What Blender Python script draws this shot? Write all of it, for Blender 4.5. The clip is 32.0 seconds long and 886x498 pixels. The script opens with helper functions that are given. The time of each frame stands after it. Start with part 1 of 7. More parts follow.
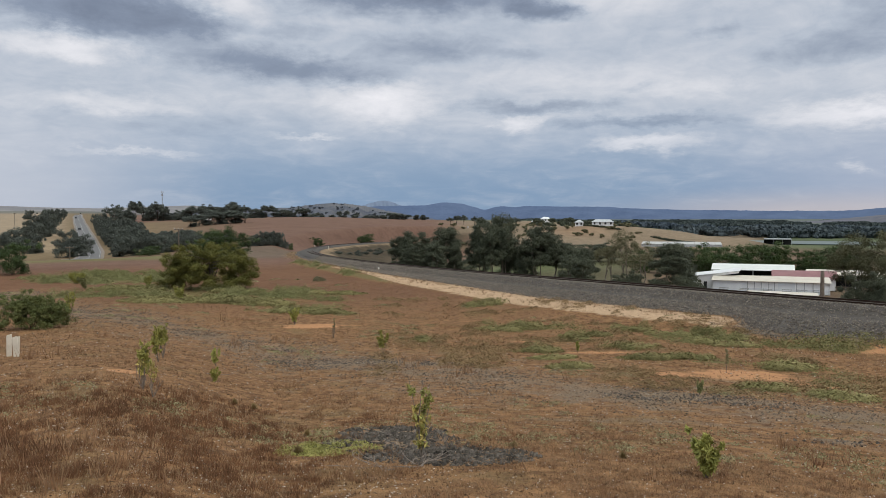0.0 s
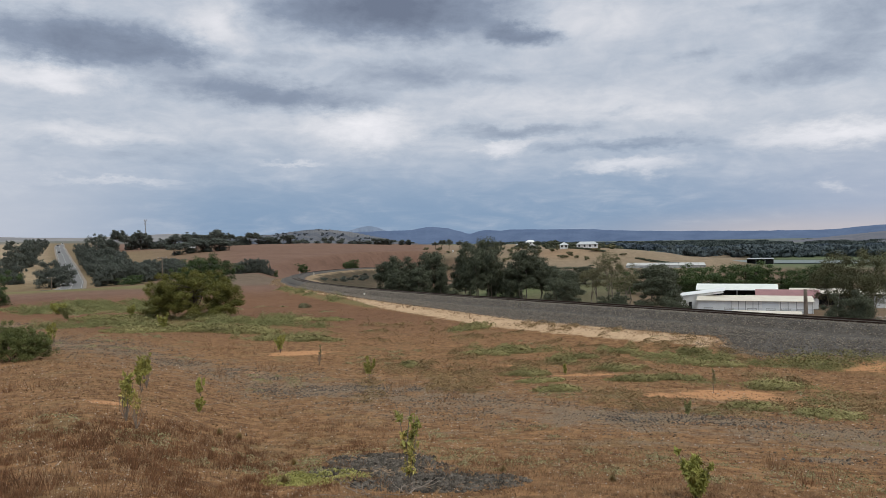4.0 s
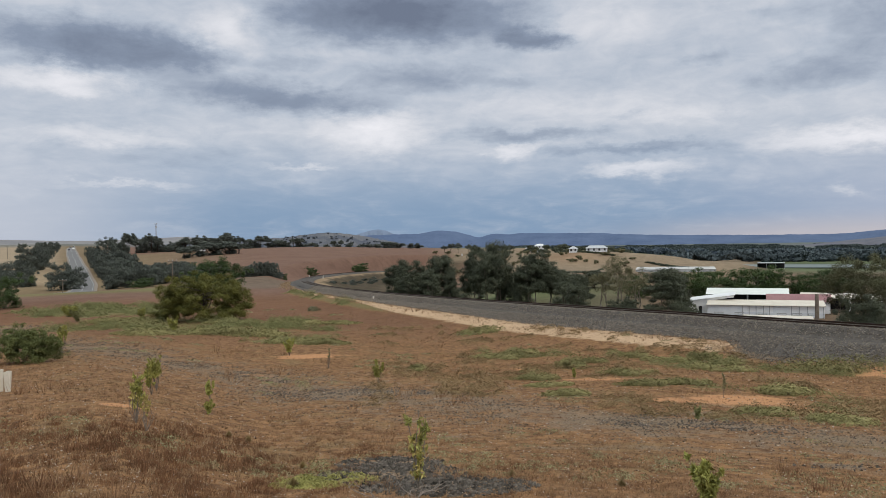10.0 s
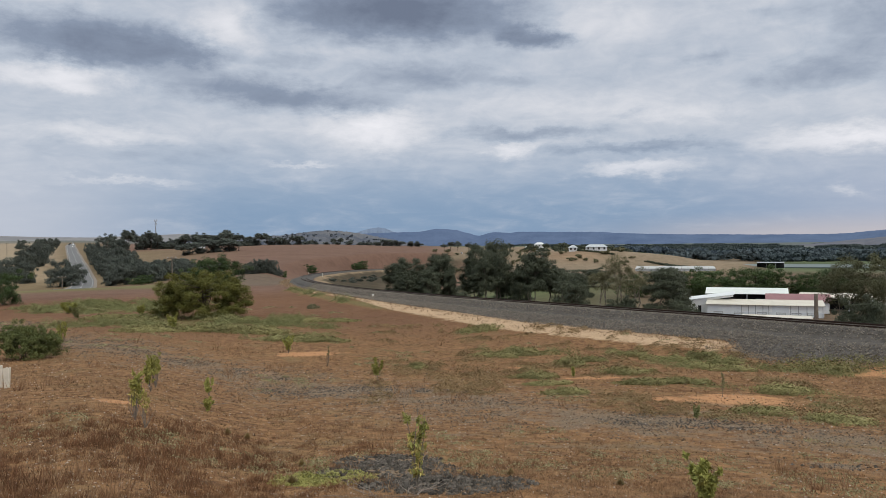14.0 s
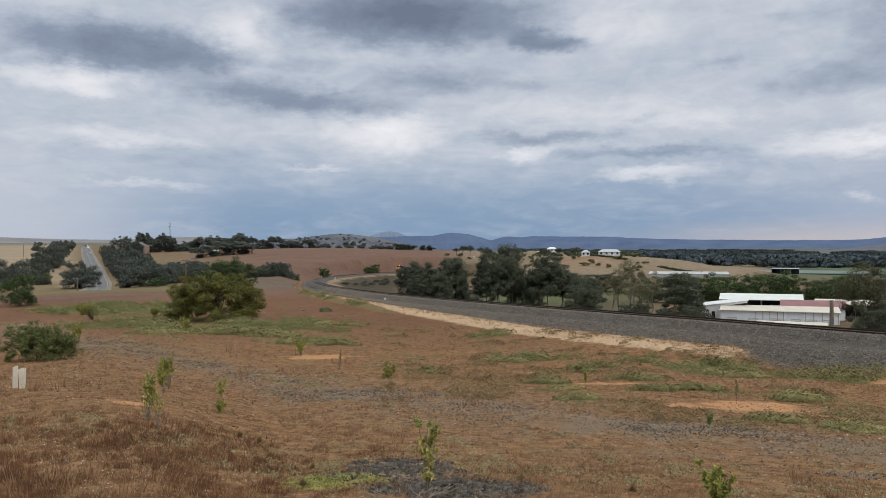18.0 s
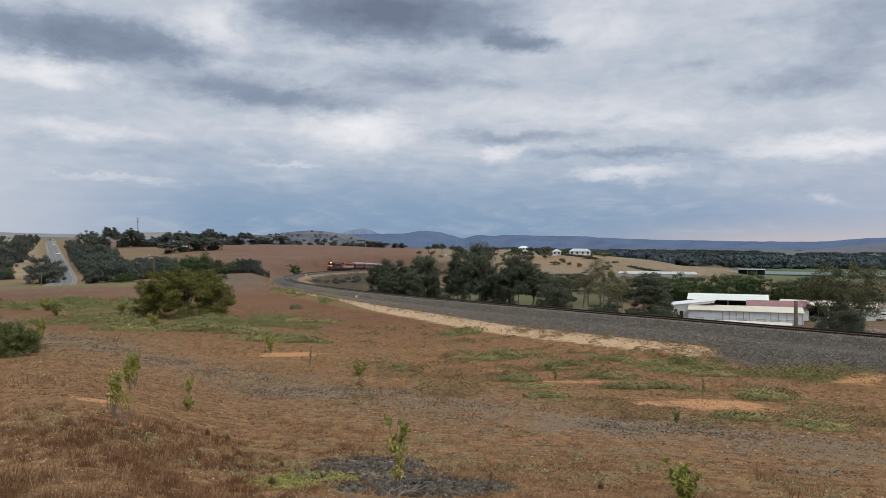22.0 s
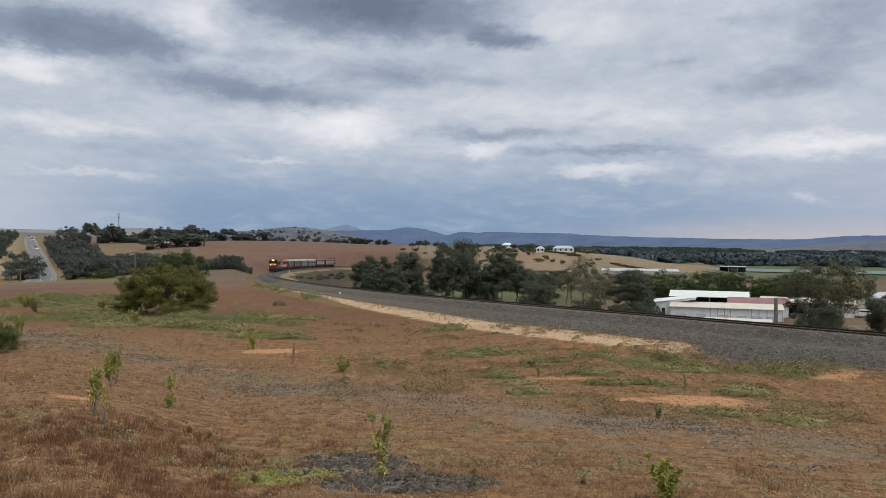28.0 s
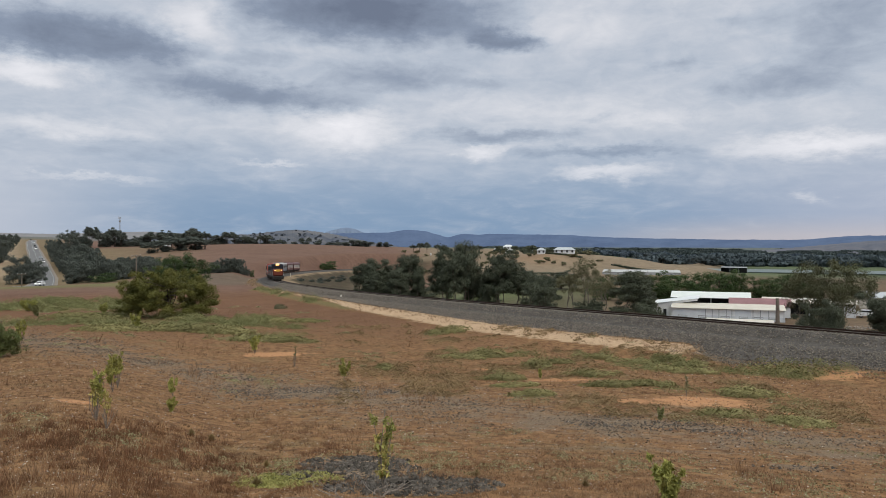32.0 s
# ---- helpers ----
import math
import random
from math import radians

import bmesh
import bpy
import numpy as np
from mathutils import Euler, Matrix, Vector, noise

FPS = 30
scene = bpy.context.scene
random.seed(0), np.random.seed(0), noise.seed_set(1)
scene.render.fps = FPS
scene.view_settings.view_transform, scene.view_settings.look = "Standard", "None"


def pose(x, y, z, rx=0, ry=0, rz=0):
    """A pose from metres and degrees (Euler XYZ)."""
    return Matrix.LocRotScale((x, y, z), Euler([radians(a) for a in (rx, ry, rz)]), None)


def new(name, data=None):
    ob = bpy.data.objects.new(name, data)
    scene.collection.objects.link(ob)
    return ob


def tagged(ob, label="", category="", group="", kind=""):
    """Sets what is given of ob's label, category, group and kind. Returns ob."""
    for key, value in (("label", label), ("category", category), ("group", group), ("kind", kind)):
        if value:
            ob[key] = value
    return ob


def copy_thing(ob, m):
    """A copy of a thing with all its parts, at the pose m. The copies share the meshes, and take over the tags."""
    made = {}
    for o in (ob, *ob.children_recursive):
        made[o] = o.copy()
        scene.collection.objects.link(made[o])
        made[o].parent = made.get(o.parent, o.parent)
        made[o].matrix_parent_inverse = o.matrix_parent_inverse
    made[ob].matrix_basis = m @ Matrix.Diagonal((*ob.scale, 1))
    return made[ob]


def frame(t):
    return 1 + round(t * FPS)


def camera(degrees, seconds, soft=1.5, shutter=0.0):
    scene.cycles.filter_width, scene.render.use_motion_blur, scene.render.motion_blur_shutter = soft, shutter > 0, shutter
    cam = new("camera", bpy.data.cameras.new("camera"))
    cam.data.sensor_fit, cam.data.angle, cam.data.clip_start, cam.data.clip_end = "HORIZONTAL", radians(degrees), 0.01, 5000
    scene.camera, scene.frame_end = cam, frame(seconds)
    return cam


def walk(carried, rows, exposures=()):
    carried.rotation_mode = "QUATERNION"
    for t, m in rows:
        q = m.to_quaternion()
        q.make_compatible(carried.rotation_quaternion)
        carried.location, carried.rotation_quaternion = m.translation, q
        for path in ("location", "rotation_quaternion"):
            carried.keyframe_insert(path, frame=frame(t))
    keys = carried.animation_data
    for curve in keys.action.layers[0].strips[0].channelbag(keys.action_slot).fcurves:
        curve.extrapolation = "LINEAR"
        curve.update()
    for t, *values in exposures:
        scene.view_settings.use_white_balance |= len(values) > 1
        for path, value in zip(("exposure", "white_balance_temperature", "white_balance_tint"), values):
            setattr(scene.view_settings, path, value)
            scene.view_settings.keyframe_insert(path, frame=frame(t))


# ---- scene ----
cam = camera(62.0, 32.0, soft=0.8)
EYE = (0.0, 0.0, 1.7)
VIEW = [  # seconds, turn to the left, tilt, lean
    (0, 2.872, -2.617, -0.250), (0.5, 2.753, -2.302, -0.289), (1, 2.617, -1.865, -0.272), (1.5, 2.443, -1.375, -0.323), (2, 2.287, -0.988, -0.533),
    (2.5, 2.146, -0.777, -0.783), (3, 2.024, -0.708, -0.955), (3.5, 1.878, -0.720, -1.042), (5.5, 1.363, -0.815, -1.030), (6, 1.316, -0.908, -0.992),
    (6.5, 1.312, -0.981, -0.976), (7, 1.355, -1.025, -0.964), (7.5, 1.444, -0.997, -0.927), (8, 1.605, -0.932, -0.917), (8.5, 1.798, -0.819, -0.939),
    (9, 2.025, -0.696, -0.983), (9.5, 2.241, -0.567, -1.010), (10, 2.419, -0.439, -0.979), (10.5, 2.522, -0.348, -0.934), (11, 2.525, -0.303, -0.898),
    (11.5, 2.479, -0.292, -0.847), (12, 2.415, -0.287, -0.785), (12.5, 2.388, -0.304, -0.783), (13, 2.362, -0.379, -0.719), (13.5, 2.364, -0.469, -0.711),
    (14, 2.397, -0.578, -0.721), (14.5, 2.432, -0.648, -0.743), (16.5, 2.862, -0.742, -0.456), (17, 3.054, -0.630, -0.419), (17.5, 3.227, -0.431, -0.437),
    (18, 3.353, -0.254, -0.419), (18.5, 3.330, -0.164, -0.429), (19, 3.157, -0.191, -0.363), (19.5, 2.832, -0.296, -0.293), (20, 2.379, -0.384, -0.168),
    (20.5, 1.914, -0.460, -0.036), (21, 1.537, -0.484, 0.100), (21.5, 1.292, -0.467, 0.182), (22, 1.175, -0.415, 0.140), (22.5, 1.099, -0.351, 0.109),
    (23, 0.979, -0.300, 0.041), (23.5, 0.780, -0.241, 0.087), (24, 0.500, -0.231, 0.154), (24.5, 0.222, -0.234, 0.221), (25, 0.004, -0.279, 0.352),
    (25.5, -0.125, -0.345, 0.380), (27.5, -0.114, -0.725, 0.317), (28, -0.082, -0.665, 0.287), (28.5, -0.070, -0.550, 0.257), (29, -0.041, -0.441, 0.203),
    (29.5, 0.011, -0.361, 0.120), (30, 0.071, -0.312, 0.055), (30.5, 0.132, -0.298, -0.005), (31, 0.144, -0.308, -0.019), (31.5, 0.109, -0.391, -0.006),
    (32, -0.000, -0.496, 0.000),
]
walk(cam, [(t, Matrix.Translation(EYE) @ pose(0, 0, 0, 0, 0, turn) @ pose(0, 0, 0, 90 + tilt) @ pose(0, 0, 0, 0, 0, lean))
           for t, turn, tilt, lean in VIEW])

# ---- sky and light ----
world = bpy.data.worlds.new("sky")
scene.world = world
world.use_nodes = True


class Nodes:
    """Short hand for building a node tree."""

    def __init__(self, tree):
        self.tree = tree
        tree.nodes.clear()

    def add(self, kind, sets=None, **links):
        n = self.tree.nodes.new(kind)
        for key, value in (sets or {}).items():
            setattr_plain(n, key, value)
        for key, value in links.items():
            self.feed(n, key, value)
        return n

    def feed(self, n, key, value):
        slot = n.inputs[int(key[1:])] if key[0] == "i" and key[1:].isdigit() else n.inputs[key.replace("_", " ")]
        if isinstance(value, bpy.types.NodeSocket):
            self.tree.links.new(value, slot)
        else:
            slot.default_value = value

    def math(self, op, a, b=0.0, c=None, clamp=False):
        n = self.tree.nodes.new("ShaderNodeMath")
        n.operation, n.use_clamp = op, clamp
        self.feed(n, "i0", a), self.feed(n, "i1", b)
        if c is not None:
            self.feed(n, "i2", c)
        return n.outputs[0]

    def mix(self, fac, a, b, blend="MIX"):
        n = self.tree.nodes.new("ShaderNodeMix")
        n.data_type, n.blend_type = "RGBA", blend
        self.feed(n, "i0", fac), self.feed(n, "i6", a), self.feed(n, "i7", b)
        return n.outputs[2]

    def noise(self, vec, scale, detail=4.0, rough=0.55, warp=0.0):
        n = self.tree.nodes.new("ShaderNodeTexNoise")
        for key, value in (("Vector", vec), ("Scale", scale), ("Detail", detail), ("Roughness", rough), ("Distortion", warp)):
            if value is not None:
                self.feed(n, key, value)
        return n.outputs[0]

    def ramp(self, fac, *stops):
        n = self.tree.nodes.new("ShaderNodeValToRGB")
        while len(n.color_ramp.elements) < len(stops):
            n.color_ramp.elements.new(1.0)
        for e, (p, c) in zip(n.color_ramp.elements, stops):
            e.position, e.color = p, (*c, 1) if len(c) == 3 else c
        self.feed(n, "Fac", fac)
        return n.outputs[0]

    def range(self, v, a, b, lo=0.0, hi=1.0):
        n = self.tree.nodes.new("ShaderNodeMapRange")
        n.interpolation_type = "SMOOTHSTEP"
        for i, value in enumerate((v, a, b, lo, hi)):
            self.feed(n, f"i{i}", value)
        return n.outputs[0]


def setattr_plain(n, key, value):
    if key == "sky_type":
        n.sky_type = value
    elif key == "sun_disc":
        n.sun_disc = value
    elif key == "sun_elevation":
        n.sun_elevation = value
    elif key == "sun_rotation":
        n.sun_rotation = value
    elif key == "operation":
        n.operation = value
    elif key == "attribute_name":
        n.attribute_name = value
    elif key == "feature":
        n.feature = value


SUN_AZ, SUN_EL = 140.0, 50.0


def build_sky():
    """Broken overcast: a clear-sky base seen thinly through layered cloud."""
    g = Nodes(world.node_tree)
    clear = g.add("ShaderNodeTexSky", {"sky_type": "NISHITA", "sun_disc": False, "sun_elevation": radians(SUN_EL), "sun_rotation": radians(SUN_AZ)}).outputs[0]
    way = g.add("ShaderNodeTexCoord").outputs["Generated"]
    sep = g.add("ShaderNodeSeparateXYZ", Vector=way)
    az = g.math("MULTIPLY", g.math("ARCTAN2", sep.outputs[0], sep.outputs[1]), 57.2958)
    el = g.math("MULTIPLY", g.math("ARCSINE", sep.outputs[2]), 57.2958)
    flat = g.add("ShaderNodeCombineXYZ", i0=az, i1=el, i2=0.0).outputs[0]
    # cloud streaks lie flatter towards the horizon
    rise = g.math("POWER", g.math("MAXIMUM", el, 0.0), 0.72)
    plane = g.add("ShaderNodeCombineXYZ", i0=g.math("MULTIPLY", az, 0.075), i1=g.math("MULTIPLY", rise, 0.42), i2=1.7).outputs[0]
    big = g.noise(plane, 1.6, 6.0, 0.58, 0.4)
    fine = g.noise(plane, 4.2, 8.0, 0.62, 0.6)
    wisp = g.noise(g.add("ShaderNodeCombineXYZ", i0=g.math("MULTIPLY", az, 0.11), i1=g.math("MULTIPLY", el, 0.5), i2=4.2).outputs[0], 2.0, 8.0, 0.6, 0.8)
    warp = g.add("ShaderNodeTexNoise", i0=plane, Scale=3.2, Detail=9.0, Roughness=0.66).outputs[1]
    shift = g.add("ShaderNodeVectorMath", {"operation": "MULTIPLY"}, i0=g.add("ShaderNodeVectorMath", {"operation": "SUBTRACT"}, i0=warp, i1=(0.5, 0.5, 0.5)).outputs[0], i1=(7.5, 3.0, 0.0)).outputs[0]
    bent = g.add("ShaderNodeVectorMath", {"operation": "ADD"}, i0=flat, i1=shift).outputs[0]
    dens = g.math("ADD", g.math("MULTIPLY", g.math("SUBTRACT", big, 0.5), 0.30), g.math("MULTIPLY", g.math("SUBTRACT", fine, 0.5), 0.28))
    dens = g.math("MULTIPLY_ADD", g.math("SUBTRACT", wisp, 0.5), g.range(el, 3.0, 12.0, 0.30, 0.12), dens)
    # thick dark banks, ragged at the rim, and the thin bright breaks between them
    for a, e, wa, we, k in (*CLOUD_BANKS, *CLOUD_BREAKS):
        off = g.add("ShaderNodeVectorMath", {"operation": "SUBTRACT"}, i0=bent, i1=(a, e, 0)).outputs[0]
        r = g.add("ShaderNodeVectorMath", {"operation": "MULTIPLY"}, i0=off, i1=(1 / wa, 1 / we, 0)).outputs[0]
        q = g.add("ShaderNodeVectorMath", {"operation": "LENGTH"}, i0=r).outputs[1]
        dens = g.math("MULTIPLY_ADD", g.range(q, 1.8, 0.0, 0.0, 1.0), k * (0.80 if k > 0 else 0.9), dens)
    tone = g.ramp(g.math("MULTIPLY_ADD", dens, 1.05, 0.40), (0.0, (0.88, 0.90, 0.91)), (0.25, (0.68, 0.72, 0.75)), (0.46, (0.475, 0.545, 0.615)), (0.70, (0.265, 0.325, 0.41)), (1.0, (0.16, 0.198, 0.265)))
    # rain haze low down: slate blue, then paler and warmer at the very rim on one side
    low = g.math("MULTIPLY", g.range(el, 1.5, 9.0, 1.0, 0.0), g.range(dens, -0.30, 0.05, 0.45, 1.0))
    slate = g.mix(g.range(az, 10.0, 34.0), (0.195, 0.318, 0.475, 1), (0.39, 0.46, 0.575, 1))
    slate = g.mix(g.range(az, -17.0, -34.0), slate, (0.49, 0.55, 0.63, 1))
    col = g.mix(g.math("MULTIPLY", low, 0.9), tone, slate)
    rim = g.math("MULTIPLY", g.range(el, 0.0, 2.2, 1.0, 0.0), g.range(az, 4.0, 24.0))
    col = g.mix(g.math("MULTIPLY", rim, 0.65), col, (0.60, 0.55, 0.53, 1))
    col = g.mix(0.04, col, g.mix(1.0, clear, (0.1, 0.1, 0.1, 1), "MULTIPLY"))
    # the cloud thins and brightens overhead, above the view
    lift = g.range(el, 24.0, 50.0, 1.0, 2.1)
    col = g.mix(1.0, col, g.add("ShaderNodeCombineXYZ", i0=lift, i1=g.math("MULTIPLY", lift, 0.97), i2=g.math("MULTIPLY", lift, g.range(el, 24.0, 50.0, 1.0, 0.88))).outputs[0], "MULTIPLY")
    out = g.add("ShaderNodeOutputWorld")
    bg = g.add("ShaderNodeBackground", Color=col, Strength=1.0)
    g.tree.links.new(bg.outputs[0], out.inputs[0])


CLOUD_BANKS = (
    (-5.2, 17.2, 8.2, 2.0, 0.76), (4.8, 15.3, 2.3, 0.8, 0.56), (-27.5, 14.1, 5.8, 1.5, 0.58), (-21.4, 13.8, 2.6, 0.9, 0.25), (-19.2, 11.6, 6.4, 0.9, 0.28), (-12.3, 10.8, 5.3, 0.9, 0.36),
    (-4.2, 12.6, 4.4, 0.95, 0.26), (2.8, 12.0, 2.2, 0.4, 0.14), (24.8, 11.2, 3.4, 1.0, 0.26), (28.6, 14.5, 3.3, 2.7, 0.24), (23.0, 15.6, 1.6, 0.6, 0.14), (17.2, 12.9, 1.6, 0.45, 0.16),
    (4.6, 8.2, 5.2, 0.45, 0.28), (11.9, 6.9, 6.3, 0.4, 0.26), (12.2, 9.4, 1.6, 0.3, 0.18), (-23.4, 6.7, 6.0, 0.75, 0.13), (-14.0, 13.6, 3.5, 0.5, 0.15),
)
CLOUD_BREAKS = (
    (-29.1, 11.5, 3.8, 0.8, -0.36), (-7.5, 8.5, 4.4, 1.3, -0.40), (2.6, 6.9, 1.8, 0.55, -0.32), (12.3, 5.2, 4.0, 0.55, -0.34), (26.9, 6.7, 5.5, 0.8, -0.40), (9.7, 16.2, 4.8, 1.7, -0.12),
    (-18.5, 15.8, 2.4, 1.4, -0.2), (-12.6, 5.9, 2.3, 0.2, -0.2), (-27.4, 7.8, 4.5, 0.7, -0.2), (-26.0, 4.6, 5.0, 0.2, -0.18), (15.6, 9.2, 4.6, 0.5, -0.14), (26.6, 3.3, 0.9, 0.3, -0.2), (6.7, 10.1, 8.6, 0.8, -0.1),
)
build_sky()

sun_data = bpy.data.lights.new("sun", "SUN")
sun_data.energy, sun_data.angle, sun_data.color = 1.0, radians(20), (1.0, 0.90, 0.76)
sun = new("sun", sun_data)
sun.matrix_basis = pose(0, 0, 60, 90 - SUN_EL, 0, 180 - SUN_AZ)
scene.view_settings.exposure = 0.0


# ---- materials ----
def surface(name, build, rough=0.9, metal=0.0, spec=0.3, bump=0.0, bump_scale=20.0, space="Object"):
    """A procedural material; build(g, p) gives the colour from a place p."""
    m = bpy.data.materials.new(name)
    m.use_nodes = True
    g = Nodes(m.node_tree)
    coord = g.add("ShaderNodeTexCoord").outputs[space] if space != "World" else g.add("ShaderNodeNewGeometry").outputs["Position"]
    col = build(g, coord)
    b = g.add("ShaderNodeBsdfPrincipled", Base_Color=col, Roughness=rough, Metallic=metal)
    b.inputs["Specular IOR Level"].default_value = spec
    if bump:
        n = g.add("ShaderNodeBump", Strength=bump, Distance=0.05, Height=g.noise(coord, bump_scale, 5.0))
        g.tree.links.new(n.outputs[0], b.inputs["Normal"])
    out = g.add("ShaderNodeOutputMaterial")
    g.tree.links.new(b.outputs[0], out.inputs[0])
    return m


def mottled(a, b, scale=3.0, detail=5.0, random_amount=0.0):
    """Two tones mixed by noise at two scales, with a little change from piece to piece."""

    def build(g, p):
        f = g.math("ADD", g.math("MULTIPLY", g.noise(p, scale, detail), 0.65), g.math("MULTIPLY", g.noise(p, scale * 9, 3.0), 0.35))
        c = g.mix(g.range(f, 0.3, 0.7), (*a, 1), (*b, 1))
        if random_amount:
            r = g.add("ShaderNodeNewGeometry").outputs["Random Per Island"]
            o = g.add("ShaderNodeObjectInfo").outputs["Random"]
            k = g.math("ADD", 1 - random_amount, g.math("MULTIPLY", g.math("ADD", r, o), random_amount))
            c = g.mix(1.0, c, g.add("ShaderNodeCombineXYZ", i0=k, i1=k, i2=k).outputs[0], "MULTIPLY")
        return c

    return build


def ground_colour(g, p):
    """Dry paddock: red-brown dead grass, bare clay, gravel and green creeping mats by the painted cover."""
    cover = g.add("ShaderNodeAttribute", {"attribute_name": "cover"})
    ch = g.add("ShaderNodeSeparateColor", Color=cover.outputs["Color"])
    far = cover.outputs["Alpha"]
    n1, n2, n3 = g.noise(p, 0.35, 6.0, 0.6), g.noise(p, 2.6, 6.0, 0.65), g.noise(p, 14.0, 4.0, 0.7)
    n4 = g.noise(p, 46.0, 3.0, 0.7)
    grass = g.mix(g.range(g.math("ADD", g.math("MULTIPLY", n2, 0.5), g.math("MULTIPLY", n4, 0.5)), 0.39, 0.61), (0.084, 0.040, 0.021, 1), (0.330, 0.180, 0.085, 1))
    grass = g.mix(g.math("MULTIPLY", g.range(n3, 0.5, 0.8), 0.45), grass, (0.37, 0.27, 0.15, 1))
    grass = g.mix(g.math("MULTIPLY", g.range(n1, 0.52, 0.68), 0.4), grass, (0.18, 0.14, 0.07, 1))
    n0 = g.noise(p, 0.9, 5.0, 0.6)
    soil = g.mix(g.range(n4, 0.35, 0.68), (0.145, 0.079, 0.037, 1), (0.40, 0.246, 0.120, 1))
    grass = g.mix(g.math("MULTIPLY", g.range(g.math("ADD", g.math("MULTIPLY", n0, 0.7), g.math("MULTIPLY", n3, 0.3)), 0.53, 0.66), 0.5), grass, soil)
    edge = g.math("ADD", g.math("MULTIPLY", g.math("SUBTRACT", n0, 0.5), 2.2), g.math("MULTIPLY", g.math("SUBTRACT", n3, 0.5), 1.3))

    def part_of(channel, lo, hi):
        return g.range(g.math("ADD", channel, g.math("MULTIPLY", edge, g.math("GREATER_THAN", channel, 0.02))), lo, hi)

    straw = g.mix(g.range(n3, 0.3, 0.7), (0.42, 0.275, 0.165, 1), (0.585, 0.425, 0.285, 1))
    straw = g.mix(g.math("MULTIPLY", g.range(g.math("ADD", g.math("MULTIPLY", n2, 0.5), g.math("MULTIPLY", n4, 0.5)), 0.46, 0.62), 0.42), straw, (0.24, 0.145, 0.082, 1))
    clay = g.mix(g.range(n3, 0.3, 0.75), (0.43, 0.205, 0.098, 1), (0.53, 0.295, 0.15, 1))
    stone = g.mix(g.range(n4, 0.35, 0.65), (0.090, 0.066, 0.047, 1), (0.300, 0.228, 0.162, 1))
    green = g.mix(g.range(n3, 0.3, 0.7), (0.095, 0.092, 0.038, 1), (0.20, 0.165, 0.075, 1))
    c = g.mix(g.math("MULTIPLY", part_of(ch.outputs[2], 0.35, 0.85), 0.92), grass, clay)
    c = g.mix(g.math("MULTIPLY", part_of(ch.outputs[0], 0.3, 0.8), 0.8), c, stone)
    c = g.mix(g.math("MULTIPLY", part_of(ch.outputs[1], 0.35, 0.8), 0.8), c, green)
    # distant paddocks by their own cover; the far plain's haze is in the tint
    tint = g.add("ShaderNodeAttribute", {"attribute_name": "paddock"})
    pad = g.mix(g.math("MULTIPLY", g.range(g.noise(p, 0.045, 6.0, 0.62), 0.3, 0.75), 0.45), tint.outputs["Color"], g.mix(1.0, tint.outputs["Color"], (0.62, 0.6, 0.6, 1), "MULTIPLY"))
    rough = g.add("ShaderNodeCombineXYZ", i0=(v := g.range(g.math("ADD", g.math("MULTIPLY", g.noise(p, 0.3, 6.0, 0.7), 0.6), g.math("MULTIPLY", n0, 0.4)), 0.3, 0.7, 0.78, 1.2)), i1=v, i2=v).outputs[0]
    pad = g.mix(1.0, pad, rough, "MULTIPLY")
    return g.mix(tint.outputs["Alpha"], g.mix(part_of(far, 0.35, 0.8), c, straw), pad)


M_GROUND = surface("dry_ground", ground_colour, 0.95, spec=0.1, bump=0.9, bump_scale=14.0, space="World")
M_BALLAST = surface("ballast", mottled((0.042, 0.037, 0.033), (0.115, 0.100, 0.088), 1.3, 6.0, 0.0), 0.9, bump=1.0, bump_scale=7.0)
M_STONE = surface("crushed_stone", mottled((0.044, 0.038, 0.032), (0.205, 0.175, 0.147), 6.0, 3.0, 0.75), 0.85)
M_DARK_STONE = surface("dark_stone", mottled((0.016, 0.014, 0.012), (0.135, 0.117, 0.100), 5.0, 3.0, 0.85), 0.9, spec=0.1)
M_TAN_STONE = surface("tan_gravel", mottled((0.060, 0.045, 0.034), (0.34, 0.265, 0.195), 6.0, 3.0, 0.7), 0.85)
M_CLOD = surface("soil_clod", mottled((0.075, 0.040, 0.021), (0.36, 0.215, 0.115), 6.0, 3.0, 0.6), 0.95)
M_BLUE_STONE = surface("bluestone_gravel", mottled((0.036, 0.031, 0.027), (0.215, 0.180, 0.150), 6.0, 3.0, 0.8), 0.85)
M_PALE_STONE = surface("quartz_pebble", mottled((0.30, 0.24, 0.19), (0.56, 0.49, 0.42), 6.0, 3.0, 0.25), 0.85)
M_RAIL = surface("rusty_rail", mottled((0.035, 0.021, 0.016), (0.065, 0.038, 0.027), 8.0), 0.7, 0.3)
M_SLEEPER = surface("sleeper", mottled((0.05, 0.04, 0.034), (0.10, 0.08, 0.066), 5.0, 5.0, 0.2), 0.9)
M_BITUMEN = surface("bitumen", mottled((0.13, 0.127, 0.13), (0.17, 0.166, 0.166), 0.3), 0.85)
M_VERGE = surface("gravel_verge", mottled((0.20, 0.165, 0.135), (0.27, 0.225, 0.19), 0.4), 0.95)
M_PAINT = surface("road_paint", mottled((0.40, 0.40, 0.39), (0.52, 0.52, 0.50), 2.0), 0.7)
M_LEAF_GUM = surface("gum_leaf", mottled((0.056, 0.066, 0.047), (0.120, 0.131, 0.088), 0.5, 4.0, 0.28), 0.6, spec=0.08)
# gum leaf for far trees, made paler and bluer to hold haze
M_LEAF_HAZE = surface("hazed_gum_leaf", mottled((0.070, 0.082, 0.072), (0.138, 0.150, 0.128), 0.4, 4.0, 0.22), 0.7, spec=0.08)
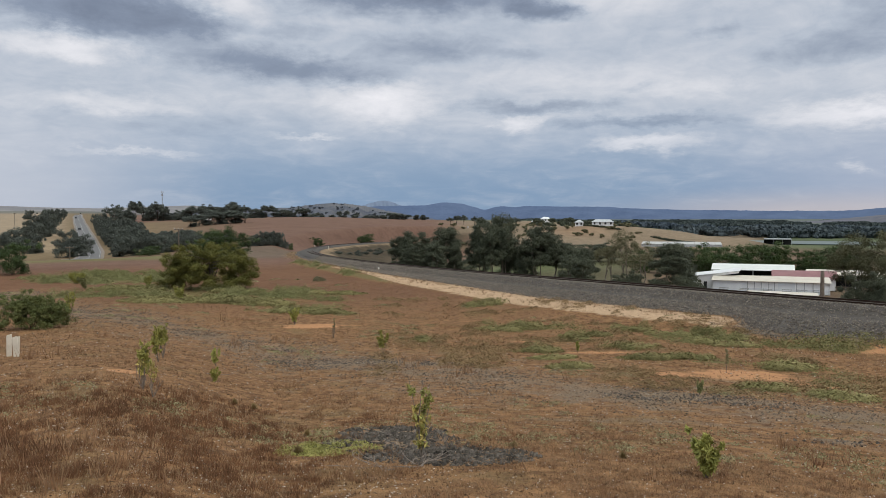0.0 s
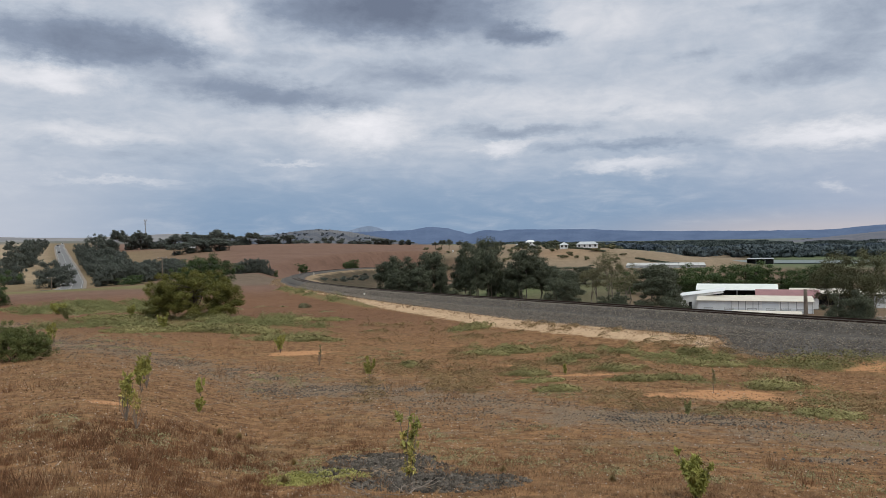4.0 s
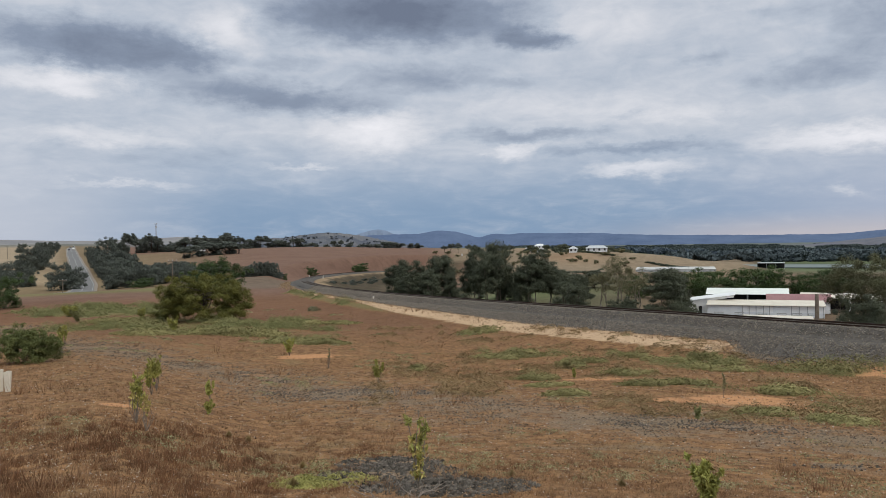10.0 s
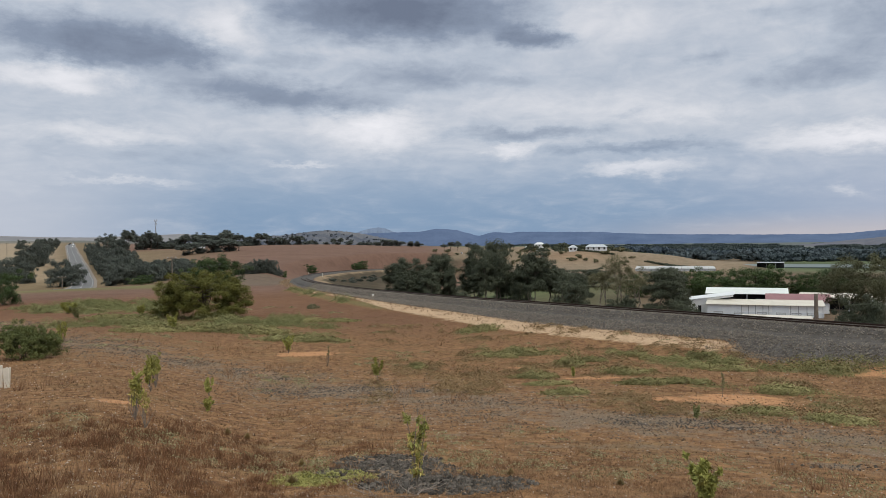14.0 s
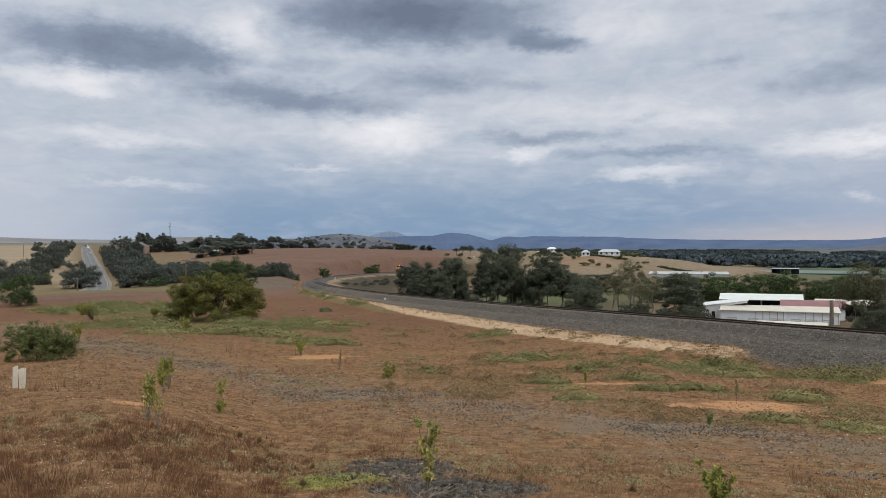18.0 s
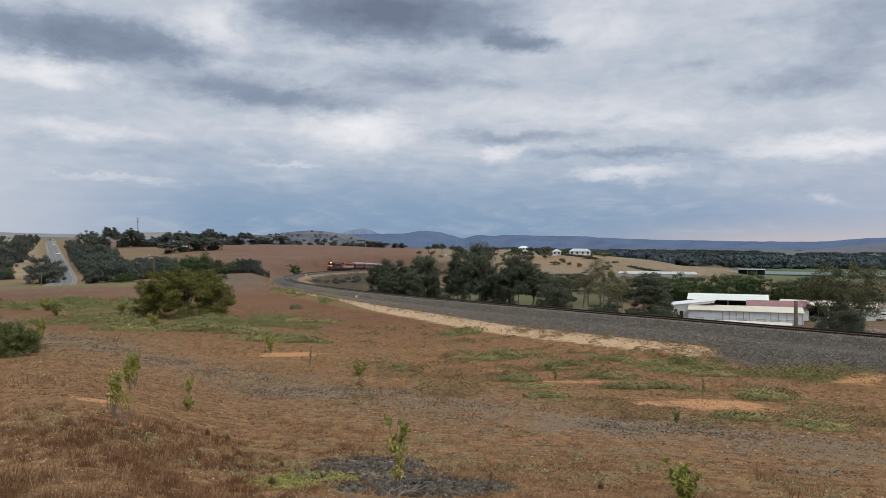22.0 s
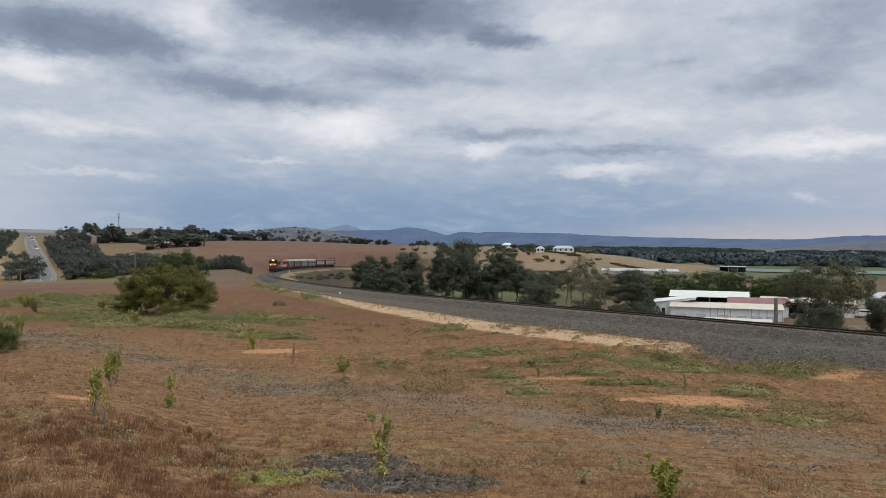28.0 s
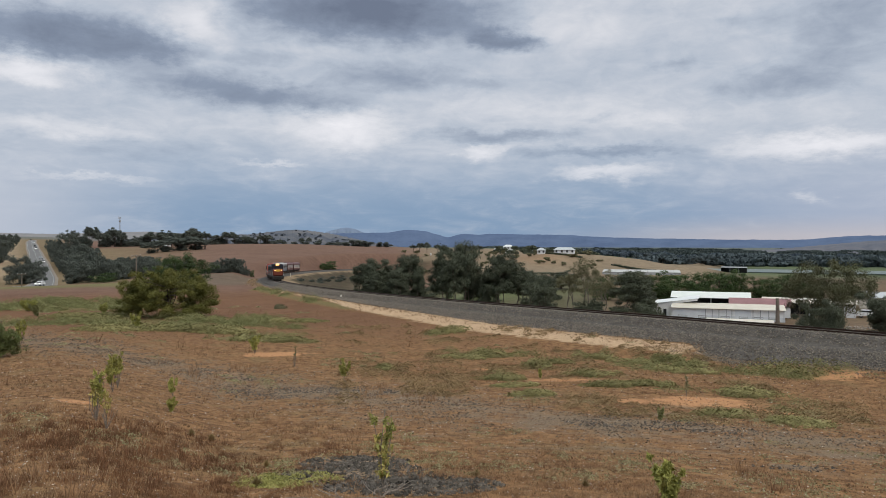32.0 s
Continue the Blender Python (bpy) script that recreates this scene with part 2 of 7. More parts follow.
M_LEAF_OLIVE = surface("olive_leaf", mottled((0.072, 0.076, 0.020), (0.172, 0.162, 0.048), 0.6, 4.0, 0.28), 0.6, spec=0.08)
M_LEAF_GREEN = surface("bright_leaf", mottled((0.040, 0.066, 0.026), (0.090, 0.125, 0.050), 0.6, 4.0, 0.28), 0.6, spec=0.08)
M_LEAF_DUSTY = surface("dusty_leaf", mottled((0.10, 0.096, 0.055), (0.20, 0.185, 0.11), 0.6, 4.0, 0.28), 0.7, spec=0.08)
M_LEAF_WEED = surface("weed_leaf", mottled((0.23, 0.23, 0.055), (0.43, 0.405, 0.13), 5.0, 4.0, 0.4), 0.6, spec=0.08)
M_LEAF_MAT = surface("creeper_leaf", mottled((0.135, 0.145, 0.060), (0.30, 0.290, 0.135), 0.7, 4.0, 0.25), 0.8, spec=0.08)
M_LEAF_LIME = surface("lime_leaf", mottled((0.26, 0.255, 0.075), (0.42, 0.385, 0.14), 3.0, 4.0, 0.35), 0.75, spec=0.08)
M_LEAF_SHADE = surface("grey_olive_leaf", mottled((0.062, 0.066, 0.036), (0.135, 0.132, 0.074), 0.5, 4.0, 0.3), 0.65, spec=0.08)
M_BARK = surface("pale_bark", mottled((0.13, 0.105, 0.085), (0.30, 0.26, 0.22), 2.0), 0.9, bump=0.4)
M_BARK_DARK = surface("dark_bark", mottled((0.045, 0.035, 0.028), (0.10, 0.08, 0.062), 2.0), 0.9, bump=0.4)
M_DRY = surface("dead_grass", mottled((0.17, 0.085, 0.045), (0.45, 0.28, 0.155), 1.2, 4.0, 0.5), 0.9)
M_LEAF_SAGE = surface("sage_leaf", mottled((0.16, 0.15, 0.08), (0.29, 0.255, 0.145), 2.0, 4.0, 0.4), 0.8, spec=0.08)
M_RUST = surface("rust_grass", mottled((0.125, 0.058, 0.029), (0.31, 0.160, 0.080), 1.2, 4.0, 0.45), 0.9)
M_MOUND = surface("drying_creeper", mottled((0.15, 0.105, 0.050), (0.33, 0.225, 0.115), 0.5, 4.0, 0.4), 0.85)
M_LITTER = surface("grass_litter", mottled((0.105, 0.057, 0.031), (0.36, 0.235, 0.132), 1.2, 4.0, 0.5), 0.9)
M_DRY_PALE = surface("straw_grass", mottled((0.32, 0.21, 0.125), (0.54, 0.39, 0.24), 1.2, 4.0, 0.4), 0.9)
M_TWIG = surface("dead_twig", mottled((0.15, 0.12, 0.10), (0.27, 0.225, 0.19), 4.0), 0.9)
M_WHITE = surface("white_sheet_metal", mottled((0.66, 0.67, 0.68), (0.78, 0.79, 0.80), 0.6), 0.5)
M_GREY_SHEET = surface("grey_sheet_metal", mottled((0.40, 0.42, 0.44), (0.52, 0.54, 0.56), 0.6), 0.5)
M_PANEL = surface("blue_grey_sheet", mottled((0.68, 0.71, 0.75), (0.78, 0.81, 0.84), 0.6), 0.5)
M_BRIGHT = surface("bright_white_sheet", mottled((0.80, 0.81, 0.82), (0.88, 0.88, 0.88), 0.6), 0.5)
M_MINT = surface("pale_green_roof", mottled((0.64, 0.67, 0.64), (0.74, 0.76, 0.73), 0.6), 0.5)
M_CREAM = surface("cream_roof", mottled((0.55, 0.50, 0.42), (0.66, 0.61, 0.53), 0.6), 0.6)
M_PINK = surface("faded_red_roof", mottled((0.235, 0.115, 0.12), (0.32, 0.165, 0.17), 0.5), 0.6)
# near-black puts the shade inside open sheds into colour; also panes, lamp hoods
M_SHADE = surface("interior_shade_black", mottled((0.02, 0.022, 0.024), (0.04, 0.04, 0.042), 1.0), 0.9)
M_WOOD = surface("weathered_timber", mottled((0.12, 0.095, 0.075), (0.24, 0.20, 0.165), 3.0), 0.9)
M_STAKE = surface("white_stake", mottled((0.60, 0.55, 0.46), (0.74, 0.69, 0.60), 3.0), 0.8)
M_GALV = surface("galvanised_steel", mottled((0.32, 0.33, 0.34), (0.45, 0.46, 0.47), 3.0), 0.45, 0.7)
M_CONCRETE = surface("concrete", mottled((0.42, 0.42, 0.42), (0.52, 0.52, 0.51), 0.2), 0.9)
M_WATER = surface("dam_water", mottled((0.10, 0.135, 0.13), (0.15, 0.175, 0.165), 0.1), 0.55)


# ---- building helpers ----
def mesh_of(name, verts, faces, mats, smooth_shade=False, index=None):
    me = bpy.data.meshes.new(name)
    me.from_pydata([tuple(v) for v in verts], [], [tuple(f) for f in faces])
    for m in mats if isinstance(mats, (list, tuple)) else [mats]:
        me.materials.append(m)
    if index is not None:
        me.polygons.foreach_set("material_index", index)
    if smooth_shade:
        me.polygons.foreach_set("use_smooth", [True] * len(me.polygons))
    me.update()
    return me


def part(name, bm, material, parent, label=""):
    """Links a bmesh (or a mesh) as one mesh object under a thing or part."""
    if isinstance(bm, bpy.types.Mesh):
        me = bm
    else:
        me = bpy.data.meshes.new(name)
        bm.to_mesh(me)
        bm.free()
        me.materials.append(material)
    ob = new(name, me)
    ob.parent = parent
    return tagged(ob, label) if label else ob


def empty(name, m, label, category, group="", kind=""):
    ob = new(name)
    ob.matrix_basis = m
    ob.empty_display_size = 0.2
    return tagged(ob, label, category, group, kind)


def box(bm, x0, y0, z0, x1, y1, z1, bevel=0.0):
    r = bmesh.ops.create_cube(bm, size=1.0, matrix=Matrix.LocRotScale(((x0 + x1) / 2, (y0 + y1) / 2, (z0 + z1) / 2), None, (x1 - x0, y1 - y0, z1 - z0)))
    if bevel:
        edges = {e for v in r["verts"] for e in v.link_edges}
        bmesh.ops.bevel(bm, geom=list(edges), offset=bevel, segments=1, affect="EDGES")
    return bm


def boxes(*dims, bevel=0.0):
    bm = bmesh.new()
    for d in dims:
        box(bm, *d, bevel=bevel)
    return bm


def tube(bm, points, radii, sides=7):
    """A tapered tube through points, joined into bm."""
    rings = []
    pts = [Vector(p) for p in points]
    for i, p in enumerate(pts):
        d = (pts[min(i + 1, len(pts) - 1)] - pts[max(i - 1, 0)]).normalized()
        a = d.orthogonal().normalized()
        b = d.cross(a)
        rings.append([bm.verts.new(p + (a * math.cos(k * math.tau / sides) + b * math.sin(k * math.tau / sides)) * radii[i]) for k in range(sides)])
    for r0, r1 in zip(rings, rings[1:]):
        for k in range(sides):
            bm.faces.new((r0[k], r0[(k + 1) % sides], r1[(k + 1) % sides], r1[k]))
    bm.faces.new(rings[-1])
    bm.faces.new(rings[0][::-1])
    return bm


def height(x, y):
    return float(land(np.array([x]), np.array([y]))[0])


# ---- land: heights are relative to the eye's ground (z = 0 under the viewer)
PROFILE_D = (0, 11, 25, 50, 90, 130, 190, 230, 290, 360, 450, 570, 750, 950, 1300, 2000, 3200, 4950)
PROFILE = {
    -30: (0, -1.5, -2.7, -4.7, -7.2, -8.7, -9.4, -10.0, -13.8, -11.9, -9.2, -5.2, 0.6, 3.4, 6, 14, 24, 36),
    -14: (0, -2.1, -4.2, -6.3, -7.5, -8.6, -9.4, -9.7, -7.8, -5.6, -2.6, 0.2, 0.6, -1, -6, -14, -18, -20),
    2: (0, -2.1, -4.2, -6.3, -8.0, -11.5, -13.2, -13.6, -13.4, -12.6, -10.4, -7.6, -4.6, -5, -12, -20, -24, -28),
    20: (0, -2.1, -4.2, -6.0, -11.5, -13.2, -13.4, -13.6, -13.8, -13.9, -14, -15, -18, -21, -22, -23, -24, -28),
}
# the railway: a straight on a falling grade, then a right-hand curve
RAIL_P, RAIL_HEAD, RAIL_R, RAIL_S1, RAIL_GRADE, RAIL_Z = (42.52, 31.49), -32.93, 425.9, 69.1, 0.02210, -4.02

RAIL_S2 = 470.0


def rail_level(s):
    """Height of the rail heads; the grade eases far out."""
    return RAIL_Z - RAIL_GRADE * np.minimum(s, 470) - 3.2 * smooth(395, 500, s)


def ballast_edge(s):
    """How far the spread ballast reaches towards the viewer."""
    return np.interp(s, (0, 20, 23, 25.5, 28.5, 33, 55, 75, 100, 130, 200, 300), (8.2, 8.2, 8.8, 11.6, 10.6, 6.8, 8.0, 6.3, 4.9, 4.0, 4.8, 4.0))


def rail(s):
    """Plan place, heading (degrees, clockwise from +y) and height of the track's middle, s metres along from beside the viewer."""
    h = math.radians(RAIL_HEAD)
    if s <= RAIL_S1:
        return RAIL_P[0] + s * math.sin(h), RAIL_P[1] + s * math.cos(h), RAIL_HEAD, float(rail_level(s))
    x1, y1 = RAIL_P[0] + RAIL_S1 * math.sin(h), RAIL_P[1] + RAIL_S1 * math.cos(h)
    a, past = (min(s, RAIL_S2) - RAIL_S1) / RAIL_R, max(s - RAIL_S2, 0)
    cx, cy = x1 + RAIL_R * math.cos(h), y1 - RAIL_R * math.sin(h)
    return cx - RAIL_R * math.cos(h + a) + past * math.sin(h + a), cy + RAIL_R * math.sin(h + a) + past * math.cos(h + a), math.degrees(h + a), float(rail_level(s))


def rail_near(x, y):
    """For arrays: metres along the track and to its side (positive towards the viewer)."""
    h = math.radians(RAIL_HEAD)
    dx, dy = x - RAIL_P[0], y - RAIL_P[1]
    s0 = dx * math.sin(h) + dy * math.cos(h)
    l0 = -(dx * math.cos(h) - dy * math.sin(h))
    x1, y1 = RAIL_P[0] + RAIL_S1 * math.sin(h), RAIL_P[1] + RAIL_S1 * math.cos(h)
    cx, cy = x1 + RAIL_R * math.cos(h), y1 - RAIL_R * math.sin(h)
    r = np.hypot(x - cx, y - cy)
    a = np.arctan2(y - cy, cx - x) - h
    curve = (s0 > RAIL_S1) & (a > 0) & (a < 2.2)
    s1, l1 = np.where(curve, RAIL_S1 + a * RAIL_R, s0), np.where(curve, r - RAIL_R, l0)
    x2, y2, h2, _ = rail(RAIL_S2)
    h2 = math.radians(h2)
    s2 = (x - x2) * math.sin(h2) + (y - y2) * math.cos(h2)
    past = curve & (s2 > 0)
    return np.where(past, RAIL_S2 + s2, s1), np.where(past, -((x - x2) * math.cos(h2) - (y - y2) * math.sin(h2)), l1)


def smooth(a, b, x):
    t = np.clip((x - a) / (b - a), 0, 1)
    return t * t * (3 - 2 * t)


def land(x, y):
    """Height of the ground, for arrays."""
    x, y = np.asarray(x, float), np.asarray(y, float)
    d, az = np.hypot(x, y), np.degrees(np.arctan2(x, y))
    u = np.log(d + 8)
    knots = np.log(np.array(PROFILE_D) + 8.0)
    keys = sorted(PROFILE)
    rows = [np.interp(u, knots, PROFILE[k]) for k in keys]
    soft = [np.interp(u - 0.06, knots, PROFILE[k]) * 0.5 + np.interp(u + 0.06, knots, PROFILE[k]) * 0.5 for k in keys]
    rows = [0.4 * a + 0.6 * b for a, b in zip(rows, soft)]
    w = np.full(d.shape, 0.0)
    z = rows[0] * 1.0
    for i in range(len(keys) - 1):
        w = smooth(keys[i], keys[i + 1], az)
        z = np.where(az > keys[i], rows[i] * (1 - w) + rows[i + 1] * w, z)
    # behind the viewer the ground runs level
    back = smooth(70, 120, np.abs(az))
    z = z * (1 - back) + (-0.02 * d * (d < 400) - 8.0 * (d >= 400)) * back
    # dry terraced knoll beyond the sheds, and the humps of the far paddocks
    z += 5.6 * np.exp(-((x - 84) / 34) ** 2 - ((y - 445) / 40) ** 2) + 3.8 * np.exp(-((x - 112) / 24) ** 2 - ((y - 415) / 30) ** 2) + 3.0 * np.exp(-((x - 124) / 16) ** 2 - ((y - 372) / 20) ** 2)
    z += 4.0 * np.exp(-((x - 30) / 45) ** 2 - ((y - 470) / 60) ** 2)
    # lip of the cut bank outside the curve
    z += 0.7 * np.exp(-((d - 254) / 11) ** 2) * smooth(-20.5, -18.5, az) * (1 - smooth(-14.2, -13.2, az))
    # small unevenness
    z += 0.05 * np.sin(x * 0.31 + 1.3 * np.sin(y * 0.11)) * np.sin(y * 0.23 + x * 0.07) * smooth(4, 14, d)
    z += 0.35 * np.sin(x * 0.043 + 2) * np.sin(y * 0.037 + x * 0.011) * smooth(60, 200, d)
    # the railway's formation: a bench cut or banked into the slope
    s, lat = rail_near(x, y)
    form = rail_level(s) - 0.85 - 0.085 * np.clip(lat - 2.6, 0, 10) * (lat > 0)
    e = ballast_edge(s)
    wn = 1 - smooth(e + 1.5, e + 11, lat)
    wf = 1 - smooth(3.0, 13, -lat)
    # inside the curve the bank falls away from the line
    bank = rail_level(s) - 1.6 - 0.17 * np.clip(-lat - 4, 0, 40)
    wi = smooth(2, 6, -lat) * (1 - smooth(50, 80, -lat)) * smooth(100, 180, s) * (1 - smooth(430, 500, s))
    z = np.where(lat < 0, z * (1 - wi) + np.minimum(z, bank) * wi, z)
    w = np.where(lat > 0, wn, wf) * (s > -260) * (1 - smooth(760, 860, s))
    return z * (1 - w) + form * w


# ---- ground ----
def blob(x, y, spots):
    """Cover strength from soft oval spots (x, y, half-length, half-width, turn)."""
    out = np.zeros(np.shape(x))
    for sx, sy, a, b, turn in spots:
        c, s = math.cos(radians(turn)), math.sin(radians(turn))
        u, v = ((x - sx) * c + (y - sy) * s) / a, (-(x - sx) * s + (y - sy) * c) / b
        out = np.maximum(out, 1 - smooth(0.35, 1.25, np.hypot(u, v)))
    return out


def near_line(x, y, line):
    """Distance to a broken line."""
    best = np.full(np.shape(x), 1e9)
    for (ax, ay), (bx, by) in zip(line, line[1:]):
        dx, dy = bx - ax, by - ay
        t = np.clip(((x - ax) * dx + (y - ay) * dy) / (dx * dx + dy * dy), 0, 1)
        best = np.minimum(best, np.hypot(x - ax - t * dx, y - ay - t * dy))
    return best


TRACK_LINE = ((-60, 92), (-42, 66), (-30.3, 54.4), (-21.7, 46.5), (-15.3, 42), (-10.5, 37.5), (-5.5, 33.5), (-1.4, 30), (1.8, 26), (6, 22.5), (11, 20), (20, 17), (40, 14))
GRAVEL = ((-1.6, 13.8, 1.2, 1.5, 20), (-0.5, 12.2, 1.3, 1.0, 0), (-1.9, 15.6, 1.0, 0.8, 0),  (6.4, 23.9, 1.9, 1.3, 0.0), (7.8, 16.3, 0.8, 0.5, 0.0),  (10.4, 21.3, 1.7, 1.3, 0), (4.0, 24.6, 2.0, 1.5, 0), (20.3, 51.5, 3.6, 4.5, -30), (-6, 33.5, 3.0, 2.0, 0), (-2.6, 33.6, 3.2, 1.1, -8), (8.3, 22.9, 1.2, 0.8, 0), (26, 46, 6, 4, -34))
CLAY = ((10.5, 30.1, 2.9, 2.0, 0.0), (12.9, 27.8, 1.2, 0.9, 0.0), (6.2, 38.2, 2.6, 0.8, 0.0), (8.1, 29.6, 1.6, 0.9, 0), (2.6, 43.8, 1.8, 0.5, 0),  (14.3, 64.7, 1.5, 1.1, 0.0), (-12.9, 41.8, 1.5, 1.1, 0.0), (-10.0, 20.3, 0.9, 0.6, 20), (-12.5, 54.3, 3.2, 2.2, 0), (22.5, 43, 3.0, 2.0, 0))
GREEN = ((-59, 122, 14, 9, 0), (-36.2, 86, 13, 6, 0), (-25.4, 75, 9, 4.5, 0), (0.2, 73.5, 2.4, 2.4, 0), (-2.7, 13.1, 0.95, 0.8, 0), (3.3, 53.6, 2.8, 2.0, 0), (5.6, 44.5, 1.1, 0.8, 0), (3.4, 40.1, 1.3, 1.0, 0), (11.2, 54.5, 1.4, 1.0, 0), (14.0, 46.2, 2.6, 2.0, 0), (12.0, 46.5, 1.3, 1.0, 0), (7.6, 35.4, 1.2, 0.9, 0), (3.8, 31.0, 0.8, 0.6, 0), (10.7, 34.3, 1.1, 0.8, 0), (13.4, 32.5, 1.3, 1.0, 0), (20.5, 43.9, 3.4, 2.4, 0), (14.0, 28.2, 1.2, 0.9, 0), (16.9, 48.4, 1.4, 1.0, 0), (-25.8, 79.3, 5.8, 4.2, 0), (-37.7, 95.2, 5.2, 3.8, 0), (-16.7, 67.7, 3.8, 2.8, 0), (-12.5, 65.2, 2.2, 1.5, 0), (-19.2, 65.6, 1.9, 1.4, 0), (-58.4, 114.4, 7.1, 5.1, 0), (-49.1, 117.1, 5.9, 4.2, 0))


def in_paddock(x, y, d, az):
    """Colour of the distant country and how far it takes over from the near ground."""
    s, lat = rail_near(x, y)
    col = np.zeros((len(x), 4))
    brown, dry, dirt, valley = (0.182, 0.107, 0.078), (0.248, 0.188, 0.128), (0.30, 0.19, 0.115), (0.085, 0.105, 0.06)

    def lay(c, w):
        col[:, :3] = col[:, :3] * (1 - w[:, None]) + np.array(c) * w[:, None]

    lay(brown, np.ones(len(x)))
    lay((0.20, 0.145, 0.085), smooth(230, 300, d) * (1 - smooth(-26, -16, az)))
    lay((0.175, 0.165, 0.07), 0.85 * smooth(196, 216, d) * (1 - smooth(236, 270, d)) * (1 - smooth(-22, -17, az)))
    lay((0.30, 0.225, 0.145), smooth(300, 360, d) * (1 - smooth(-31, -29.6, az)))
    lay((0.33, 0.255, 0.175), smooth(440, 520, d) * (1 - smooth(-31, -29.2, az)))
    lay(brown, smooth(560, 640, d) * smooth(-27.5, -26.5, az) * (1 - smooth(-12, -6, az)))
    inner = (lat < -2) & (s > -250)
    lay((0.165, 0.115, 0.075), (inner & (d < 330)).astype(float) * smooth(2, 8, -lat))
    lay((0.105, 0.10, 0.055), 0.8 * (inner & (d > 150) & (d < 330)) * smooth(6, 12, -lat) * smooth(-8, -4, az) * (1 - smooth(10, 14, az)))
    lay((0.066, 0.050, 0.032), ((lat < -2) & (lat > -34) & (s > 120)) * smooth(2, 5, -lat) * (1 - smooth(22, 34, -lat)))
    ridge = np.sin(s * 0.35 + 1.1 * np.sin(lat * 0.8)) + np.sin(s * 0.13 + lat * 0.4)
    lay((0.28, 0.20, 0.125), ((lat < -3) & (s > 150) & (s < 480)) * (1 - smooth(5.6, 7.6, -lat + 0.9 * ridge)))
    lay((0.115, 0.085, 0.05), 0.6 * ((lat < -6) & (lat > -34) & (s > 150)) * smooth(0.5, 1.3, ridge))
    lay((0.085, 0.07, 0.04), 0.7 * ((lat < -7) & (lat > -34) & (s > 150)) * smooth(-0.6, -1.5, ridge))
    lay((0.160, 0.122, 0.090), 0.85 * smooth(196, 215, d) * (1 - smooth(258, 264, d)) * smooth(-19, -17.4, az) * (1 - smooth(-13.6, -13.2, az)) * (lat > 3))
    lay((0.13, 0.15, 0.07), np.exp(-((x - 8) / 30) ** 2 - ((y - 232) / 22) ** 2))
    lay(dry, smooth(300, 380, d) * smooth(-4, 0, az) * (1 - 0.8 * ((lat < 0) & (lat > -55) & (s < 480))) * (1 - smooth(19.5, 21.5, az)))
    lay(dirt, 0.7 * np.exp(-((x - 55) / 20) ** 2 - ((y - 430) / 25) ** 2))
    lay(valley, np.clip(smooth(300, 420, d) * smooth(19.8, 21.5, az) + smooth(760, 900, d) * smooth(-6, 0, az), 0, 1))
    # far plain turns bluish grey with distance: haze laid in as colour
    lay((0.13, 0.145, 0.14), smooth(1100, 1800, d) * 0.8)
    band = 0.5 + 0.5 * np.sin(d * 0.03 + az * 0.4)
    lay((0.14, 0.17, 0.085), 0.6 * band * smooth(21, 23, az) * smooth(330, 380, d) * (1 - smooth(700, 900, d)))
    lay((0.168, 0.086, 0.050), (1 - smooth(140, 190, d)) * (lat > 0))
    take = np.maximum(0.85 * smooth(52, 95, d), np.maximum(smooth(120, 175, d), inner * smooth(1.5, 4, -lat)))
    return col[:, :3], take


def fringe(s, lat):
    """A green line of growth below the straw strip."""
    return (1 - smooth(0.5, 1.6, np.abs(lat - ballast_edge(s) - 2.9))) * smooth(80, 92, s) * (1 - smooth(165, 190, s))


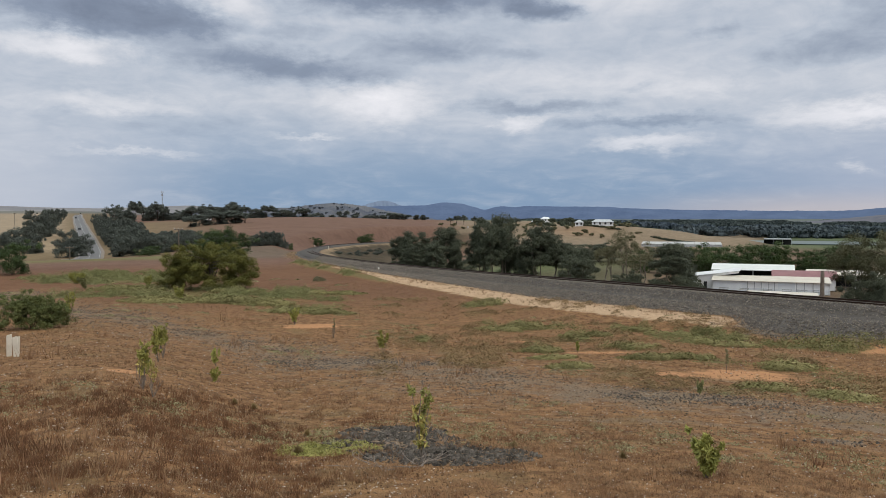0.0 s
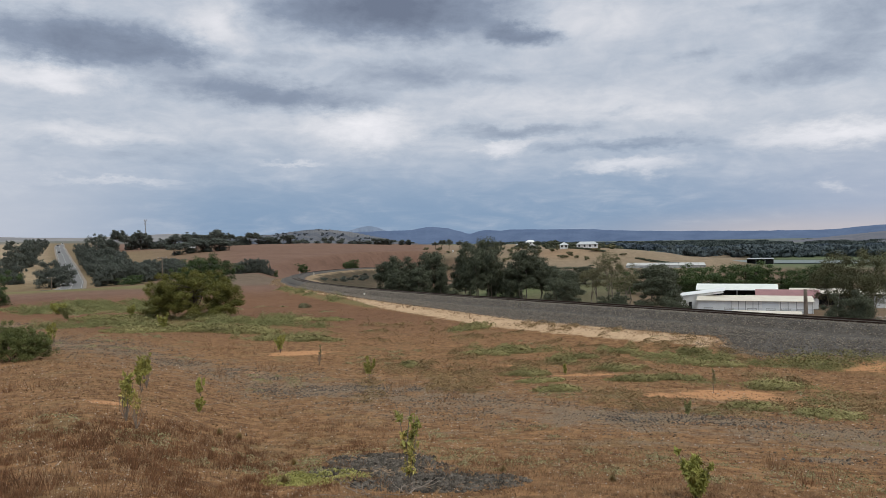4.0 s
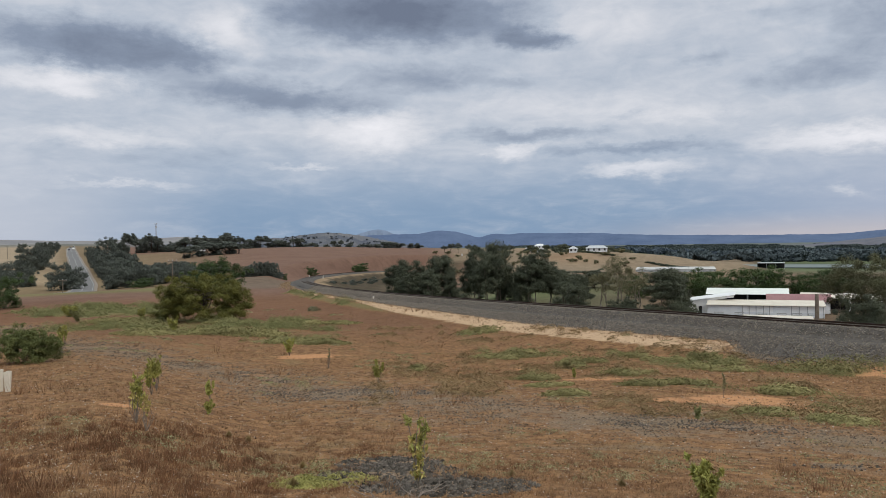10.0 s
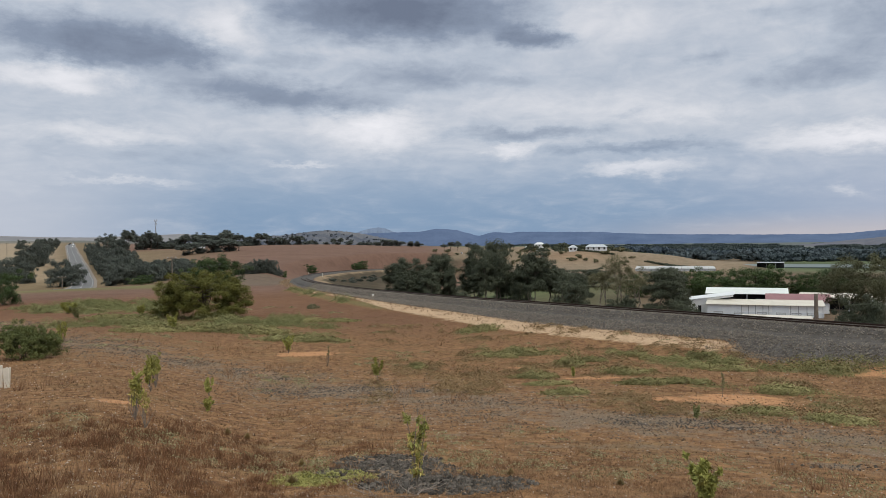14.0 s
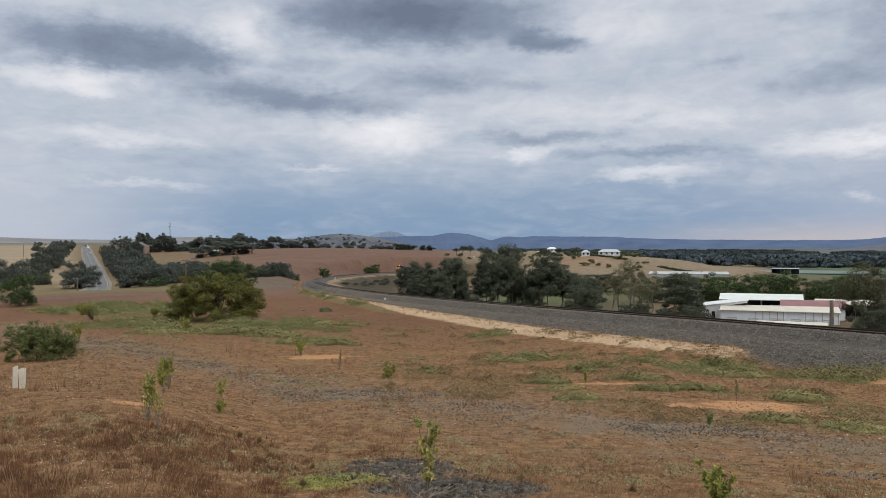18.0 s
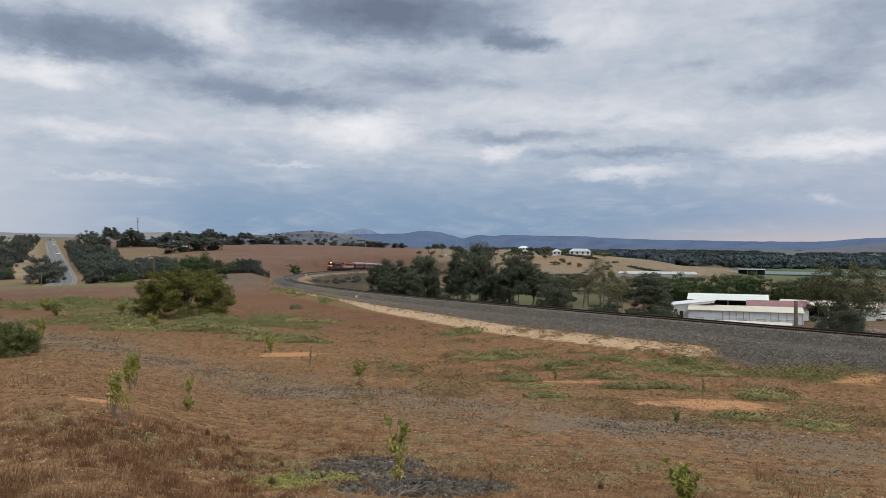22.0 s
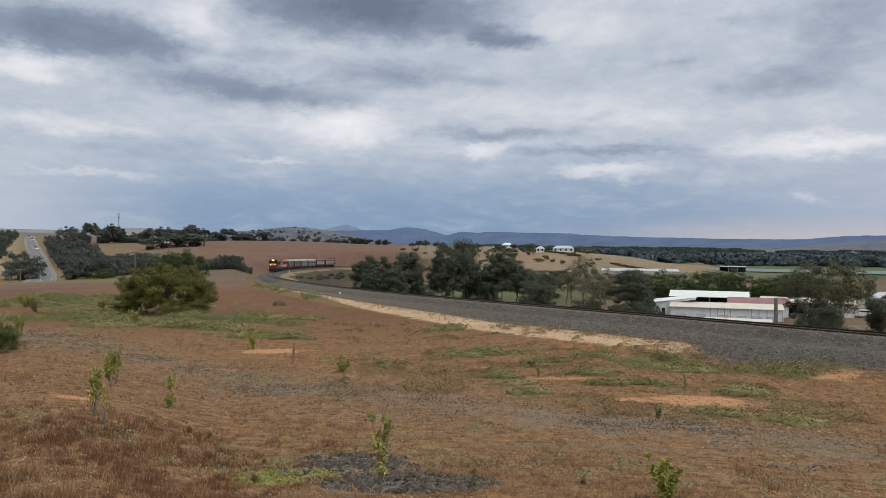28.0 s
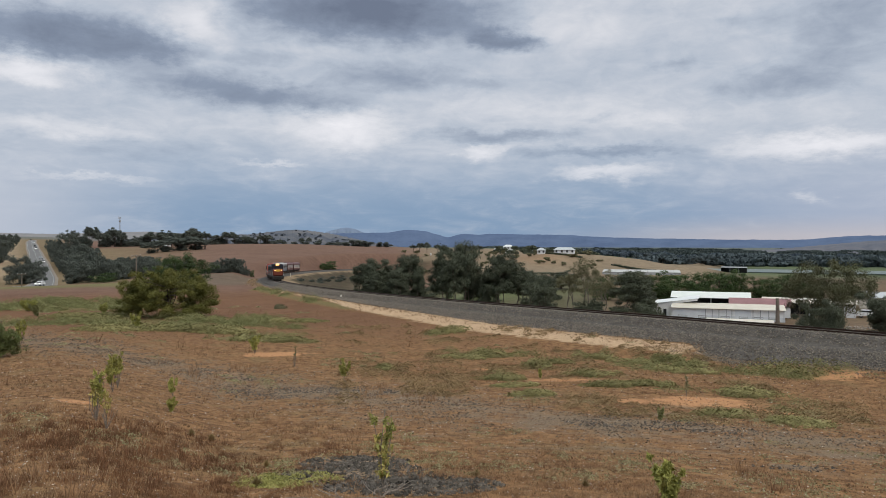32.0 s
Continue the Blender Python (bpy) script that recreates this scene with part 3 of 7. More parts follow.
def build_ground():
    az = np.concatenate([np.arange(-180, -42, 4.0), np.arange(-42, 36, 0.16), np.arange(36, 180, 4.0)])
    rad = np.concatenate([[0.0], np.geomspace(0.6, 7, 12)[:-1], np.geomspace(7, 4950, 400)])
    A, R = np.meshgrid(np.radians(az), rad)
    x, y = (R * np.sin(A)).ravel(), (R * np.cos(A)).ravel()
    z = land(x, y)
    n, m = len(az), len(rad)
    i = np.arange(m - 1)[:, None] * n
    j = np.arange(n)[None, :]
    k = (j + 1) % n
    faces = np.stack([i + j, i + k, i + n + k, i + n + j], -1).reshape(-1, 4)[:, ::-1]
    me = bpy.data.meshes.new("ground")
    me.from_pydata(np.stack([x, y, z], 1).tolist(), [], faces.tolist())
    me.materials.append(M_GROUND)
    me.polygons.foreach_set("use_smooth", [True] * len(me.polygons))
    d, azd = np.hypot(x, y), np.degrees(np.arctan2(x, y))
    s, lat = rail_near(x, y)
    wheel = near_line(x, y, TRACK_LINE)
    gravel = np.maximum(blob(x, y, GRAVEL), np.maximum(0.62 * (1 - smooth(1.2, 4.4, wheel)), 0.36 * (1 - smooth(4.0, 10.0, wheel))))
    green, clay = blob(x, y, GREEN), blob(x, y, CLAY)
    half = np.interp(s, (0, 30, 60, 85, 110, 200, 240), (0.2, 0.9, 1.5, 1.0, 0.5, 0.45, 0.9))
    straw = (1 - smooth(1.0, 2.2, np.abs(lat - ballast_edge(s) - half - 0.2 + 0.4 * np.sin(s * 0.13)) / half)) * smooth(27, 36, s) * (1 - smooth(250, 270, s))
    straw = np.maximum(straw, 0.95 * (1 - smooth(1.5, 4.5, np.abs(lat - 7.5))) * smooth(160, 185, s) * (1 - smooth(225, 250, s)))
    straw = np.maximum(straw, 0.8 * (1 - smooth(0.6, 1.6, np.abs(lat + 4.4 + 0.5 * np.sin(s * 0.4)))) * smooth(180, 215, s) * (1 - smooth(420, 470, s)))
    green = np.maximum(green, 0.85 * fringe(s, lat))
    cover = me.color_attributes.new("cover", "FLOAT_COLOR", "POINT")
    cover.data.foreach_set("color", np.stack([gravel, green, clay, straw], 1).ravel())
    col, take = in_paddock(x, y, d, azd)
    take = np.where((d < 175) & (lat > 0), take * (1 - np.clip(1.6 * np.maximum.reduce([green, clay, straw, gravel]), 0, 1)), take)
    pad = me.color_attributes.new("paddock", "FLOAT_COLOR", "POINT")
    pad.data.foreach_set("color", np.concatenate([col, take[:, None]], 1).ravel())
    ob = new("ground", me)
    return tagged(ob, "dry red-brown paddock sloping to a railway and valley", "ground", kind="structure")


build_ground()


# ---- the railway ----
def rail_frame(s, lat, up=0.0):
    """A place lat metres to the side (positive towards the viewer) of the track's middle, up metres over the rail heads' level."""
    x, y, h, z = rail(s)
    h = radians(h)
    return x - lat * math.cos(h), y + lat * math.sin(h), z + up


def sweep(name, section, s_list, material, label, category, parent=None, closed=False):
    """A strip with a cross-section of (side, up) swept along the track."""
    verts, faces, n = [], [], len(section)
    for s in s_list:
        verts += [rail_frame(s, a, b) for a, b in section]
    for i in range(len(s_list) - 1):
        for k in range(n if closed else n - 1):
            a, b = i * n + k, i * n + (k + 1) % n
            faces.append((a, b, b + n, a + n))
    me = mesh_of(name, verts, faces, material)
    ob = new(name, me)
    if parent:
        ob.parent = parent
        return ob
    return tagged(ob, label, category, kind="structure")


S_ALONG = [-120 + 3.0 * i for i in range(300)]
railway = empty("railway_track", Matrix(), "single railway track with rusty rails on grey ballast", "railway track", kind="structure")


def build_ballast():
    """The spread ballast, widening and narrowing on the viewer's side."""
    verts, faces = [], []
    fractions = (1.0, 0.86, 0.7, 0.5, 0.34)
    for s in S_ALONG:
        e = float(ballast_edge(s)) + 0.35 * math.sin(s * 0.9) + 0.25 * math.sin(s * 2.3)
        row = [rail_frame(s, 2.3 + (e - 2.3) * f, -0.80 - 0.085 * (e - 2.3) * f + 0.10 * (1 - f) + (-0.12 if f == 1.0 else 0.0)) for f in fractions]
        row += [rail_frame(s, a, b) for a, b in ((3.0, -0.72), (2.35, -0.42), (1.8, -0.17), (1.3, -0.13), (0, -0.15), (-1.3, -0.13), (-1.8, -0.17), (-2.6, -0.6), (-3.6, -1.3), (-4.6, -2.1))]
        verts += row
    n = len(row)
    for i in range(len(S_ALONG) - 1):
        for k in range(n - 1):
            a = i * n + k
            faces.append((a, a + 1, a + 1 + n, a + n))
    ob = new("ballast_bed", mesh_of("ballast_bed", verts, faces, M_BALLAST, True))
    ob.parent = railway


build_ballast()
for side in (0.8, -0.8):
    sweep("rail", [(side + 0.075, -0.16), (side + 0.075, -0.14), (side + 0.014, -0.12), (side + 0.014, -0.045), (side + 0.036, -0.03), (side + 0.036, 0.0), (side - 0.036, 0.0),
                   (side - 0.036, -0.03), (side - 0.014, -0.045), (side - 0.014, -0.12), (side - 0.075, -0.14), (side - 0.075, -0.16)], S_ALONG, M_RAIL, "", "", railway, True)

sleeper_mesh = bpy.data.meshes.new("sleeper")
bm = bmesh.new()
bmesh.ops.create_cube(bm, size=1.0, matrix=Matrix.LocRotScale((0, 0, -0.20), None, (2.6, 0.23, 0.14)))
bm.to_mesh(sleeper_mesh)
bm.free()
sleeper_mesh.materials.append(M_SLEEPER)
for i in range(290):
    s = 12 + 0.66 * i
    x, y, h, z = rail(s)
    ob = new("sleeper", sleeper_mesh)
    ob.parent = railway
    ob.matrix_basis = pose(x, y, z, 0, 0, -h + math.sin(i * 7.1) * 0.8)


# ---- foliage makers ----
rng = np.random.default_rng(7)


def leaf_mesh(name, centres, size, material, r, droop=0.0, long=1.0, facing=None):
    """One small four-cornered leaf or spray at each centre, turned at random or roughly facing a way."""
    n = len(centres)
    a = r.normal(size=(n, 3))
    a[:, 2] -= droop
    if facing is not None:
        a = np.cross(facing + r.normal(size=(n, 3)) * 0.45, a)
    a /= np.linalg.norm(a, axis=1)[:, None] + 1e-9
    b = np.cross(a, r.normal(size=(n, 3)) * (1.0 if facing is None else 0.45) + (0 if facing is None else facing))
    b /= np.linalg.norm(b, axis=1)[:, None] + 1e-9
    s = (size * r.uniform(0.6, 1.4, n))[:, None]
    v = np.stack([centres - a * s * long, centres + b * s * 0.55, centres + a * s * long, centres - b * s * 0.55], 1).reshape(-1, 3)
    f = np.arange(4 * n).reshape(n, 4)
    return mesh_of(name, v.tolist(), f.tolist(), material)


def limbs(height_m, spread, r, count, sides=6, trunk=0.03, fork=0.35, stems=1):
    """A tapered trunk that forks into limbs; gives the mesh builder and the limb ends."""
    bm = bmesh.new()
    ends = []
    for k in range(stems):
        lean = r.normal(size=2) * (0.05 if stems == 1 else 0.22)
        pts = [Vector((lean[0] * h * height_m + 0.02 * height_m * r.normal(), lean[1] * h * height_m + 0.02 * height_m * r.normal(), h * height_m - (0.4 if h == 0 else 0))) for h in (0, fork * 0.5, fork, fork + 0.25, 0.86)]
        rad = height_m * trunk / math.sqrt(stems)
        tube(bm, pts, [rad * 1.25, rad, rad * 0.8, rad * 0.5, rad * 0.15], sides)
        ends.append(pts[-1])
        for i in range(count // stems):
            base = pts[2].lerp(pts[4], r.uniform(0, 0.8))
            ang = r.uniform(0, math.tau)
            out = Vector((math.cos(ang), math.sin(ang), 0)) * spread * r.uniform(0.45, 0.95)
            top = Vector((base.x, base.y, 0)) + out + Vector((0, 0, height_m * r.uniform(fork + 0.12, 0.9)))
            mid = base.lerp(top, 0.5) + Vector((0, 0, height_m * 0.03))
            tube(bm, [base, mid, top], [rad * 0.45, rad * 0.28, rad * 0.08], 5)
            ends.append(top)
    return bm, ends


def crown_points(ends, clump, leaves, r, flat=0.6, extra=()):
    """Leaf places on uneven rounded clumps round the limb ends, and the way each leaf faces."""
    out, face = [], []
    for e in list(ends) + list(extra):
        k = r.integers(3, 6)
        for _ in range(k):
            wide = np.array((clump, clump, clump * flat))
            c = np.array(e) + r.normal(size=3) * wide * 0.9
            u = r.normal(size=(max(3, leaves // k), 3))
            u /= np.linalg.norm(u, axis=1)[:, None]
            out.append(c + u * (r.uniform(0.15, 1.12, len(u)) ** 0.5)[:, None] * wide * r.uniform(0.6, 1.05))
            face.append(u + np.array((0, 0, 0.25)))
    return np.concatenate(out), np.concatenate(face)


def clumped(name, crown, size, leaf, r, long):
    return leaf_mesh(name, crown[0], size, leaf, r, 0.2, long, crown[1])


def make_tree(name, label, category, h, spread, seed, leaf, bark, count=14, clump=1.1, leaves=190, size=0.24, flat=0.6, fork=0.35, stems=1, trunk=0.019, skirt=0, more=2.6):
    """A prototype tree, at the origin; its copies share the two meshes."""
    r = np.random.default_rng(seed)
    t = empty(name, Matrix(), label, category)
    bm, ends = limbs(h, spread, r, count, fork=fork, stems=stems, trunk=trunk)
    part("trunk", bm, bark, t)
    extra = [Vector((spread * math.cos(a) * q, spread * math.sin(a) * q, h * u)) for a, q, u in zip(r.uniform(0, math.tau, skirt), r.uniform(0.3, 1.0, skirt), r.uniform(0.08, 0.55, skirt))]
    at, face = crown_points(ends, clump, int(leaves * more), r, flat, extra)
    part("crown", leaf_mesh("crown", at, size * 0.56, leaf, r, facing=face), leaf, t)
    return t


def make_gum(name, label, seed, leaf, bark, stems=1, fork=0.28, clumps=26, leaves=420, size=0.15, open_below=0.3, fine=0.95):
    """A eucalypt 12 m high and 8 m wide: forked pale limbs bare below, the crown in separate domed clumps."""
    r = np.random.default_rng(seed)
    t = empty(name, Matrix(), label, "tree")
    bm = bmesh.new()
    tips = []
    for k in range(stems):
        a0 = r.uniform(0, math.tau)
        foot = Vector((math.cos(a0), math.sin(a0), 0)) * (0.6 if stems > 1 else 0.0)
        split = foot * 2.2 + Vector((r.normal() * 0.3, r.normal() * 0.3, 12 * fork * r.uniform(0.8, 1.2)))
        rad = 0.26 / math.sqrt(stems)
        tube(bm, [foot - Vector((0, 0, 0.5)), foot.lerp(split, 0.5) + Vector((r.normal() * 0.15, r.normal() * 0.15, 0)), split], [rad * 1.3, rad, rad * 0.85], 7)
        for i in range(max(2, 6 // stems)):
            a = a0 + math.tau * i / max(2, 6 // stems) + r.normal() * 0.4
            out = r.uniform(0.8, 2.7)
            top = Vector((math.cos(a) * out, math.sin(a) * out, r.uniform(7.0, 11.0) - 0.55 * out))
            bend = split.lerp(top, 0.5) + Vector((-math.cos(a), -math.sin(a), 0.6)) * 0.35
            tube(bm, [split, bend, top], [rad * 0.62, rad * 0.42, rad * 0.14], 6)
            for _ in range(3):
                b = bend.lerp(top, r.uniform(0.1, 0.9))
                e = b + Vector((r.normal() * 1.0, r.normal() * 1.0, r.uniform(0.3, 1.5)))
                tube(bm, [b, b.lerp(e, 0.5) + Vector((0, 0, 0.12)), e], [rad * 0.26, rad * 0.18, rad * 0.06], 5)
                tips.append(e)
    part("trunk", bm, bark, t)
    pts, face = [], []
    for k in range(clumps):
        if k < len(tips):
            c = np.array(tips[k])
        else:
            a, q = r.uniform(0, math.tau), math.sqrt(r.uniform(0.02, 1))
            c = np.array((math.cos(a) * 3.3 * q, math.sin(a) * 3.3 * q, 12 * (open_below + 0.12 + (0.80 - open_below) * r.uniform(0.05, 1.0) * math.sqrt(max(0.05, 1.1 - q * q)))))
        wide = np.array((1.0, 1.0, 0.62)) * r.uniform(0.55, 1.25) * fine
        u = r.normal(size=(leaves, 3))
        u /= np.linalg.norm(u, axis=1)[:, None]
        lump = 1 + 0.25 * np.sin(u @ r.normal(size=3) * 4) + 0.2 * np.sin(u @ r.normal(size=3) * 7)
        pts.append(c + u * (lump * r.uniform(0.2, 1.1, leaves) ** 0.5)[:, None] * wide)
        face.append(u + np.array((0, 0, 0.3)))
    pts, face = np.concatenate(pts), np.concatenate(face)
    low, high = np.array((0, 0, 0.0)), np.percentile(pts[:, 2], 99.5)
    side = np.percentile(np.abs(pts[:, 0]), 95)
    squeeze = np.array((4.0 / side, 4.0 / side, 12.0 / high))
    part("crown", leaf_mesh("crown", pts * squeeze, size, leaf, r, facing=face), leaf, t)
    return t


def stand(kinds, spots, group, r, label=""):
    """Copies of 12 m by 8 m trees, each with its own height and width."""
    for i, (x, y, h, w) in enumerate(spots):
        m = Matrix.LocRotScale((x, y, height(x, y) - 0.15), Euler((0, 0, r.uniform(0, 6.28))), (w / 8.0, w / 8.0, (h + 0.15) / 12.0))
        tagged(copy_thing(kinds[i % len(kinds)], m), label, "", group)


def plant(proto, x, y, h_now, h_proto, wide=1.0, turn=0.0, label="", group="", sink=0.15):
    k = 1.1 * h_now / h_proto
    m = Matrix.LocRotScale((x, y, height(x, y) - sink), Euler((0, 0, turn)), (k * wide, k * wide, k))
    ob = copy_thing(proto, m)
    return tagged(ob, label, "", group)


def discard(proto):
    for o in (*proto.children_recursive, proto):
        bpy.data.objects.remove(o)


def build_trees():
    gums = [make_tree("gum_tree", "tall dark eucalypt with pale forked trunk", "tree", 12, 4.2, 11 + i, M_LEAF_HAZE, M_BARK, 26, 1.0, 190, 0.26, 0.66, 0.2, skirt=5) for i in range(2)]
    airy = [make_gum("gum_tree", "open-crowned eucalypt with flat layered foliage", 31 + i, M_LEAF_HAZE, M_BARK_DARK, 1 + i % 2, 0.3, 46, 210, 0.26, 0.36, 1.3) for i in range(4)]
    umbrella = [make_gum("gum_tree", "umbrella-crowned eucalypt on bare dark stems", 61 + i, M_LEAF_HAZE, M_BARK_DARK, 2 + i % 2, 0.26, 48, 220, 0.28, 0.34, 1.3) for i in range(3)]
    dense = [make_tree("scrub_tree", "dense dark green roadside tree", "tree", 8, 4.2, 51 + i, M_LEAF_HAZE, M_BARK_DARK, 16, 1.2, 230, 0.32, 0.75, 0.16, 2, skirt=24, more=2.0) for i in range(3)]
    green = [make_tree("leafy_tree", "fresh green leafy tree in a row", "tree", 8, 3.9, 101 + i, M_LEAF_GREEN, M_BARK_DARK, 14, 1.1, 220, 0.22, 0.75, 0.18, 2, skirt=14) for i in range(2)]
    r = np.random.default_rng(5)

    def row(kind, spots, group, h0, label=""):
        for i, (x, y, h, w) in enumerate(spots):
            plant(kind[i % len(kind)], x, y, h, h0, w, r.uniform(0, 6.28), label, group)

    row(dense, ((-147.5, 260.5, 9.4, 0.95), (-181.5, 276, 9.0, 0.85), (-174.5, 279, 7.0, 0.8), (-190, 272, 9.5, 1.0)), "roadside trees", 8)
    row(dense, ((-232, 383, 11, 0.75), (-219, 350, 9.5, 0.75), (-254, 420, 10, 0.7), (-284, 476, 11, 0.7), (-270, 448, 10, 0.7), (-318, 538, 10, 0.7), (-354, 605, 9, 0.8), (-368, 612, 8, 0.9), (-382, 606, 7, 1.0)), "trees along the road", 8)
    row(gums, ((-194, 381, 16.5, 0.8), (-183, 374, 14, 0.85), (-200, 396, 13, 0.7)), "tall gums beside the road", 12)
    row(dense, ((-172, 342, 11, 0.85), (-152, 310, 8, 0.95), (-146, 318, 5, 1.19), (-141, 307, 5.4, 1.14), (-133, 309, 5.3, 1.21), (-127, 316, 4.7, 1.27), (-119, 305, 4.5, 1.29), (-112, 306, 3.2, 1.46), (-166, 338, 10, 0.9), (-160, 345, 3.8, 1.35), (-153, 352, 3.6, 1.35), (-146, 340, 4, 1.19), (-136, 335, 4.1, 1.27), (-184, 362, 9, 0.85), (-177, 352, 8.5, 0.85)), "thicket beside the road", 8)
    row(dense, ((-99, 288, 3.3, 1.29), (-165, 330, 7.5, 0.9), (-146, 298, 5, 1.1), (-138, 296, 4.6, 1.2), (-130, 297, 4.6, 1.2), (-124, 298, 4.4, 1.2), (-116, 294, 4.2, 1.2), (-108, 292, 4, 1.2), (-152, 322, 6.3, 1.01), (-158, 328, 9, 0.9), (-140, 318, 5, 1.26), (-134, 326, 4.5, 1.28), (-188, 372, 9, 0.9), (-178, 362, 8.5, 0.9), (-170, 352, 8.5, 0.9)), "thicket beside the road", 8)
    row(dense, ((-127.9, 254.7, 6.4, 0.8), (-123.2, 257, 6.5, 0.9), (-118.1, 259.4, 6.0, 0.9), (-112.9, 261.7, 5.9, 0.9), (-107.8, 263.8, 5.2, 1.0), (-102.7, 265.8, 4.7, 1.0), (-97.1, 267.9, 3.8, 1.2), (-120.5, 268, 6.2, 0.9), (-110, 272, 5.8, 1.0), (-101, 275, 4.8, 1.1)), "trees at the paddock edge", 8)
    row(dense, ((-161, 315, 7.5, 0.62), (-171, 334, 8.5, 0.62), (-184, 358, 10, 0.65), (-196, 378, 10, 0.6), (-209, 400, 10, 0.62), (-226, 430, 9, 0.62), (-243, 462, 8.5, 0.65), (-262, 495, 8, 0.7), (-283, 532, 7, 0.7)), "verge trees", 8, "dense green tree on the road verge")
    row(green, ((-86, 131, 5.6, 1.0), (-113, 246, 3.0, 2.2), (-63, 180, 7.6, 1.1), (-70, 184, 6.5, 1.1)), "light green bushes", 8, "bright green bushy tree by the paddock")
    row(airy, ((-287, 572, 12.2, 0.8), (-275.4, 577.7, 14.7, 0.85), (-270.5, 580, 11.4, 0.9), (-264.3, 582.9, 12.8, 0.8), (-260.3, 584.7, 13.9, 0.9), (-255.6, 586.7, 10.5, 0.8), (-236.3, 594.8, 10.6, 1.1), (-228, 598, 11.7, 1.2), (-221.3, 600.5, 11.1, 1.1), (-214.5, 603, 9.3, 1.1), (-207.2, 605.5, 12.7, 1.1), (-202.4, 607.1, 12.2, 0.9), (-195.9, 609.3, 9.8, 1), (-179.6, 614.3, 9.4, 1.2), (-174.2, 615.8, 8.8, 1.1), (-167.4, 617.7, 6.6, 1), (-153.7, 621.3, 7.4, 1.1), (-148.2, 622.6, 7, 1.2)), "gums on the crest", 12)
    row(dense, ((-269.1, 586.2, 7.6, 1.2), (-259.3, 590.6, 7.3, 1.3), (-247.2, 595.8, 7.5, 1.5), (-253.3, 593.2, 6.3, 1.3), (-241, 598.3, 6.1, 1.3), (-228, 604, 6, 1.4), (-215, 608, 6.2, 1.4), (-204, 612, 6.5, 1.3), (-189.5, 616.5, 7.1, 1.2), (-184.6, 618, 5.7, 1.2), (-164.6, 623.6, 6.2, 1.2), (-160, 624.8, 4, 1.3), (-191.8, 615.8, 3.8, 1.4), (-173.8, 621.2, 4.2, 1.6), (-150, 628, 4.6, 1.3), (-281, 578, 8, 1)), "crest scrub", 8)
    row(dense, ((-175, 441, 2.6, 1.5), (-168, 450, 3, 1.5), (-161, 456, 3.2, 1.5), (-154, 459, 3, 1.5), (-172, 456, 3.4, 1.6), (-165, 464, 3.6, 1.6), (-157, 468, 3.6, 1.6)), "scrub under the paddock gums", 8)
    row(umbrella, ((-174.2, 436.5, 6.0, 1.84), (-173.2, 447.7, 6.4, 1.72), (-170.4, 459.4, 8.3, 1.72), (-163.2, 456.7, 7.0, 1.84), (-159.7, 463.3, 7.8, 1.72), (-151.9, 455.3, 6.8, 1.84), (-149.8, 464.4, 5.5, 1.84), (-166, 452, 7.3, 1.72), (-156, 461, 7.3, 1.72)), "paddock gums", 12)
    row(dense, ((-81.3, 257.5, 2.1, 1), (-79.4, 258.1, 4.1, 0.9), (-77.3, 258.7, 4.7, 0.9), (-75.1, 259.4, 4.2, 0.9), (-73.4, 259.8, 4.7, 0.7), (-71.7, 260.3, 4.6, 0.6), (-69.8, 260.8, 2.6, 0.8), (-83.5, 258, 1.6, 1.4)), "paddock corner scrub", 8)
    row(dense, ((-167.2, 731.1, 3.6, 1.8), (-159, 733, 2.6, 2), (-148, 735.3, 2.3, 2.2), (-136.9, 737.4, 2.9, 2), (-125.7, 739.4, 2.6, 2.2), (-114.5, 741.2, 3, 2), (-106, 742.5, 3.7, 1.8), (-97.5, 743.6, 4, 1.7)), "scrub behind the field", 8)
    row(airy, ((-216.3, 976.3, 8, 1.0), (-188.4, 982.1, 9, 1.0), (-178.7, 983.9, 10, 0.9), (-165.3, 986.2, 8, 1.0)), "gums on the grey hill", 12)
    row(dense, ((-91, 751, 4.2, 1.2), (-84, 752, 4.6, 1.2), (-78, 752.5, 4.4, 1.1), (-65, 754, 4.0, 1.1), (-58.5, 754, 4.2, 1.1)), "far paddock scrub", 8)
    row(umbrella, ((-92.4, 749.3, 5.8, 1.2), (-85.6, 750.1, 5.9, 1.5), (-79.8, 750.8, 5.6, 1.4), (-73.5, 751.4, 4.7, 1.5), (-64.9, 752.2, 4.9, 1.3), (-58, 752.8, 5, 1.3), (-53.4, 753.1, 3, 1.5)), "far paddock gums", 12)
    row(airy, ((-24.1, 599.5, 5.3, 1.1), (-18.5, 599.7, 6.8, 1), (-13, 599.9, 7.4, 0.9), (-3.9, 600, 6.8, 1.1), (3.5, 600, 12, 0.9), (14.9, 599.8, 15, 0.9), (19.5, 599.7, 14, 0.8), (24.9, 599.5, 7.6, 1.1), (29.5, 599.3, 6.2, 1.2)), "hilltop gums", 12)
    row(green, ((-70.5, 318, 3.8, 1.15), (-60.5, 394, 4.8, 1.3), (-64, 397, 3.8, 1.3), (-68, 262, 2.2, 0.7)), "bushes beside the line", 8, "rounded green bush beside the railway")
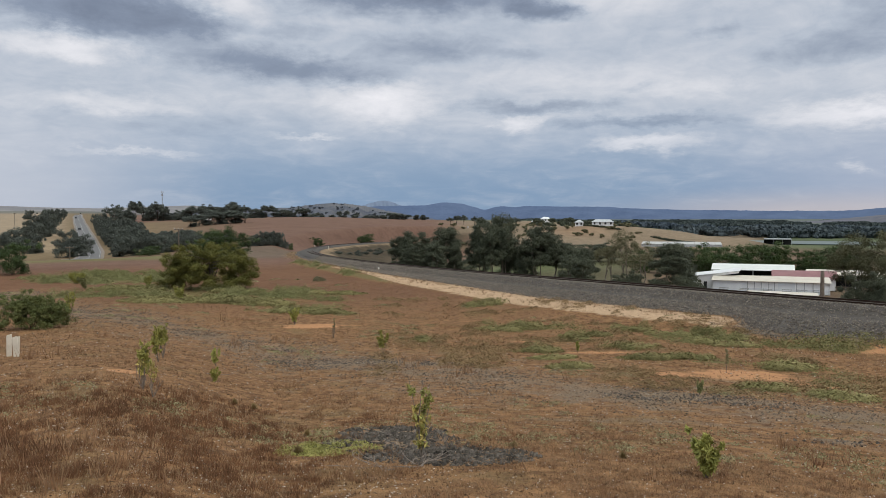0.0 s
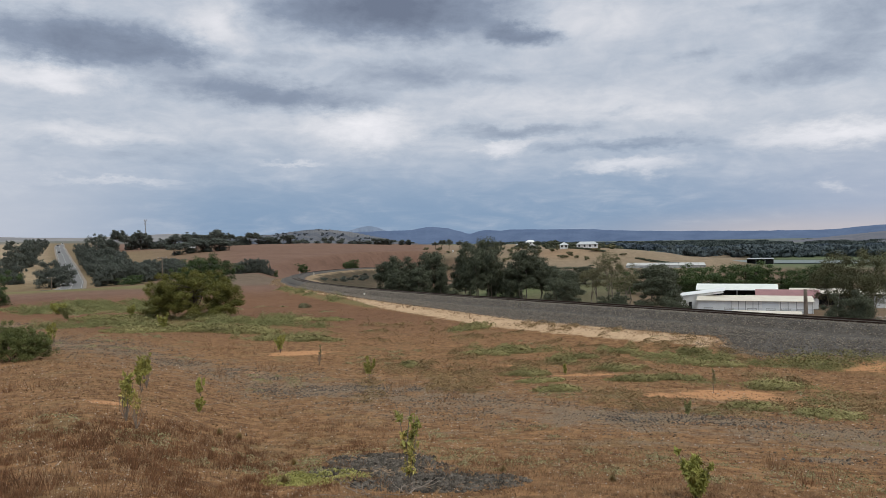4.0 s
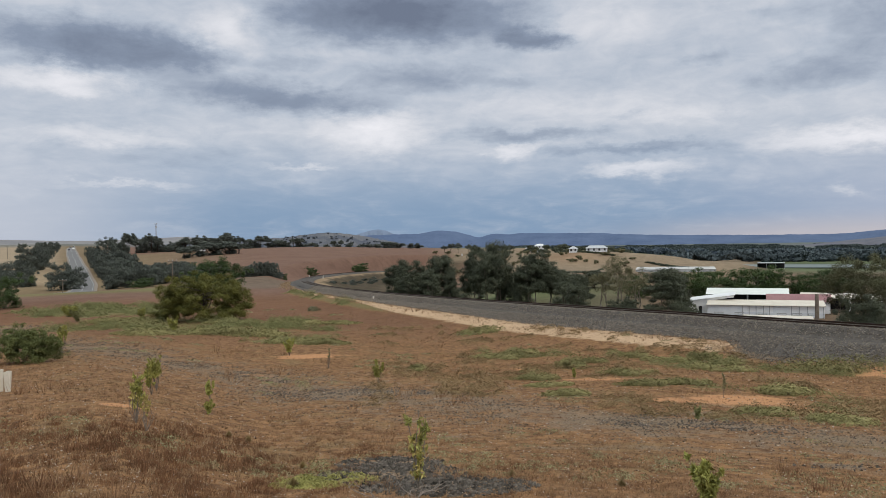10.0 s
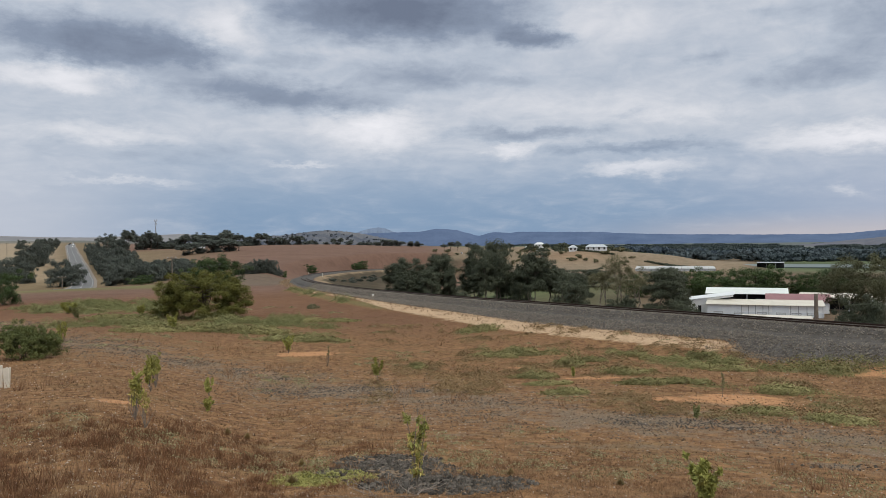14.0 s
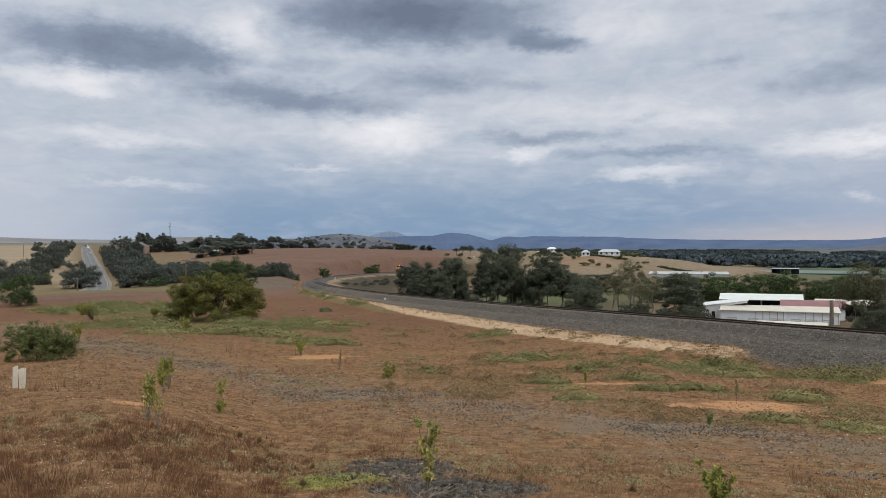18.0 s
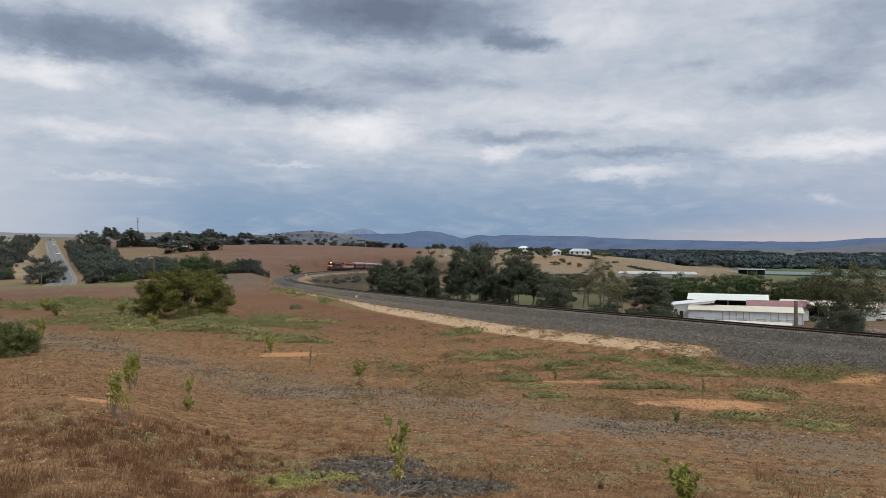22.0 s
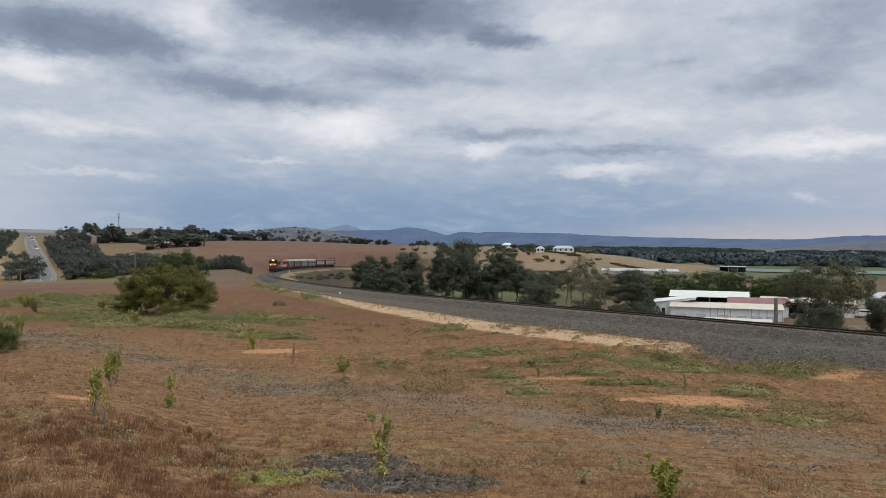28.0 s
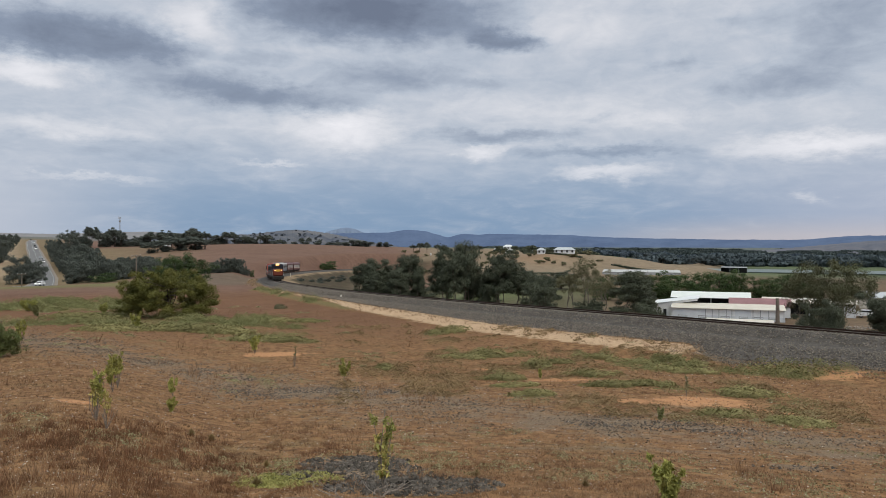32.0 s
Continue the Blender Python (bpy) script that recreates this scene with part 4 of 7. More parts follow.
    row(dense, [(*rail_frame(q, a)[:2], h, 1.9) for q, a, h in ((236, -9, 1.0), (262, -12, 0.9), (268, -15, 1.1), (285, -13, 1.0), (291, -16, 1.2), (300, -12, 0.8), (304, -19, 1.4), (322, -14, 1.1), (327, -18, 1.2), (336, -15, 1.0), (344, -20, 1.6), (352, -13, 1.0), (361, -17, 1.3), (374, -15, 1.2), (384, -20, 1.6), (396, -17, 1.3))], "shrubs on the bank", 8, "small dark shrub on the dry railway bank")
    # the stand of gums inside the curve
    tall = [make_gum("gum_tree", "tall dark eucalypt with pale forked trunk", 211 + i, M_LEAF_GUM, M_BARK, 2 + i % 2, 0.22, 84, 400, 0.135, 0.16, 1.15) for i in range(4)]
    full = [make_gum("gum_tree", "dark dense eucalypt with low spreading crown", 221 + i, M_LEAF_GUM, M_BARK, 2, 0.14, 80, 420, 0.135, 0.0, 1.2) for i in range(3)]
    thin = [make_gum("wattle_tree", "dusty olive tree with thin twiggy crown", 231 + i, M_LEAF_DUSTY, M_BARK, 2, 0.2, 44, 200, 0.105, 0.25, 1.0) for i in range(3)]
    scrub = [make_gum("scrub_tree", "dense dark green scrub tree", 241 + i, M_LEAF_GUM, M_BARK_DARK, 3, 0.08, 52, 420, 0.14, -0.1, 1.1) for i in range(3)]
    stand(full, ((-21.4, 194.8, 8.6, 5.4), (-18.0, 191.1, 10.2, 6.2), (-14.2, 195.5, 10.8, 6.4), (-9.0, 189.8, 12.4, 7.2), (-11.5, 182.6, 8.2, 5.4), (-17.0, 183.2, 7.0, 4.6), (-6.2, 185.9, 8.2, 3.2)), "stand below the embankment", r)
    stand(tall, ((0.4, 197.0, 16.6, 7.4), (5.4, 192.9, 17.4, 7.8), (2.4, 190, 14.5, 6.6), (14.8, 187.4, 14.0, 8.2), (18.6, 191.0, 12.2, 7.2), (21.4, 192, 9, 5)), "stand of tall gums", r)
    stand(full, ((8.2, 195.8, 10.0, 4.4), (11.6, 189.8, 9.6, 4.4)), "stand of tall gums", r)
    stand(scrub, ((-2.5, 232, 6, 8), (9, 236, 6, 9), (20, 238, 6, 9), (30, 240, 6, 9), (40, 242, 6, 9), (14, 212, 4, 6), (27, 208, 4, 6)), "scrub behind the gums", r)
    stand(scrub, ((16.4, 133.0, 7.8, 4.2), (19.8, 138.6, 8.2, 4.2), (17.3, 126.9, 6.1, 3.4), (22.7, 184.6, 8.4, 5.0), (23.5, 160, 7.0, 4.5)), "scrub below the embankment", r)
    stand(thin, ((26.1, 149.7, 10.4, 5.4), (27.9, 145.3, 11.4, 5.0), (32.7, 151.5, 9.1, 6.0)), "wispy trees", r)
    stand(full, ((36.1, 141.5, 9.0, 7.0), (40.5, 146.5, 8.2, 3.6)), "compact gums", r, "squat olive eucalypt with dense crown")
    stand(scrub, ((21.8, 116.0, 4.1, 2.6), (24.0, 116.5, 4.7, 3.0), (24.8, 107.2, 3.9, 1.8), (28.5, 104.2, 4.8, 2.4), (29.9, 102.3, 4.6, 2.3), (34.1, 99.3, 3.6, 1.9)), "shrubs at the embankment foot", r, "low dark shrub at the embankment foot")
    shade = [make_gum("wattle_tree", "flat-topped dusty tree on bare pale stems", 251 + i, M_LEAF_SHADE, M_BARK, 3, 0.24, 46, 420, 0.085, 0.46, 1.1) for i in range(2)]
    stand(shade, ((43.4, 87.2, 11.2, 5.6), (45.6, 84.0, 11.4, 6.2), (56, 84, 10.5, 7.5)), "tall thin-leaved trees", r)
    stand(scrub, ((37.3, 74.4, 6.2, 2.8), (38.6, 73.4, 6.6, 3.0), (43.5, 72.4, 7.4, 4.0), (46.4, 70.6, 8.2, 5.0), (51, 72, 7, 4.6)), "dark shrubs past the line", r, "dark twiggy shrub behind the railway")
    row(green, ((50, 193, 5.9, 1.23), (55.5, 192, 6.2, 1.23), (60.7, 191, 7.1, 1.23), (66, 189, 6.9, 1.23), (72, 192, 7.5, 1.29), (78, 194, 5.9, 1.23), (84, 192, 5.7, 1.23), (44, 198, 5.5, 1.23), (90, 196, 5.9, 1.23), (97, 200, 5.9, 1.23)), "row behind the sheds", 8)
    for p in (*gums, *airy, *umbrella, *dense, *green, *tall, *full, *thin, *scrub, *shade):
        discard(p)

    # the two nearer bushes
    r = np.random.default_rng(3)
    bush = empty("pepper_tree", pose(-34.8, 94, height(-34.8, 94) - 0.1), "broad olive-green pepper tree spreading over the grass", "tree")
    bm, ends = limbs(5.6, 5.6, r, 26, fork=0.2, stems=4, trunk=0.04)
    part("trunk", bm, M_BARK_DARK, bush)
    extra = [Vector((6.3 * math.cos(a) * q, 4.6 * math.sin(a) * q, 5.9 * u * (1.08 - 0.6 * q * q))) for a, q, u in zip(r.uniform(0, math.tau, 62), r.uniform(0.1, 1.0, 62) ** 0.6, r.uniform(0.12, 0.98, 62))]
    part("crown", clumped("crown", crown_points(ends, 0.72, 1150, r, 0.75, extra), 0.062, M_LEAF_OLIVE, r, 1.3), M_LEAF_OLIVE, bush)
    round_bush = empty("saltbush", pose(-25, 39.8, height(-25, 39.8) - 0.05), "rounded grey-green bush with fine leaves", "bush")
    bm, ends = limbs(1.7, 1.5, r, 24, fork=0.15, stems=6, trunk=0.03)
    part("stems", bm, M_BARK_DARK, round_bush)
    extra = [Vector((1.75 * math.cos(a) * q, 1.4 * math.sin(a) * q, 2.15 * u * (1.08 - 0.5 * q * q))) for a, q, u in zip(r.uniform(0, math.tau, 60), r.uniform(0.1, 1.0, 60) ** 0.6, r.uniform(0.12, 0.95, 60))]
    part("foliage", clumped("foliage", crown_points(ends, 0.24, 460, r, 0.8, extra), 0.030, M_LEAF_DUSTY_GREEN, r, 1.5), M_LEAF_DUSTY_GREEN, round_bush)


M_LEAF_DUSTY_GREEN = surface("saltbush_leaf", mottled((0.085, 0.105, 0.036), (0.20, 0.215, 0.085), 1.5, 4.0, 0.3), 0.7, spec=0.08)
build_trees()


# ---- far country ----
# leaf tones lifted and blued: the air's haze put into the colour
M_LEAF_RIVER = surface("hazed_river_foliage", mottled((0.070, 0.090, 0.098), (0.112, 0.136, 0.146), 0.02, 5.0, 0.10), 0.9, spec=0.08)
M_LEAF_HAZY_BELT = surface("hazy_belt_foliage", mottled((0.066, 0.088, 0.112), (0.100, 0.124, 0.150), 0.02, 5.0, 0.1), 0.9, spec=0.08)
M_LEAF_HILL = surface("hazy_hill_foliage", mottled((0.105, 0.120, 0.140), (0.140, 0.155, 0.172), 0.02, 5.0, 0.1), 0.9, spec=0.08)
M_LEAF_FAR = surface("haze_tinted_foliage", mottled((0.042, 0.056, 0.056), (0.080, 0.096, 0.092), 0.02, 5.0, 0.3), 0.9, spec=0.08)

def range_of_hills(name, label, d, az0, az1, profile, colour, seed, depth=300.0, ragged=1.0, floor=-60.0, patch=0.006):
    """A long ridge across the distance: crest heights by a smooth profile, with spurs."""
    n, k = 720, 7
    az = np.linspace(az0, az1, n)
    a, h = zip(*profile)
    crest = np.interp(az, a, h)
    kern = np.hanning(9) / np.hanning(9).sum()
    crest = np.convolve(np.pad(crest, 4, "edge"), kern, "valid")
    r = np.random.default_rng(seed)
    crest = crest + ragged * (np.convolve(r.normal(size=n + 8), kern * 1.6, "valid") + 0.25 * r.normal(size=n))
    verts, faces = [], []
    for j in range(k):
        f = j / (k - 1)
        for i in range(n):
            dd = d - depth * (1 - f) * (1 + 0.2 * math.sin(i * 0.076 + 2 * f) + 0.1 * math.sin(i * 0.19))
            z = floor + (crest[i] - floor) * (f ** 0.8)
            verts.append((dd * math.sin(radians(az[i])), dd * math.cos(radians(az[i])), z))
    for j in range(k - 1):
        for i in range(n - 1):
            q = j * n + i
            faces.append((q, q + 1, q + n + 1, q + n))
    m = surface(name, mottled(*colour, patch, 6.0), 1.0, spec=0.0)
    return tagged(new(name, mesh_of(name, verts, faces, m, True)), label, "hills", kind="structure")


# distance haze is mixed into these ridge colours, bluer or paler further off
range_of_hills("backdrop_blue_range", "long forested range on the horizon, coloured haze blue", 4850, -30, 44,
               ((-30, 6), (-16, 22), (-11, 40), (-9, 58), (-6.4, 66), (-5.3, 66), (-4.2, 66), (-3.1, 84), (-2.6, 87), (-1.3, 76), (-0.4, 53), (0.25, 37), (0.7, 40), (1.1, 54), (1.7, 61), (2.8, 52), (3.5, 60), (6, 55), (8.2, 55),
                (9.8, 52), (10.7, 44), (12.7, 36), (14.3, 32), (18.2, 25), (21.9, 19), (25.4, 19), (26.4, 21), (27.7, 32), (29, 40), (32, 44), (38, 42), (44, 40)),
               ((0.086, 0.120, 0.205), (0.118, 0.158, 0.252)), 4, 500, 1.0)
range_of_hills("backdrop_far_peak", "far peak behind the range, coloured pale for haze", 4930, -11, -4, ((-11, 20), (-9.6, 56), (-8.6, 82), (-7.9, 97), (-7.4, 102), (-6.8, 92), (-6.2, 70), (-5.2, 50), (-4, 30)), ((0.255, 0.325, 0.45), (0.28, 0.35, 0.475)), 14, 40, 0.08)
range_of_hills("backdrop_brown_downs", "bare downs beyond the river trees, coloured blue-grey for haze", 2300, 20, 44, ((20, -24), (24, -18), (27, -6), (30, 6), (33, 12), (37, 18), (44, 22)), ((0.112, 0.122, 0.155), (0.175, 0.170, 0.188)), 12, 600, 0.15, -40)
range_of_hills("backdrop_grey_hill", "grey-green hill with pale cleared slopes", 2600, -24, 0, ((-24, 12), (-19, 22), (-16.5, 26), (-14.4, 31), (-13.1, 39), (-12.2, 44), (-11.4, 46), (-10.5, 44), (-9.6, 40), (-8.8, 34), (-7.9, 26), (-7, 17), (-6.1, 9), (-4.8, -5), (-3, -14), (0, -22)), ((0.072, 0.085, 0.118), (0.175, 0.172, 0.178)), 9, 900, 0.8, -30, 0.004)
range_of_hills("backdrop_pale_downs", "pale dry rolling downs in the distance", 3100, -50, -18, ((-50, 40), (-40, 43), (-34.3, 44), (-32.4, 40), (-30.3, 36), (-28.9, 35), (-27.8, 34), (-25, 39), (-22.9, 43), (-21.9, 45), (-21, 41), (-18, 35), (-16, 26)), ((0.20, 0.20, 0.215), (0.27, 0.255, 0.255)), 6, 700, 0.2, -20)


def far_wood(name, label, spots, leaf, seed, size=1.3):
    """Distant trees that nobody could count, as one mesh of rounded crowns; a spot may give its own ground level."""
    r = np.random.default_rng(seed)
    pts, face = [], []
    for x, y, h, w, *level in spots:
        z0 = level[0] if level else height(x, y)
        for _ in range(7):
            c = np.array((x + r.normal() * w * 0.4, y + r.normal() * w * 0.4, z0 + h * r.uniform(0.18, 0.85)))
            u = r.normal(size=(84, 3))
            u /= np.linalg.norm(u, axis=1)[:, None]
            pts.append(c + u * np.array((w * 0.3, w * 0.3, h * 0.2)))
            face.append(u)
    me = leaf_mesh(name, np.concatenate(pts), size, leaf, r, facing=np.concatenate(face))
    return tagged(new(name, me), label, "trees", kind="stuff")


def polar(az, d):
    return d * math.sin(radians(az)), d * math.cos(radians(az))


r = np.random.default_rng(21)
def belt(n, az0, az1, d0, d1, h0, h1, w0, w1):
    """Trees along the river, bunched in swells with lower gaps between."""
    out = []
    for _ in range(n):
        a, d = r.uniform(az0, az1), r.uniform(d0, d1)
        swell = 0.5 + 0.3 * math.sin(a * 1.9 + d * 0.013) + 0.2 * math.sin(a * 5.3 + 1)
        out.append((*polar(a, d), h0 + (h1 - h0) * max(0.0, swell) * r.uniform(0.6, 1.1), r.uniform(w0, w1)))
    return out


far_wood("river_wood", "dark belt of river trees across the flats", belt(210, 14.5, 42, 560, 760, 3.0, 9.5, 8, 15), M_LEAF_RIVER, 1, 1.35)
far_wood("flood_wood", "second belt of haze-tinted trees beyond the river", belt(170, 10, 42, 900, 1200, 3, 9, 10, 20), M_LEAF_HAZY_BELT, 8, 1.9)
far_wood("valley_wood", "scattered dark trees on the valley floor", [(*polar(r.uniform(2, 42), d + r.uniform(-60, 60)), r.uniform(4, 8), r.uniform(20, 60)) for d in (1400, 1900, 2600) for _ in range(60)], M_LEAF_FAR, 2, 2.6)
hill_spots = []
for _ in range(90):
    a, f = r.uniform(-15.5, -6.5), r.uniform(0.35, 0.95)
    crest = float(np.interp(a, (-15.6, -13.1, -11.4, -9.6, -7, -4.8), (28, 39, 46, 40, 17, -5)))
    if math.sin(a * 2.3 + f * 9) + math.sin(a * 5.1) > -0.4:
        hill_spots.append((*polar(a, 2600 - 900 * (1 - f) * 1.25), r.uniform(3, 6), r.uniform(4, 8), -32 + (crest + 30) * f ** 0.8))
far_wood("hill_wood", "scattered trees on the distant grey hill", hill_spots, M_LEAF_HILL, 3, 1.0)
far_wood("house_wood", "garden trees round the hilltop houses", [(*polar(r.uniform(3.5, 11.5), r.uniform(560, 700)), r.uniform(3, 7), r.uniform(5, 10)) for _ in range(34)], M_LEAF_GUM, 4, 0.9)
far_wood("knoll_hedge", "low dark hedge along the terraced knoll", [(*polar(a, 452 - 9 * (a - 8)), 0.9, 1.5) for a in (*np.arange(8.0, 10.6, 0.16), *np.arange(13.2, 16.6, 0.16))], M_LEAF_GUM, 5, 0.3)


far_wood("hill_scrub", "low scrub dotted over the dry hill", [(*polar(r.uniform(-3, 12), r.uniform(390, 560)), r.uniform(0.8, 2.6), r.uniform(1.2, 3.5)) for _ in range(70)], M_LEAF_DUSTY, 6, 0.35)
far_wood("terrace_rows", "dark vine rows on the terraced knoll", [(*polar(a, dd), 0.5, 1.2) for dd in (378,) for a in np.arange(13, 17.5, 0.3)], M_LEAF_DUSTY, 7, 0.3)


# ---- the road ----
ROAD = ((250, -30.5), (275, -28.6), (323, -28.4), (395, -28.6), (517, -28.9), (644, -29.1), (808, -29.2), (1100, -29.1))


def road_at(d, side=0.0):
    """A place on the road d metres from the viewer, side metres towards the right."""
    a = radians(float(np.interp(d, *zip(*ROAD))))
    x, y = d * math.sin(a), d * math.cos(a)
    return x + side * math.cos(a), y - side * math.sin(a)


def road_strip(name, s0, s1, lift, material, steps, label="", parent=None):
    verts, faces = [], []
    for d in steps:
        z = max(height(*road_at(d, q)) for q in (-5.5, 0.0, 5.5))
        verts += [(*road_at(d, s0), z + lift), (*road_at(d, s1), z + lift), (*road_at(d, s1), z - 0.8), (*road_at(d, s0), z - 0.8)]
    for i in range(len(steps) - 1):
        for k in range(4):
            a, b = i * 4 + k, i * 4 + (k + 1) % 4
            faces.append((a, b, b + 4, a + 4))
    me = mesh_of(name, verts, faces, material)
    ob = new(name, me)
    ob.parent = parent
    return tagged(ob, label, "road" if label and not parent else "", kind="" if parent else "structure")


ROAD_STEPS = [262 + 6 * i for i in range(135)]
road = road_strip("road", -3.7, 3.7, 0.16, M_BITUMEN, ROAD_STEPS, "grey two-lane bitumen road climbing over a crest")
road_strip("verge", -4.6, 4.8, 0.08, M_VERGE, ROAD_STEPS, "", road)
road_strip("edge_line", -3.3, -3.2, 0.18, M_PAINT, ROAD_STEPS, "", road)
road_strip("edge_line", 3.2, 3.3, 0.18, M_PAINT, ROAD_STEPS, "", road)
road_strip("centre_line", -0.06, 0.06, 0.18, M_PAINT, ROAD_STEPS, "", road)


# ---- farm buildings across the line ----
def solid(name, parent, material, *dims, label="", bevel=0.0):
    return part(name, boxes(*dims, bevel=bevel), material, parent, label)


def slab(name, parent, material, quad, thick, label=""):
    """A roof sheet through four corners, with thickness and standing ribs."""
    bm = bmesh.new()
    q = [Vector(c) for c in quad]
    up = (q[1] - q[0]).cross(q[3] - q[0]).normalized() * thick
    lo, hi = [bm.verts.new(c) for c in q], [bm.verts.new(c + up) for c in q]
    bm.faces.new(lo[::-1]), bm.faces.new(hi)
    for i in range(4):
        bm.faces.new((lo[i], lo[(i + 1) % 4], hi[(i + 1) % 4], hi[i]))
    return part(name, bm, material, parent, label)


def yard(az, d):
    """A frame whose x runs across the view and y away from it."""
    x, y = polar(az, d)
    return Matrix.Translation((x, y, height(x, y))) @ pose(0, 0, 0, 0, 0, -az)


def build_sheds():
    at = yard(20.8, 150)
    front = empty("farm_shed", at, "long low white shed with posts and cream roof", "shed", "farm sheds")
    solid("back_wall", front, M_WHITE, (-9.2, 5.0, 0, 10.8, 5.15, 2.5))
    solid("side_wall", front, M_WHITE, (-9.35, 0.2, 0, -9.2, 5.15, 2.2))
    solid("front_panel", front, M_PANEL, (-9.2, 0.1, 0, -3.2, 0.25, 2.1), label="pale blue-grey sheet wall panel")
    solid("front_panel", front, M_PANEL, (2.2, 0.1, 0, 5.0, 0.25, 2.1), label="pale blue-grey sheet wall panel")
    solid("dado", front, M_PANEL, (-3.2, 0.1, 0, 2.2, 0.22, 0.9))
    solid("dado", front, M_PANEL, (5.0, 0.1, 0, 10.8, 0.22, 0.9))
    for x0, x1 in ((-3.2, 2.2), (5.0, 10.8)):
        solid("curtain", front, M_BRIGHT, (x0, 0.18, 0.9, x1, 0.22, 2.15), label="white sheeting behind the posts")
    for x in (-3.1, -1.9, -0.7, 0.6, 1.6, 5.3, 6.6, 8.0, 9.3, 10.6):
        solid("post", front, M_GALV, (x - 0.05, 0.02, 0, x + 0.05, 0.1, 2.15))
    slab("roof", front, M_CREAM, ((-9.5, -0.25, 2.15), (11.0, -0.25, 2.15), (11.0, 5.6, 2.75), (-9.5, 5.6, 2.75)), 0.08)
    for x in (-7.2, -3.6, 0.4, 3.6, 6.2, 8.8):
        rack = empty("gate_panel", at @ pose(x, -1.3, 0), "grey steel cattle panel leaning by the shed", "gate", "cattle panels")
        for z in (0.3, 0.6, 0.9):
            solid("bar", rack, M_GALV, (-0.8, 0, z - 0.05, 0.8, 0.06, z + 0.05))
        for q in (-0.8, 0.75):
            solid("upright", rack, M_GALV, (q, 0, 0, q + 0.06, 0.06, 1.0))
    wing = empty("farm_shed", at @ pose(-9.6, 4.5, 0, 0, 0, 0), "white gabled shed with open dark bay", "shed", "farm sheds")
    bm = bmesh.new()
    outline = ((-4.3, 0), (-4.3, 2.35), (4.9, 3.65), (4.9, 3.3), (1.2, 2.75), (1.2, 0))
    near, deep = [bm.verts.new((x, 0, z)) for x, z in outline], [bm.verts.new((x, 0.15, z)) for x, z in outline]
    for q in range(6):
        bm.faces.new((near[q], deep[q], deep[(q + 1) % 6], near[(q + 1) % 6]))
    bm.faces.new(near), bm.faces.new(deep[::-1])
    part("front_wall", bm, M_BRIGHT, wing, "bright white skillion end wall")
    solid("side_wall", wing, M_WHITE, (-4.3, 0.15, 0, -4.15, 10, 2.3))
    # black sheet stands in for the shade under the roof
    solid("bay", wing, M_SHADE, (0.9, 5.9, 0, 5.0, 6.0, 2.9), label="dark sheet for the shade in the open bay")
    solid("door", wing, M_SHADE, (-1.6, -0.04, 0, -1.0, 0.0, 1.5), label="small dark doorway")
    slab("roof", wing, M_WHITE, ((-4.6, -0.2, 2.36), (5.1, -0.2, 3.72), (5.1, 9.5, 3.72), (-4.6, 9.5, 2.36)), 0.08)
    high = empty("hay_shed", at @ pose(0, 15, 0), "tall open-sided shed with pale green roof", "shed", "farm sheds")
    for x in (-10.0, -6.2, -2.4, 1.4, 5.2):
        solid("post", high, M_GALV, (x - 0.1, 0, 0, x + 0.1, 0.2, 3.2))
        solid("post", high, M_GALV, (x - 0.1, 7.8, 0, x + 0.1, 8.0, 3.2))
    # wall coloured near-black in place of shade under the high roof
    solid("back_wall", high, M_SHADE, (-10.3, 8.0, 0, 5.4, 8.1, 3.2), label="back wall coloured dark for shade")
    solid("tank", high, M_GREY_SHEET, (-0.8, 1.0, 0, 1.8, 3.0, 2.0), label="pale grey tank", bevel=0.1)
    slab("roof", high, M_MINT, ((-10.5, -0.6, 3.15), (5.5, -0.6, 3.15), (5.5, 4.2, 4.15), (-10.5, 4.2, 4.15)), 0.08)
    slab("roof", high, M_MINT, ((5.5, 8.8, 3.15), (-10.5, 8.8, 3.15), (-10.5, 4.2, 4.15), (5.5, 4.2, 4.15)), 0.08)
    red = empty("farm_shed", at @ pose(6.8, 9.0, 0), "white shed with faded red iron roof", "shed", "farm sheds")
    solid("wall", red, M_WHITE, (-5.4, 0, 0, 5.6, 0.15, 2.3), (-5.4, 0, 0, -5.25, 6, 2.3), (5.45, 0, 0, 5.6, 6, 2.3), (-5.4, 5.85, 0, 5.6, 6, 2.3))
    slab("roof", red, M_PINK, ((-5.7, -0.4, 2.25), (5.9, -0.4, 2.25), (5.9, 3.0, 3.5), (-5.7, 3.0, 3.5)), 0.08)
    slab("roof", red, M_PINK, ((5.9, 6.4, 2.25), (-5.7, 6.4, 2.25), (-5.7, 3.0, 3.5), (5.9, 3.0, 3.5)), 0.08)
    low = empty("lean_to", yard(21.9, 141), "low cream-roofed pen in front of the sheds", "shed", "farm sheds")
    for x in (-5.4, -1.8, 1.8, 5.4):
        solid("post", low, M_WOOD, (x - 0.06, 0, 0, x + 0.06, 0.12, 0.8))
    # dark colour gives the shade at the back of the pen
    solid("back_wall", low, M_SHADE, (-5.5, 2.6, 0, 5.5, 2.7, 0.9))
    slab("roof", low, M_CREAM, ((-5.7, -0.2, 0.75), (5.7, -0.2, 0.75), (5.7, 2.9, 0.95), (-5.7, 2.9, 0.95)), 0.07)
